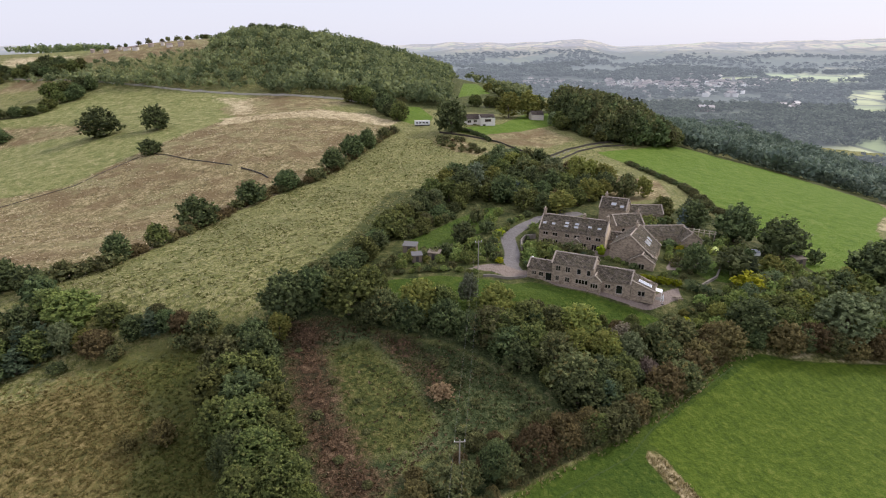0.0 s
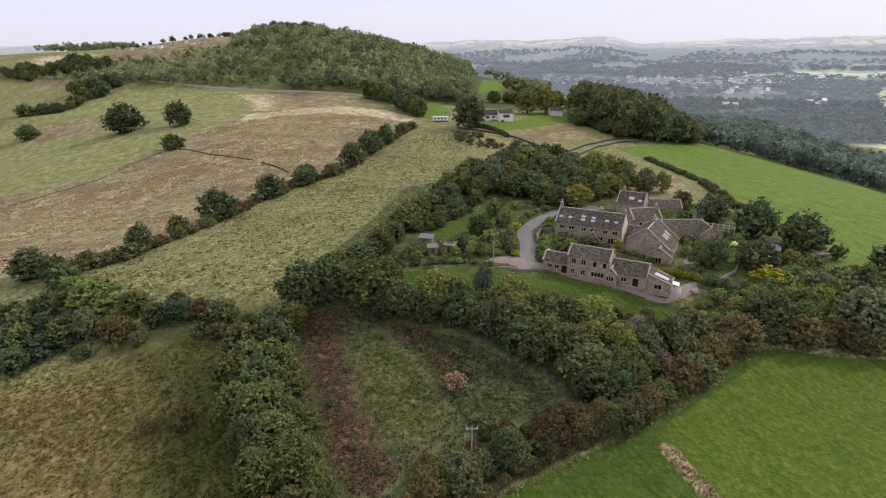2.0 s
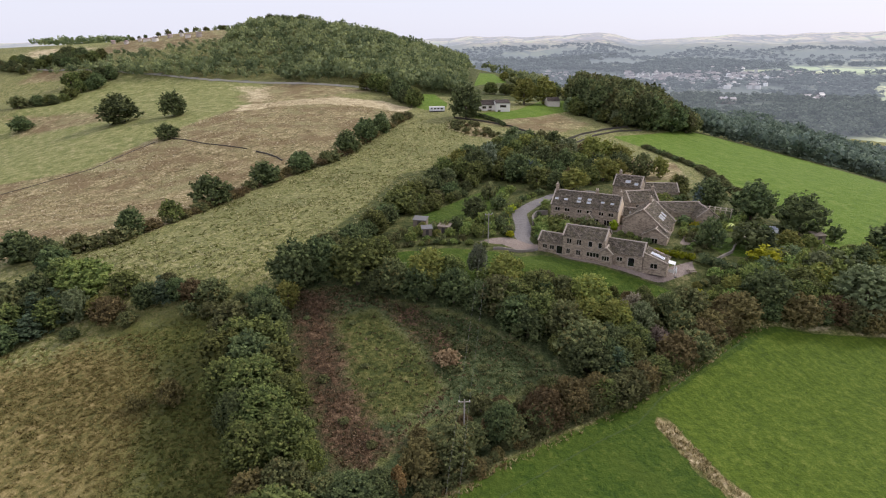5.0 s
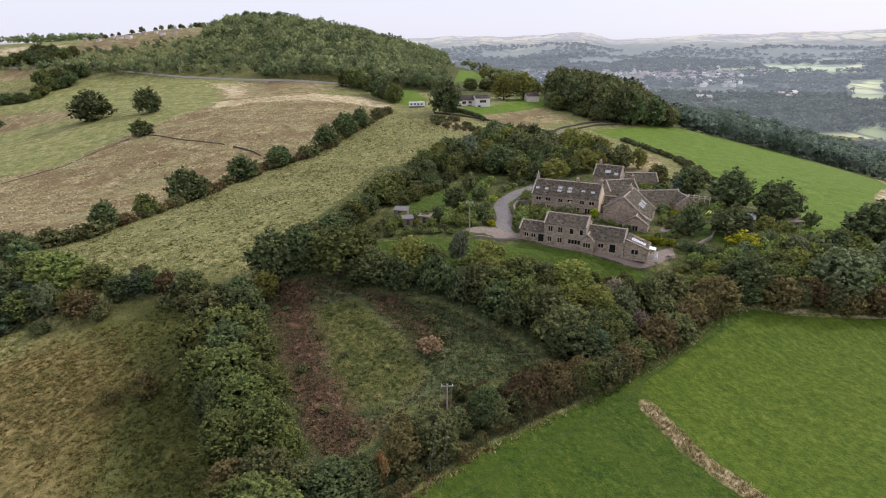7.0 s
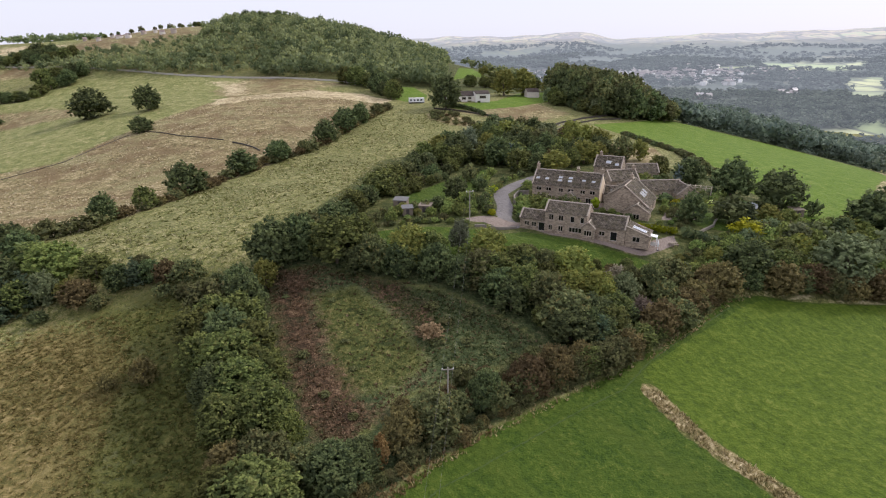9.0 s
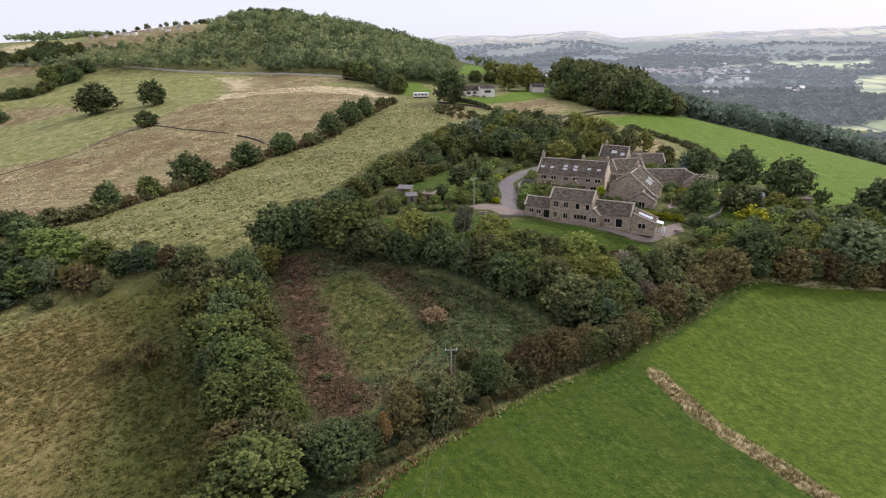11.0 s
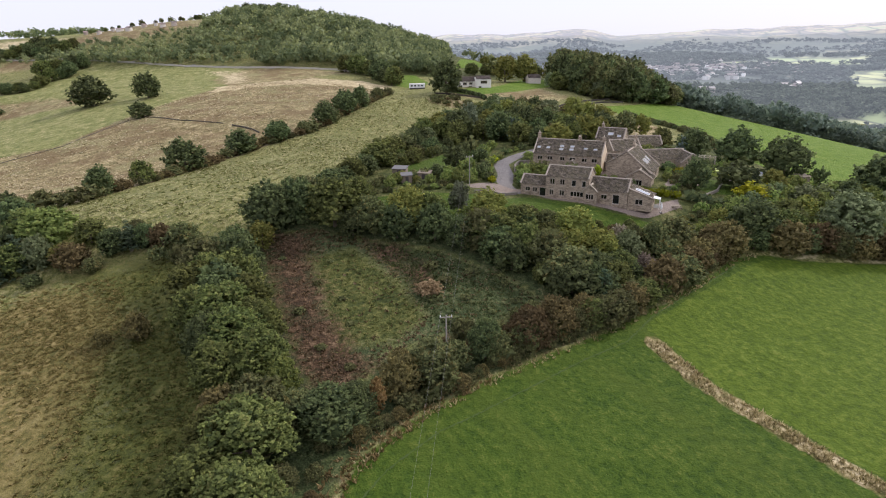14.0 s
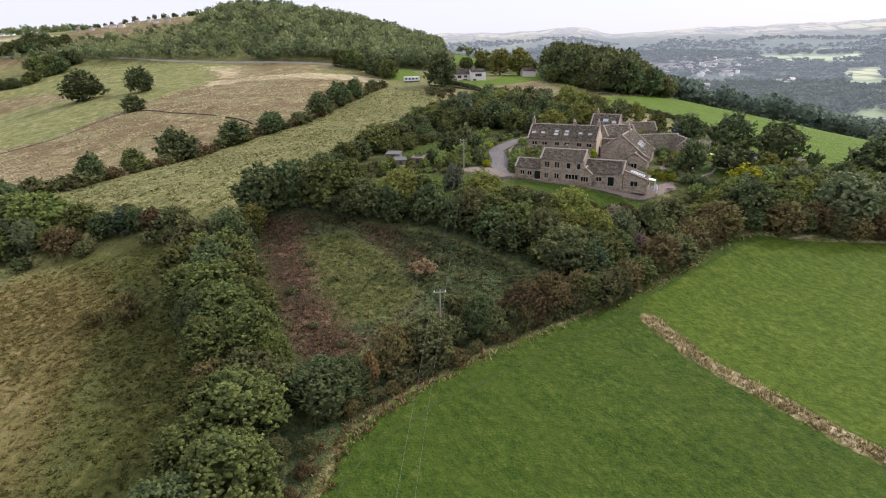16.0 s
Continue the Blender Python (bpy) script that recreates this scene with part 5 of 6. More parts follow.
def wall_with_openings(parent, name, length, height, openings, m, mat, deep=0.9, thick=0.4):
    """A wall in x, z with thickness along +y; openings are (x, z, width, height, panes)."""
    xs = sorted({0.0, length, *(o[0] for o in openings), *(o[0] + o[2] for o in openings)})
    zs = sorted({-deep, height, *(o[1] for o in openings), *(o[1] + o[3] for o in openings)})
    bm = bmesh.new()
    for a, b in zip(xs, xs[1:]):
        for c, d in zip(zs, zs[1:]):
            if any(o[0] < (a + b) / 2 < o[0] + o[2] and o[1] < (c + d) / 2 < o[1] + o[3] for o in openings):
                continue
            box(bm, a, b, 0, thick, c, d)
    bmesh.ops.remove_doubles(bm, verts=bm.verts[:], dist=0.001)
    wall = part(name, bm, mat, parent, at=m)
    for x, z, w, h, panes in openings:
        win = part("window", boxes((x, x + 0.07, 0.16, 0.22, z, z + h), (x + w - 0.07, x + w, 0.16, 0.22, z, z + h), (x + 0.07, x + w - 0.07, 0.16, 0.22, z, z + 0.07), (x + 0.07, x + w - 0.07, 0.16, 0.22, z + h - 0.07, z + h),
                                   *[(x + w * k / panes - 0.06, x + w * k / panes + 0.06, 0.08, 0.24, z + 0.07, z + h - 0.07) for k in range(1, panes)]), COPING if panes > 1 else FRAME, parent, at=m)
        part("pane", boxes((x + 0.03, x + w - 0.03, 0.18, 0.20, z + 0.03, z + h - 0.03)), GLASS, win)
        part("lintel", boxes((x - 0.15, x + w + 0.15, -0.03, -0.003, z + h, z + h + 0.22)), COPING, win)
        part("sill", boxes((x - 0.1, x + w + 0.1, -0.08, -0.003, z - 0.15, z)), COPING, win)
    return wall


def slab(parent, name, length, slope, m, mat, thick=0.16):
    """A roof slope in its own plane: x along the eave, y up the slope, its edge of slates left uneven."""
    rng = random.Random(int(length * 100 + slope * 10))
    bm = bmesh.new()
    n = max(4, int(length / 0.7))
    rows = max(3, int(slope / 0.6))
    grid = [[bm.verts.new((length * i / n, slope * j / rows + (rng.uniform(-0.06, 0.06) if j == 0 else 0), 0.035 * math.sin(i * 0.9 + j) + rng.uniform(-0.025, 0.025))) for i in range(n + 1)] for j in range(rows + 1)]
    for j in range(rows):
        for i in range(n):
            bm.faces.new((grid[j][i], grid[j][i + 1], grid[j + 1][i + 1], grid[j + 1][i]))
    bmesh.ops.solidify(bm, geom=bm.faces[:], thickness=thick)
    bmesh.ops.recalc_face_normals(bm, faces=bm.faces[:])
    return part(name, bm, mat, parent, at=m)


def chimney(parent, x, y, z, h=1.4, w=0.7, pots=1, mat=None):
    c = part("chimney", boxes((x - w / 2, x + w / 2, y - 0.3, y + 0.3, z - 0.8, z + h), (x - w / 2 - 0.08, x + w / 2 + 0.08, y - 0.38, y + 0.38, z + h, z + h + 0.15)), mat or WALL, parent)
    for k in range(pots):
        px = x + (k - (pots - 1) / 2) * 0.4
        part("chimney_pot", tube(bmesh.new(), [(px, y, z + h + 0.13), (px, y, z + h + 0.75)], [0.17, 0.13], 8), CLAY, c)


def house(name, label, x, y, turn, base, length, depth, eave, ridge, back_eave=None, peak=0.5, front=(), left=(), right=(), rooflights=(), back_lights=(), chimneys=(), walls=None, roof=None, coped=True, category="house", end=None):
    """A gabled house: x along its ridge, its front wall at y 0, its left gable at x 0."""
    walls, roof = walls or WALL, roof or ROOF
    back = eave if back_eave is None else back_eave
    h = thing(name, pose(x, y, base, 0, 0, turn), label, category)
    wall_with_openings(h, "wall", length, eave, front, Matrix(), walls)
    part("wall", boxes((0, length, depth - 0.4, depth, -0.9, back)), walls, h)
    top = depth * peak
    for side, (where, opened) in enumerate(((Matrix.Translation((0, depth - 0.4, 0)) @ Matrix.Rotation(radians(-90), 4, "Z"), left), (Matrix.Translation((length, 0.4, 0)) @ Matrix.Rotation(radians(90), 4, "Z"), right))):
        low = min(eave, back)
        wall_with_openings(h, "gable_wall", depth - 0.8, low, opened, where, end if end and side else walls)
        x0 = 0.0 if side == 0 else length - 0.4
        outline = [(0.0, low), (depth, low), (depth, back), (top, ridge), (0.0, eave)] if eave != back else [(0.0, low), (depth, low), (top, ridge)]
        outline = [p for k, p in enumerate(outline) if p != outline[k - 1]]
        part("gable", prism(outline, 0, 0.4), end if end and side else walls, h, at=Matrix.Translation((x0 + 0.4, 0, 0)) @ Matrix.Rotation(radians(90), 4, "Z"))
    over = 0.28
    lights = {}
    for key, run, rise, flip in (("front", top, ridge - eave, False), ("back", depth - top, ridge - back, True)):
        tilt, slope = math.atan2(rise, run), math.hypot(run, rise) + over
        if not flip:
            m = Matrix.Translation((-0.12, -over * math.cos(tilt), eave - over * math.sin(tilt) + 0.18)) @ Matrix.Rotation(tilt, 4, "X")
        else:
            m = Matrix.Translation((length + 0.12, depth + over * math.cos(tilt), back - over * math.sin(tilt) + 0.18)) @ Matrix.Rotation(math.pi, 4, "Z") @ Matrix.Rotation(tilt, 4, "X")
        r = slab(h, "roof_slope", length + 0.24, slope, m, roof)
        for fx, fy, w, hh in (rooflights if not flip else back_lights):
            cx, cy = fx * length + 0.12, fy * slope
            sk = part("rooflight", boxes((cx - w / 2, cx - w / 2 + 0.07, cy - hh / 2, cy + hh / 2, 0.03, 0.15), (cx + w / 2 - 0.07, cx + w / 2, cy - hh / 2, cy + hh / 2, 0.03, 0.15), (cx - w / 2 + 0.07, cx + w / 2 - 0.07, cy - hh / 2, cy - hh / 2 + 0.07, 0.03, 0.15), (cx - w / 2 + 0.07, cx + w / 2 - 0.07, cy + hh / 2 - 0.07, cy + hh / 2, 0.03, 0.15)), FRAME, h, "pale framed rooflight", at=m)
            part("pane", boxes((cx - w / 2 + 0.05, cx + w / 2 - 0.05, cy - hh / 2 + 0.05, cy + hh / 2 - 0.05, 0.10, 0.12)), SKYGLASS, sk)
        if coped:
            for x0 in (-0.06, length - 0.06):
                part("coping", boxes((x0 - 0.12 + 0.12, x0 + 0.36, 0.05, slope - 0.02, 0.06, 0.24), bevel=0.03), COPING, h, at=m)
    part("ridge_tiles", prism([(-0.22, -0.02), (0.22, -0.02), (0.05, 0.16), (-0.05, 0.16)], -0.1, length + 0.1), COPING if coped else roof, h, at=Matrix.Translation((0, top, ridge + 0.16)) @ Matrix.Rotation(radians(-90), 4, "Z"))
    for fx, tall, pots in chimneys:
        chimney(h, min(max(fx * length, 0.4), length - 0.4), top, ridge, tall, 0.8, pots)
    return h


TURN = -26.5
ALONG, BACK = (math.cos(radians(TURN)), math.sin(radians(TURN))), (-math.sin(radians(TURN)), math.cos(radians(TURN)))


def row(s_, n):
    """A place on the front row: s_ metres along it, n metres behind its face."""
    return 21.3 + ALONG[0] * s_ + BACK[0] * n, 136.2 + ALONG[1] * s_ + BACK[1] * n


house("cottage", "low gritstone cottage annexe with mossy stone-slate roof", *row(0, 0.3), TURN, -3.2, 6.5, 5.0, 2.7, 4.4, front=((1.2, 1.0, 1.1, 1.0, 2), (3.0, 0.9, 1.1, 1.1, 2), (4.7, 0.02, 1.6, 2.1, 1)), left=((1.5, 1.0, 0.9, 1.0, 1),))
house("farmhouse", "two-storey gritstone farmhouse with mossy stone-slate roof", *row(6.4, -0.3), TURN, -3.3, 10.2, 6.4, 5.2, 7.2, front=((1.0, 3.4, 1.1, 1.35, 2), (3.4, 3.4, 1.1, 1.35, 2), (6.2, 3.3, 1.0, 1.4, 1), (8.6, 3.3, 0.9, 1.4, 1), (1.0, 0.8, 0.9, 1.3, 2), (3.4, 0.8, 1.1, 1.3, 2), (6.0, 0.9, 3.0, 1.15, 4)), left=((2.2, 3.3, 0.9, 1.1, 1),), right=((3.6, 3.4, 0.8, 1.0, 1),))
house("porch", "small gabled gritstone porch with three-light window", *row(18.7, -1.3), TURN + 90, -3.4, 3.2, 3.1, 2.6, 4.0, left=((0.3, 0.9, 1.7, 1.2, 3),), category="porch")
house("cottage", "single-storey gritstone range with stone-slate roof", *row(16.6, 0.0), TURN, -3.4, 8.8, 6.0, 2.9, 5.3, front=((2.9, 1.0, 1.3, 1.0, 2), (5.5, 0.1, 1.5, 2.1, 1)))


def end_bay():
    """Lean-to bay at the row's end, its roof falling away from the range, with a white canopy over the terrace."""
    h = thing("extension", pose(*row(25.5, 0.2), -3.5, 0, 0, TURN), "gritstone lean-to with large rooflight and stone-slate roof", "extension")
    wall_with_openings(h, "wall", 5.2, 2.2, ((1.6, 0.5, 1.6, 1.2, 2),), Matrix(), WALL)
    part("wall", boxes((0, 5.2, 5.0, 5.4, -0.9, 2.2)), WALL, h)
    part("gable_wall", prism([(0.0, 2.2), (5.2, 2.2), (0.0, 4.0)], 0, 0.4), WALL, h, at=Matrix.Identity(4))
    part("gable_wall", prism([(0.0, 2.2), (5.2, 2.2), (0.0, 4.0)], 5.0, 5.4), WALL, h)
    wall_with_openings(h, "wall", 4.6, 2.2, ((0.6, 0.2, 3.2, 1.9, 3),), Matrix.Translation((5.2, 0.4, 0)) @ Matrix.Rotation(radians(90), 4, "Z"), WALL)
    tilt = math.atan2(1.8, 5.2)
    m = Matrix.Translation((5.45, -0.2, 2.1)) @ Matrix.Rotation(radians(90), 4, "Z") @ Matrix.Rotation(tilt, 4, "X")
    slab(h, "roof_slope", 5.8, 5.8, m, ROOF)
    sk = part("rooflight", boxes((1.6, 3.0, 1.2, 1.3, 0.03, 0.16), (1.6, 3.0, 4.3, 4.4, 0.03, 0.16), (1.6, 1.68, 1.3, 4.3, 0.03, 0.16), (2.92, 3.0, 1.3, 4.3, 0.03, 0.16)), WHITE, h, "long white framed rooflight", at=m)
    part("pane", boxes((1.66, 2.94, 1.28, 4.32, 0.09, 0.12)), SKYGLASS, sk)
    part("coping", boxes((-0.1, 0.25, 0.0, 5.7, 0.05, 0.24), bevel=0.03), COPING, h, at=m)
    c = thing("canopy", pose(*row(30.8, 0.6), -3.6, 0, 0, TURN), "white terrace canopy on slim posts", "canopy")
    part("cover", prism([(0, 2.2), (1.5, 1.98), (1.5, 2.05), (0, 2.28)], 0.6, 2.5), WHITE, c)
    for px, py in ((1.42, 0.68), (1.42, 2.42)):
        part("post", tube(bmesh.new(), [(px, py, -0.3), (px, py, 1.95)], [0.05, 0.05], 6), WHITE, c)
    part("windbreak", boxes((0.25, 1.35, 0.66, 0.70, 0.0, 0.8)), FRAME, c)


end_bay()
# its right gable takes the wall colour with sunlight painted in
house("long_house", "long two-storey gritstone house with many rooflights", 27.8, 159.4, -25.5, -2.0, 18.8, 8.4, 4.6, 8.0,
      front=((1.2, 3.0, 1.4, 1.0, 2), (4.0, 3.0, 1.4, 1.0, 2), (7.6, 3.0, 1.2, 1.0, 2), (10.2, 3.0, 1.5, 1.0, 2), (13.6, 3.0, 1.3, 1.0, 2), (16.2, 3.0, 1.4, 1.0, 2), (1.2, 0.6, 1.5, 1.2, 2), (4.4, 0.6, 1.2, 1.2, 2), (12.2, 0.4, 1.5, 1.5, 2), (15.2, 0.3, 2.2, 1.6, 3)),
      rooflights=((0.06, 0.42, 1.0, 0.7), (0.20, 0.42, 1.0, 0.7), (0.40, 0.55, 1.1, 0.7), (0.40, 0.36, 1.1, 0.7), (0.55, 0.55, 1.1, 0.7), (0.55, 0.36, 1.1, 0.7), (0.75, 0.46, 1.0, 0.6), (0.89, 0.44, 1.0, 0.6)), chimneys=((0.0, 1.6, 1), (0.63, 0.9, 2), (1.0, 1.2, 1)), end=SUNLIT_WALL)
house("porch", "small gabled stone porch of the long house", 38.2, 152.8, -25.5 + 90, -2.0, 1.6, 2.2, 2.2, 3.3, category="porch")
house("barn", "converted gritstone barn with broad blank gable and rooflights", 54.8, 141.8, 60.0, -2.4, 11.5, 11.2, 2.3, 7.4, back_eave=4.0, peak=0.56, front=((2.0, 0.3, 2.2, 1.8, 3), (6.5, 0.4, 1.8, 1.7, 2)), left=((6.6, 0.6, 0.7, 1.1, 1),),
      rooflights=((0.42, 0.42, 0.9, 1.7), (0.56, 0.42, 0.9, 1.7), (0.74, 0.45, 0.9, 1.7)), chimneys=((0.7, 1.5, 1),), category="barn")
house("outbuilding", "low gritstone wing with stone-slate roof against the barn", 54.2, 138.8, 62.0, -2.8, 4.2, 6.2, 2.0, 4.0, left=((2.0, 0.3, 1.5, 1.3, 2),), category="outbuilding")
house("outbuilding", "low glazed link with rooflights behind the barn", 47.0, 155.5, -25.0, -2.0, 7.5, 5.0, 2.3, 4.2, rooflights=((0.3, 0.4, 0.8, 1.1), (0.5, 0.4, 0.8, 1.1), (0.7, 0.45, 0.8, 1.1)), category="outbuilding")
house("cottage", "gritstone cottage among the yard buildings", 51.5, 164.0, 12.0, -2.0, 9.0, 6.4, 3.8, 6.4, front=((2, 1.9, 1.0, 1.1, 1), (5.5, 1.9, 1.0, 1.1, 1)), chimneys=((1.0, 1.0, 1),))
house("outbuilding", "long low stable range with stone-slate roof", 59.5, 160.5, 2.0, -2.6, 12.0, 6.2, 2.4, 4.7, front=((2, 0.5, 1.2, 1.3, 1), (6, 0.5, 1.2, 1.3, 1)), category="outbuilding")
house("outbuilding", "low wing of the stable range with hipped end", 74.5, 157.0, 92.0, -3.0, 8.0, 6.0, 2.4, 4.8, category="outbuilding")
house("outbuilding", "long low shed roof behind the yard", 60.0, 182.0, -2.0, -2.2, 12.0, 6.5, 2.6, 4.9, category="outbuilding")
house("cottage", "gritstone house with pale rooflights at the back of the hamlet", 50.8, 181.5, -28.0, -1.5, 8.5, 7.0, 4.3, 7.2, rooflights=((0.5, 0.45, 1.6, 1.1), (0.82, 0.3, 1.2, 0.9)), chimneys=((0.15, 1.2, 1),))

# ---------------------------------------------------------------- the bungalow on the rise
house("bungalow", "long white rendered house with brown tiled roof", 6.5, 368.6, 8.0, 4.0, 17.0, 9.0, 4.8, 7.4, front=((1.5, 3.0, 2.0, 1.2, 2), (5, 3.0, 2.0, 1.2, 2), (9, 2.8, 2.4, 1.4, 2), (13, 3.0, 2.0, 1.2, 2), (1.5, 0.6, 2.2, 1.4, 2), (6.0, 0.2, 2.6, 2.0, 2), (12.5, 0.6, 2.4, 1.4, 2)), chimneys=((0.5, 0.8, 1),), walls=WHITE_WALL, roof=BROWN_ROOF, coped=False, category="bungalow")
house("bungalow_wing", "white rendered wing of the house with broad window", 23.7, 366.2, 8.0, 4.2, 9.0, 10.0, 6.0, 7.6, front=((2.5, 3.6, 4.0, 1.4, 3), (1.2, 0.6, 1.8, 1.3, 2)), walls=WHITE_WALL, roof=BROWN_ROOF, coped=False, category="bungalow")
house("garage", "pale pebble-dashed garage with shallow pitched roof", 60.0, 397.0, 6.0, 4.6, 8.2, 8.5, 4.0, 6.0, walls=plain("pebble_dash", (0.66, 0.58, 0.52), 0.9), roof=BROWN_ROOF, coped=False, category="garage")


def caravan(x, y, turn):
    z = level(x, y)
    c = thing("static_caravan", pose(x, y, z, 0, 0, turn), "white static caravan parked on the drive", "caravan")
    part("body", boxes((-4.8, 4.8, -1.5, 1.5, 0.6, 3.0), bevel=0.12), WHITE, c)
    part("roof", prism([(-1.55, 3.0), (1.55, 3.0), (0, 3.35)], -4.85, 4.85), FRAME, c, at=Matrix.Rotation(radians(-90), 4, "Z"))
    for k in range(4):
        part("window", boxes((-4.0 + k * 2.1, -2.8 + k * 2.1, -1.54, -1.49, 1.5, 2.4)), GLASS, c)
    part("skirt", boxes((-4.6, 4.6, -1.35, 1.35, -0.2, 0.62)), DARK_FRAME, c)


caravan(-13, 368, 6)


# ---------------------------------------------------------------- poles, wires, walls, clipped hedges
def power_pole(x, y, height, turn, label, arm=1.9):
    z = level(x, y)
    p = thing("power_pole", pose(x, y, z, 0, 0, turn), label, "pole")
    part("post", tube(bmesh.new(), [(0, 0, -0.5), (0, 0, height * 0.5), (0.03, 0, height)], [0.15, 0.125, 0.10], 8), POLE, p)
    part("crossarm", boxes((-arm / 2, arm / 2, -0.06, 0.06, height - 0.45, height - 0.30), bevel=0.01), POLE, p)
    for dx in (-arm / 2 + 0.12, 0.0, arm / 2 - 0.12):
        part("insulator", tube(bmesh.new(), [(dx, 0, height - 0.3), (dx, 0, height - 0.18), (dx, 0, height - 0.02)], [0.045, 0.075, 0.03], 6), WHITE, p)
    return z + height - 0.05


def wire(a, b, sag):
    pts = []
    for k in range(17):
        f = k / 16
        pts.append((a[0] + (b[0] - a[0]) * f, a[1] + (b[1] - a[1]) * f, a[2] + (b[2] - a[2]) * f - sag * 4 * f * (1 - f)))
    ob = part("power_line", tube(bmesh.new(), pts, [0.010] * 17, 4), CABLE)
    return tagged(ob, "thin grey overhead power line between the poles", "cable", "power lines")


POLE = plain("grey_pole_wood", (0.30, 0.27, 0.23), 0.85, spread=0.2)
CABLE = plain("cable", (0.22, 0.21, 0.20), 0.6, metal=0.3, spread=0.1, bump=0)
top_near = power_pole(2.6, 75.0, 8.4, 4, "weathered wooden power pole with crossarm beside the thicket")
top_far = power_pole(8.9, 136.8, 8.0, 20, "wooden power pole among garden shrubs")
top_low = power_pole(-6.5, -26.0, 8.4, 4, "weathered wooden power pole in the mown field")
for side in (-0.83, 0.83):
    wire((2.6 + side, 75, top_near), (-6.5 + side, -26, top_low), 1.2)
    wire((2.6 + side, 75, top_near), (8.9 + side * 0.9, 136.8 + side * 0.3, top_far), 0.8)


MID_STONE = plain("garden_wall_stone", (0.19, 0.165, 0.135), 0.9, spread=0.35, scale=1.2, bump=0.6)


def field_wall(name, line, height, label, thick=0.55, step=4.0, mat=None):
    """A dry stone wall that follows the land, its top course uneven."""
    rng = random.Random(len(line) + int(line[0][0]))
    pts = []
    for (ax, ay), (bx, by) in zip(line, line[1:]):
        n = max(1, int(math.hypot(bx - ax, by - ay) / step))
        pts += [(ax + (bx - ax) * k / n, ay + (by - ay) * k / n) for k in range(n)]
    pts.append(line[-1])
    bm, rings = bmesh.new(), []
    for i, (x, y) in enumerate(pts):
        q, p = pts[min(i + 1, len(pts) - 1)], pts[max(i - 1, 0)]
        d = Vector((q[0] - p[0], q[1] - p[1], 0)).normalized()
        nx, ny, z, h = -d.y, d.x, level(x, y), height * rng.uniform(0.88, 1.1)
        rings.append([bm.verts.new((x + nx * o, y + ny * o, z + u)) for o, u in ((-thick / 2, -0.4), (-thick * 0.35, h), (thick * 0.35, h), (thick / 2, -0.4))])
    for r, q in zip(rings, rings[1:]):
        for k in range(3):
            bm.faces.new((r[k], r[k + 1], q[k + 1], q[k]))
        bm.faces.new((r[3], r[0], q[0], q[3]))
    bm.faces.new(rings[0])
    bm.faces.new(rings[-1][::-1])
    bmesh.ops.recalc_face_normals(bm, faces=bm.faces[:])
    return tagged(part(name, bm, mat or FIELD_STONE), label, "wall", "dry stone walls")


DARK_STONE = plain("dark_dry_stone", (0.055, 0.046, 0.034), 0.9, spread=0.35, scale=1.2, bump=0.6)
FIELD_STONE = plain("dry_stone", (0.40, 0.37, 0.32), 0.9, spread=0.35, scale=1.2, bump=0.6)
field_wall("stone_wall", [(x, y - 2.5) for x, y in HILL_ROAD], 1.3, "grey dry stone wall along the hill road")
field_wall("stone_wall", [(-158, 313), (-146, 306), (-130, 294), (-118, 288), (-103, 280)], 0.35, "tumbled dark dry stone wall across the moor", mat=DARK_STONE)
field_wall("stone_wall", [(-97, 275), (-91, 271), (-84, 265), (-80, 260)], 0.6, "tumbled dark dry stone wall across the moor", mat=DARK_STONE)
field_wall("stone_wall", [(-205, 246), (-190, 260), (-177, 271), (-170, 290), (-163, 308)], 0.22, "low dark wall between pasture and moor", mat=DARK_STONE)
field_wall("stone_wall", [(49, 283), (66, 309), (82, 325), (98, 338)], 0.9, "dry stone wall beside the farm track", thick=0.4, mat=DARK_STONE)
field_wall("stone_wall", [(56, 281), (72, 307), (88, 323), (104, 332)], 0.8, "dry stone wall beside the farm track", thick=0.4, mat=DARK_STONE)
field_wall("stone_wall", [(-2, 345), (14, 335), (30, 322), (42, 300), (52, 285)], 0.9, "dry stone wall below the bungalow", thick=0.4, mat=DARK_STONE)
field_wall("stone_wall", [(21.9, 151), (22.4, 157), (24.0, 160.5), (27.2, 161.5)], 1.3, "dark retaining wall beside the drive", step=2.0, mat=MID_STONE)
field_wall("stone_wall", [(10, 133.5), (16, 134.5), (20.5, 136)], 0.6, "low garden wall by the drive", step=2.0, mat=MID_STONE)


def box_hedge(line, height, wide, label, key="hedge"):
    """A clipped hedge: a firm body with leaf clumps over it."""
    rng = np.random.default_rng(int(abs(line[0][0]) * 10 + height * 7))
    lobes = []
    for (ax, ay), (bx, by) in zip(line, line[1:]):
        n = max(2, int(math.hypot(bx - ax, by - ay) / (wide * 0.55)))
        for k in range(n):
            x, y = ax + (bx - ax) * (k + 0.5) / n, ay + (by - ay) * (k + 0.5) / n
            lobes.append((x, y, level(x, y) + height * 0.48, wide * 0.62, wide * 0.62, height * 0.55))
    made = foliage(rng, lobes, len(lobes) * 90, 0.11, 0.95, 0.2, per=6, reach=1.3)
    return tagged(new("clipped_hedge", crown_mesh("clipped_hedge", made, LEAF[key])), label, "hedge", "clipped hedges")


box_hedge([(49.5, 134.5), (58.5, 131.2)], 1.6, 1.5, "clipped bright green hedge behind the terrace")
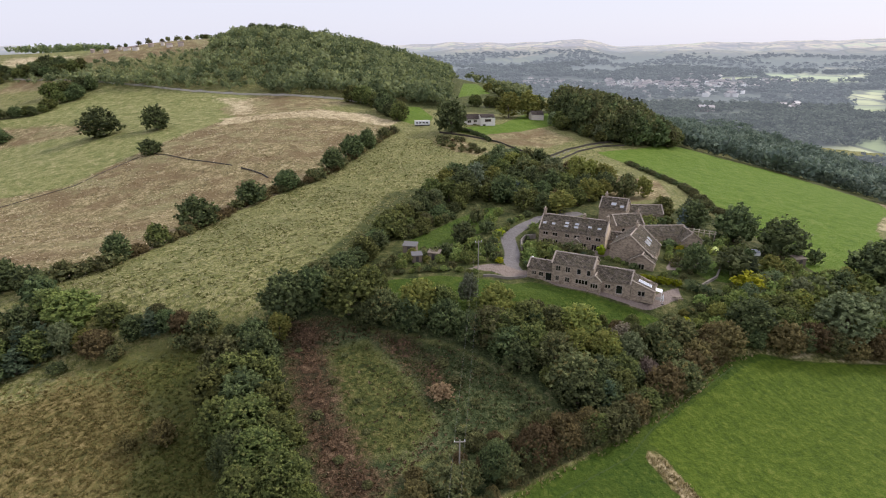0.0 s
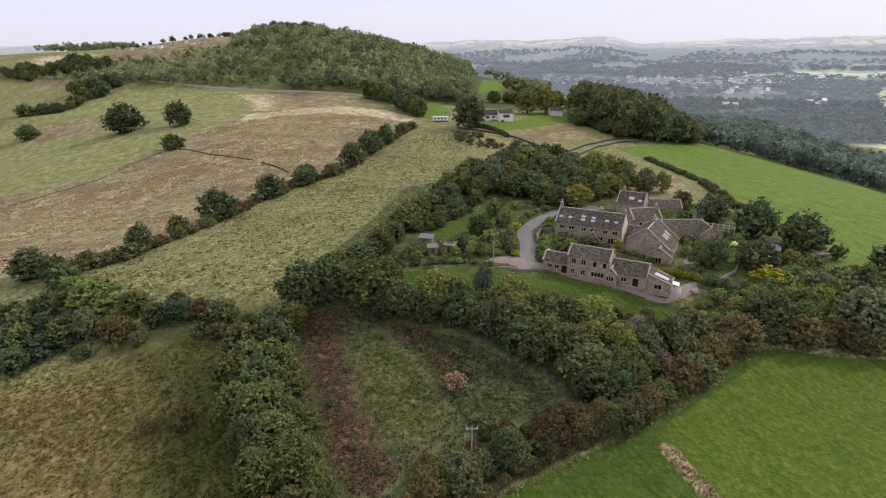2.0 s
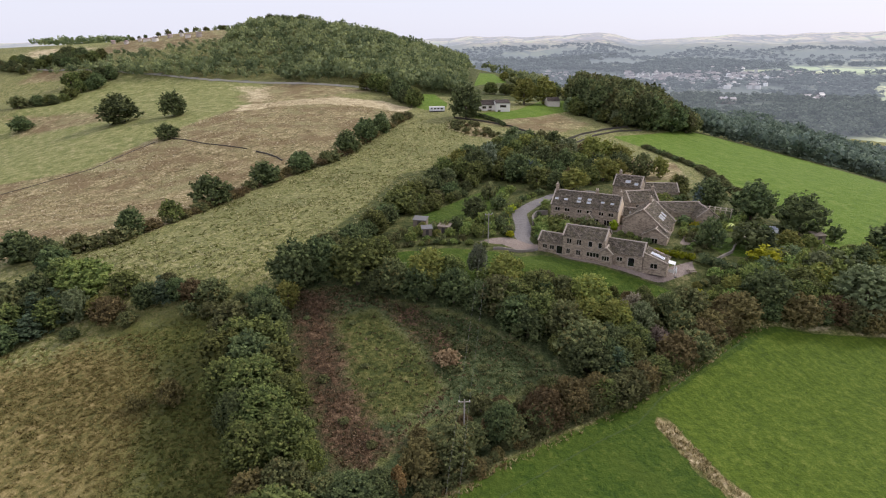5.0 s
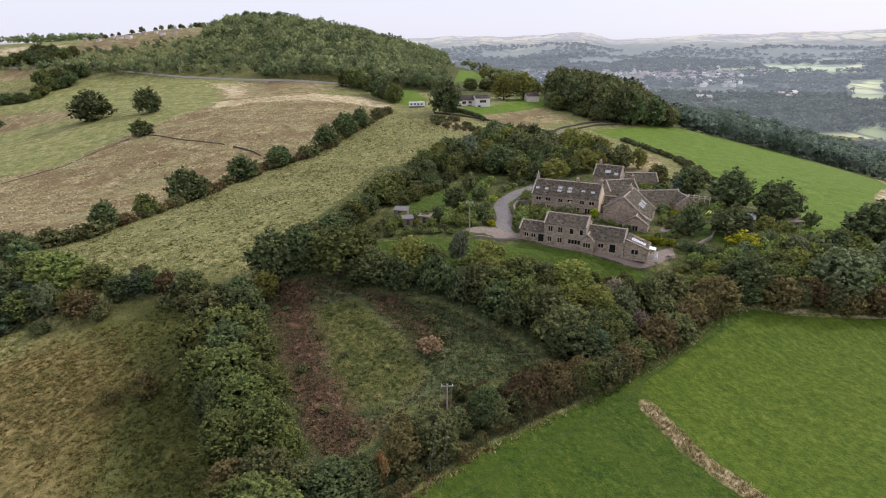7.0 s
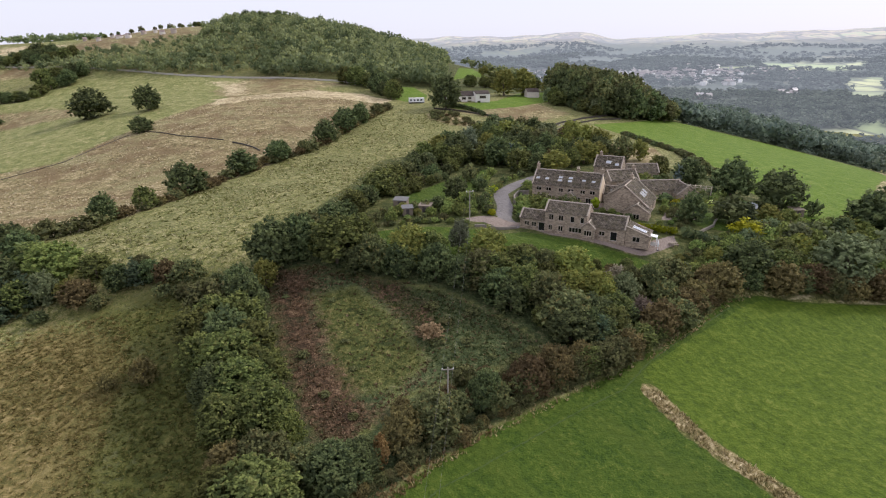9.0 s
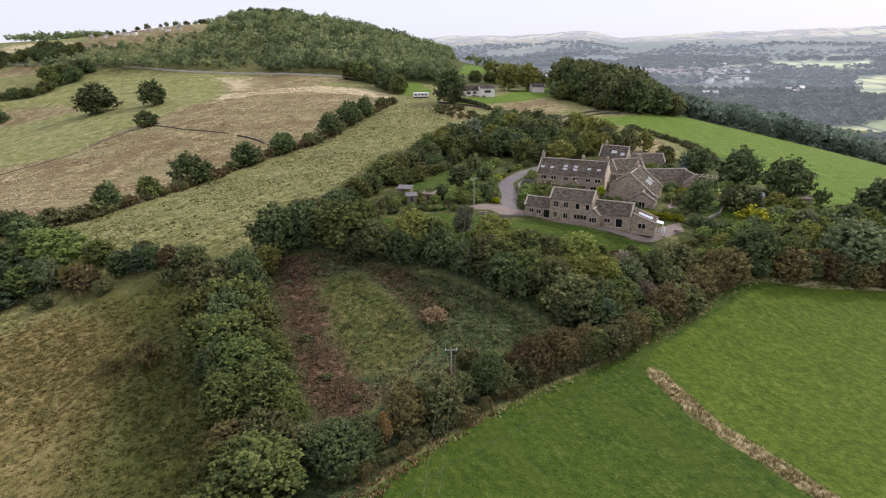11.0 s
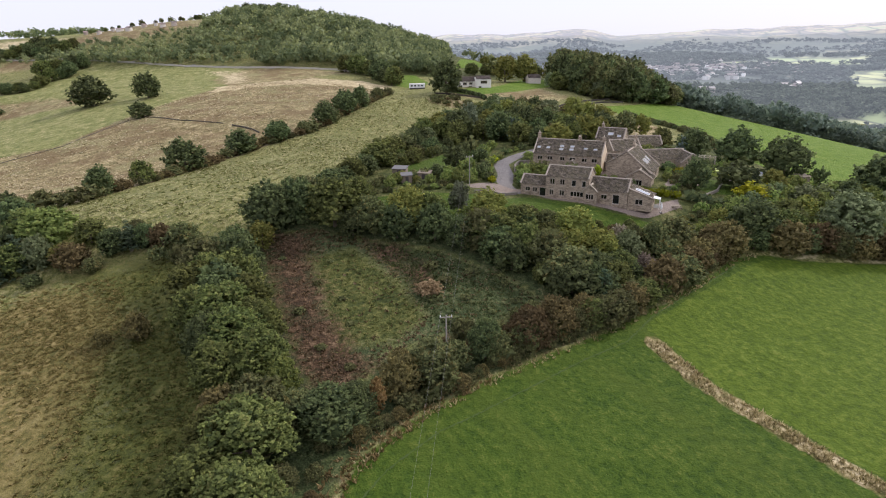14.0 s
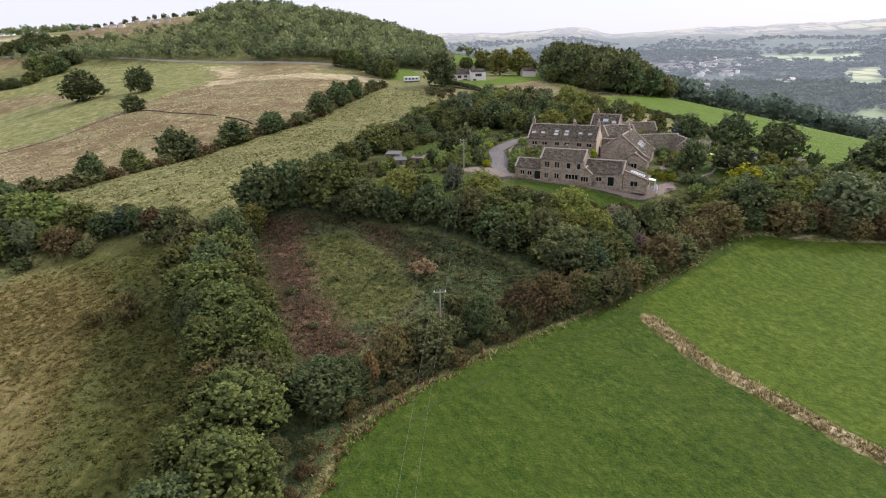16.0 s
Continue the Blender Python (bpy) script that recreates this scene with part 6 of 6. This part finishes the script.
box_hedge([(59.5, 131.0), (66, 126.5), (74, 120)], 2.4, 2.6, "long clipped dark green hedge down the garden", "oak")
box_hedge([(21.5, 143.0), (24.5, 142.5)], 1.9, 1.2, "clipped dark green hedge by the drive", "oak")
box_hedge([(25, 142.2), (33, 139.6)], 1.9, 1.3, "clipped yellow-green hedge by the yard", "hedge")
box_hedge([(49.6, 150.6), (50.2, 150.2)], 3.6, 1.5, "tall clipped green conifer by the long house", "hedge")
box_hedge([(4, 358), (14.8, 345.6), (23.6, 331), (26, 322)], 2.2, 2.2, "clipped dark green hedge below the bungalow lawn", "oak")
box_hedge([(64, 171), (73, 171.5)], 2.6, 1.6, "tall clipped dark green hedge behind the yard", "fir")
box_hedge([(43.0, 149.6), (43.8, 149.2)], 2.6, 1.7, "clipped yellow-green topiary bush in the yard", "hedge")
box_hedge([(37.6, 146.0), (38.0, 145.8)], 1.9, 1.3, "clipped dark green topiary bush in the yard", "fir")
# ---------------------------------------------------------------- garden things
def shed(x, y, turn, w, d, h, label, roof=None):
    s_ = thing("garden_shed", pose(x, y, level(x, y), 0, 0, turn), label, "shed", "garden sheds")
    part("wall", boxes((0, w, 0, 0.08, -0.3, h), (0, w, d - 0.08, d, -0.3, h + 0.35), (0, 0.08, 0.08, d - 0.08, -0.3, h), (w - 0.08, w, 0.08, d - 0.08, -0.3, h)), WOOD, s_)
    part("roof", prism([(-0.2, h + 0.02), (d + 0.2, h + 0.42), (d + 0.2, h + 0.52), (-0.2, h + 0.12)], -0.2, w + 0.2), roof or FRAME, s_, at=Matrix(((0, 1, 0, 0), (1, 0, 0, 0), (0, 0, 1, 0), (0, 0, 0, 1))))
    part("door", boxes((w * 0.35, w * 0.65, -0.04, -0.003, 0.0, h - 0.2), bevel=0.01), DARK_FRAME, s_)


FELT = plain("grey_felt_roof", (0.13, 0.125, 0.12), 0.85)
shed(-11, 149, -12, 3.6, 2.6, 2.0, "weathered garden shed with a pale felt roof", FELT)
shed(-8, 141.5, 10, 2.6, 2.0, 1.9, "small dark garden shed among shrubs", FELT)
shed(-4, 143.5, -18, 3.0, 2.2, 2.0, "brown timber garden shed", WOOD)
shed(98, 150, 10, 3.2, 2.4, 2.0, "dark timber garden shed by the field hedge", WOOD)


def pergola(x, y, turn, n, gap, label):
    p = thing("pergola", pose(x, y, level(x, y), 0, 0, turn), label, "pergola")
    for k in range(n):
        for y0 in (0.0, 2.6):
            part("post", boxes((k * gap - 0.06, k * gap + 0.06, y0 - 0.06, y0 + 0.06, -0.3, 2.2)), PALE_WOOD, p)
        part("crossbeam", boxes((k * gap - 0.05, k * gap + 0.05, -0.4, 3.0, 2.36, 2.5)), PALE_WOOD, p)
    for y0 in (0.0, 2.6):
        part("beam", boxes((-0.4, (n - 1) * gap + 0.4, y0 - 0.06, y0 + 0.06, 2.2, 2.36)), PALE_WOOD, p)


PALE_WOOD = plain("bleached_timber", (0.46, 0.40, 0.31), 0.8, spread=0.25)
pergola(74.5, 167.5, -28, 6, 1.5, "bleached timber pergola along the garden path")


def cold_frame(x, y, turn):
    c = thing("cold_frame", pose(x, y, level(x, y), 0, 0, turn), "white framed glass cold frame in the garden", "cold frame")
    part("box", boxes((0, 3.4, 0, 0.1, -0.2, 0.7), (0, 3.4, 1.7, 1.8, -0.2, 1.1), (0, 0.1, 0.1, 1.7, -0.2, 0.7), (3.3, 3.4, 0.1, 1.7, -0.2, 0.7)), WHITE, c)
    for k in range(3):
        part("pane", boxes((0.1 + k * 1.1, 1.15 + k * 1.1, 0, 1.85, 0, 0.04)), SKYGLASS, c, at=Matrix.Translation((0, 0, 0.74)) @ Matrix.Rotation(math.atan2(0.4, 1.8), 4, "X"))


cold_frame(88, 157, -20)
cover = thing("tarpaulin_cover", pose(77.5, 155.5, level(77.5, 155.5), 0, 0, -30), "bright yellow-green tarpaulin over a frame", "cover")
part("cloth", prism([(-1.2, 0.0), (1.2, 0.0), (1.0, 1.2), (0.0, 1.7), (-1.0, 1.2)], -1.6, 1.6), plain("lime_tarpaulin", (0.32, 0.38, 0.07), 0.55, spread=0.15), cover)
part("frame", boxes((-1.26, -1.18, -1.66, 1.66, -0.2, 0.2), (1.18, 1.26, -1.66, 1.66, -0.2, 0.2)), DARK_FRAME, cover)


def lamp_post(x, y, h):
    l = thing("garden_lamp", pose(x, y, level(x, y)), "white globe garden lamp on a slim post", "lamp")
    part("post", tube(bmesh.new(), [(0, 0, -0.3), (0, 0, h)], [0.05, 0.04], 6), DARK_FRAME, l)
    bm = bmesh.new()
    bmesh.ops.create_icosphere(bm, subdivisions=2, radius=0.28, matrix=Matrix.Translation((0, 0, h + 0.2)))
    part("globe", bm, WHITE, l, smooth_faces=True)


lamp_post(23.8, 143.6, 2.6)


def parasol(x, y):
    p = thing("parasol", pose(x, y, level(x, y)), "closed white parasol on the terrace", "parasol")
    part("pole", tube(bmesh.new(), [(0, 0, -0.1), (0, 0, 2.6)], [0.03, 0.03], 6), WHITE, p)
    part("cloth", tube(bmesh.new(), [(0, 0, 0.9), (0, 0, 1.4), (0, 0, 2.5)], [0.22, 0.28, 0.05], 9), WHITE, p)
    part("foot", boxes((-0.3, 0.3, -0.3, 0.3, -0.1, 0.08), bevel=0.02), DARK_FRAME, p)


def garden_table(x, y, turn):
    g = thing("garden_table", pose(x, y, level(x, y), 0, 0, turn), "brown timber garden table with benches", "table")
    part("tabletop", boxes((-0.9, 0.9, -0.4, 0.4, 0.72, 0.77)), WOOD, g)
    for dx in (-0.8, 0.8):
        for dy in (-0.3, 0.3):
            part("leg", boxes((dx - 0.04, dx + 0.04, dy - 0.04, dy + 0.04, -0.1, 0.72)), WOOD, g)
    for dy in (-0.75, 0.75):
        part("bench", boxes((-0.85, 0.85, dy - 0.15, dy + 0.15, 0.42, 0.46), (-0.75, -0.67, dy - 0.12, dy + 0.12, -0.1, 0.42), (0.67, 0.75, dy - 0.12, dy + 0.12, -0.1, 0.42)), WOOD, g)


parasol(51.6, 124.0)
garden_table(56.0, 126.0, 20)
garden_table(62.5, 143.5, -30)


def car(x, y, turn, paint, label):
    c = thing("car", pose(x, y, level(x, y), 0, 0, turn), label, "car", "cars in the yard")
    bm = prism([(-2.1, 0.32), (2.1, 0.32), (2.15, 0.62), (1.95, 0.86), (0.95, 0.92), (0.45, 1.38), (-1.25, 1.42), (-1.9, 0.98), (-2.15, 0.9)], -0.86, 0.86)
    bmesh.ops.bevel(bm, geom=bm.edges[:], offset=0.07, segments=2, affect="EDGES")
    part("body", bm, paint, c)
    for y0 in (-0.875, 0.855):
        part("side_window", prism([(0.75, 0.95), (0.38, 1.30), (-1.15, 1.33), (-1.6, 0.98)], y0, y0 + 0.02), GLASS, c)
    part("windscreen", boxes((-0.36, 0.36, -0.68, 0.68, 0, 0.02)), GLASS, c, at=Matrix.Translation((0.735, 0, 1.155)) @ Matrix.Rotation(radians(42.5), 4, "Y"))
    for dx in (-1.35, 1.35):
        for dy in (-0.82, 0.82):
            wheel = part("wheel", tube(bmesh.new(), [(dx, dy - 0.1, 0.32), (dx, dy + 0.1, 0.32)], [0.32, 0.32], 14), DARK_FRAME, c)
            part("rim", tube(bmesh.new(), [(dx, dy - 0.105, 0.32), (dx, dy + 0.105, 0.32)], [0.19, 0.19], 10), FRAME, wheel)


car(44.0, 137.2, -26, plain("dark_blue_paint", (0.020, 0.026, 0.045), 0.25, spread=0.1, bump=0), "dark blue car parked behind the cottages")
car(47.5, 135.2, -20, plain("black_paint", (0.012, 0.012, 0.014), 0.25, spread=0.1, bump=0), "black car parked behind the cottages")
row_of([(-20, 133), (-14, 134.5), (-6, 136), (2, 136.6), (9, 135.4)], 1.6, "shrub dark bramble shrub", (0.7, 1.5), "low shrubs above the lawn", 0.4, 136, 1.3)
field_wall("stone_wall", [(63, 131), (70, 137), (76, 147), (84, 152)], 0.6, "low terrace wall in the east garden", step=2.0, mat=MID_STONE)

for model in [m for group in KINDS.values() for part_ in group[2:] for m in part_ if m.name not in PLACED]:
    for ob in (*model.children_recursive, model):
        bpy.data.objects.remove(ob)


# ---------------------------------------------------------------- rough grass, bracken
def wheel_track(line, wide, mat, label):
    """A worn rut pressed into the grass along a line, of uneven width."""
    rng = np.random.default_rng(91)
    V = []
    for (ax, ay), (bx, by) in zip(line, line[1:]):
        n = max(2, round(math.hypot(bx - ax, by - ay) / 0.35))
        d = Vector((bx - ax, by - ay)).normalized()
        for k in range(n):
            f, w = k / n, wide * rng.uniform(0.25, 1.0) / 2
            x, y = ax + (bx - ax) * f + rng.normal(scale=0.05), ay + (by - ay) * f + rng.normal(scale=0.05)
            V += [(x - d.y * w, y + d.x * w), (x + d.y * w, y - d.x * w)]
    V = np.array(V)
    i = np.arange(len(V) // 2 - 1) * 2
    return tagged(new("wheel_track", quad_mesh("wheel_track", np.c_[V, ground_z(V[:, 0], V[:, 1]) + 0.07], np.c_[i + 1, i + 3, i + 2, i], mat)), label, "track", kind="structure")


RUT = [(-9.2, 44), (-8.3, 48.6), (-4.8, 54.3), (-2.5, 56.7), (1.7, 60.9), (6, 63.6), (12, 67.9), (23.8, 76.4), (32.1, 81.5), (38.1, 88.2), (45.1, 94), (60.9, 106)]
wheel_track(RUT, 0.30, plain("worn_grass", (0.046, 0.074, 0.013), 0.95, spread=0.3, scale=2.0), "dark wheel rut in the mown field")


def blades(name, spots, per, size, tall, mat, label, category, seed):
    """Tufts of blades at spots, as one mesh: each blade a leaning sliver."""
    rng = np.random.default_rng(seed)
    n = len(spots) * per
    at = np.repeat(np.c_[spots, ground_z(spots[:, 0], spots[:, 1])], per, 0)
    grow = np.repeat(rng.uniform(0.5, 1.3, len(spots)), per)[:, None]
    a = rng.uniform(0, math.tau, n)
    side = np.c_[np.cos(a), np.sin(a), np.zeros(n)] * size * grow * rng.uniform(0.5, 1.0, (n, 1))
    b = rng.uniform(0, math.tau, n)
    lean = np.c_[np.cos(b), np.sin(b), np.zeros(n)] * size * grow * rng.uniform(0.8, 2.6, (n, 1))
    foot = at + np.c_[rng.normal(scale=size * 0.6, size=(n, 2)), np.full(n, -0.05)]
    tip = foot + lean + np.c_[np.zeros((n, 2)), tall * grow[:, 0] * rng.uniform(0.5, 1.1, n)]
    v = np.stack([foot - side, foot + side, tip], 1).reshape(-1, 3)
    return tagged(new(name, quad_mesh(name, v, np.arange(n * 3).reshape(-1, 3), mat)), label, category, kind="stuff")


def spots_in(poly, count, seed, clump=0.05):
    """Spots over a polygon, thinned in patches."""
    rng = np.random.default_rng(seed)
    xs, ys = [p[0] for p in poly], [p[1] for p in poly]
    p = np.c_[rng.uniform(min(xs), max(xs), count), rng.uniform(min(ys), max(ys), count)]
    patch = np.sin(p[:, 0] * clump * 2.1 + np.sin(p[:, 1] * clump * 1.7) * 2) + np.sin(p[:, 1] * clump * 2.6 + p[:, 0] * clump)
    keep = (inside(poly, p[:, 0], p[:, 1]) > 0.5) & (rng.uniform(-2.6, 1.6, count) < patch)
    return p[keep]


def tuft_material(name, low, mid_, high):
    m, t, sh = material(name)
    c = ramp(t, node(t, "NewGeometry").outputs["Random Per Island"], (0.1, low), (0.55, mid_), (0.95, high))
    t.links.new(c, sh.inputs["Base Color"])
    sh.inputs["Roughness"].default_value, sh.inputs["Specular IOR Level"].default_value = 0.85, 0.1
    thin = node(t, "BsdfTranslucent", ("Color", c))
    both = node(t, "MixShader", (0, 0.5), (1, sh.outputs[0]), (2, thin.outputs[0]))
    t.links.new(both.outputs[0], t.nodes["Material Output"].inputs["Surface"])
    return m


MEADOW_TUFT = tuft_material("meadow_grass", (0.095, 0.108, 0.030), (0.235, 0.232, 0.085), (0.52, 0.47, 0.27))
MOOR_TUFT = tuft_material("moor_grass", (0.20, 0.15, 0.08), (0.42, 0.34, 0.20), (0.66, 0.57, 0.40))
BRACKEN = tuft_material("bracken_fronds", (0.050, 0.045, 0.020), (0.125, 0.076, 0.040), (0.34, 0.25, 0.16))
MEADOW = [(-110, 135), (-60, 118), (-40, 122), (-22, 145), (-14, 175), (-4, 205), (2, 260), (8, 320), (-20, 350), (-36, 312), (-48, 268), (-66, 240), (-84, 200), (-86, 172), (-95, 150)]
blades("meadow_tussocks", spots_in(MEADOW, 15000, 71), 7, 0.36, 0.42, MEADOW_TUFT, "pale tussocks of rough meadow grass", "grass", 72)
blades("field_tussocks", spots_in([(-110, 100), (-80, 106), (-64, 108), (-55, 92), (-50, 74), (-42, 46), (-38, 30), (-100, 30)], 18000, 73), 7, 0.24, 0.32, tuft_material("field_grass_blades", (0.115, 0.100, 0.033), (0.190, 0.156, 0.055), (0.30, 0.235, 0.10)), "tussocks of dry grass in the rough western field", "grass", 74)
blades("moor_tussocks", spots_in([(-300, 150), (-120, 143), (-97, 153), (-90, 173), (-85, 217), (-69, 242), (-52, 266), (-41, 308), (-30, 351), (-90, 420), (-140, 393), (-163, 329), (-180, 271), (-300, 235)], 30000, 75), 3, 0.42, 0.42, MOOR_TUFT, "bleached tussocks of moor grass", "grass", 76)
blades("sward_tussocks", spots_in([(-72, 107), (-50, 114), (-40, 98), (-33, 74), (-27, 46), (-28, 30), (-44, 30), (-50, 70), (-56, 92)], 14000, 173), 7, 0.22, 0.24, tuft_material("sward_blades", (0.048, 0.057, 0.013), (0.094, 0.100, 0.024), (0.19, 0.165, 0.058)), "green and tan tussocks in the rough western field", "grass", 174)
PLOT_GRASS = [(-27, 111), (-12, 112), (-4, 99), (-1, 88), (-6, 80), (-14, 77), (-19, 92)]
fronds = spots_in(BRACKEN_PLOT, 12000, 77)
fronds = fronds[((inside(PLOT_GRASS, fronds[:, 0], fronds[:, 1]) < 0.5) & (fronds[:, 0] < 4 - (fronds[:, 1] - 78) * 0.5)) | (np.arange(len(fronds)) % 6 == 0)]
blades("rank_grass", spots_in([(-14, 113), (2, 109), (15, 99), (20, 93), (12, 87), (2, 83), (-1, 88), (-4, 99)], 6000, 179), 4, 0.2, 0.34, tuft_material("rank_grass_blades", (0.034, 0.050, 0.016), (0.080, 0.105, 0.036), (0.17, 0.165, 0.075)), "dark green rank grass and nettles", "grass", 180)
blades("plot_grass", spots_in(PLOT_GRASS, 5000, 177), 3, 0.2, 0.26, tuft_material("plot_grass_blades", (0.045, 0.060, 0.015), (0.11, 0.122, 0.032), (0.27, 0.24, 0.10)), "yellowing grass in the bracken plot", "grass", 178)
verge = spots_in([(-13.5, 44), (-9.5, 46), (-8.6, 52), (-4.5, 58.5), (1, 64.5), (9, 71), (8, 72.5), (-1, 66.5), (-7, 61), (-12, 55)], 2600, 181)
blades("verge_grass", verge, 6, 0.2, 0.5, tuft_material("verge_blades", (0.10, 0.075, 0.030), (0.22, 0.155, 0.070), (0.42, 0.31, 0.16)), "rank tan grass and dead bracken on the field verge", "grass", 182)
blades("bracken", fronds, 6, 0.18, 0.38, BRACKEN, "brown and green bracken in the rough plot", "bracken", 78)
blades("strip_grass", np.concatenate([spots_in([(x - 1.5, y) for x, y in DRY_STRIP] + [(x + 1.5, y) for x, y in DRY_STRIP[::-1]], 20000, 79, 0.01), spots_in([(x + 1, y - 1.9) for x, y in FIELD_EDGE] + [(x, y) for x, y in FIELD_EDGE[::-1]], 14000, 80)]), 4, 0.17, 0.62, tuft_material("uncut_grass", (0.15, 0.122, 0.052), (0.36, 0.295, 0.145), (0.56, 0.47, 0.27)), "uncut strip of dry grass across the field", "grass", 81)
blades("field_grass", spots_in([(-14, 54), (-5, 60), (10, 71), (32, 83), (47, 94), (64, 107), (100, 108), (70, 48), (-14, 48)], 34000, 82, 0.09), 2, 0.10, 0.12, tuft_material("mown_grass", (0.045, 0.080, 0.010), (0.080, 0.125, 0.016), (0.14, 0.165, 0.035)), "short green grass of the mown field", "grass", 83)
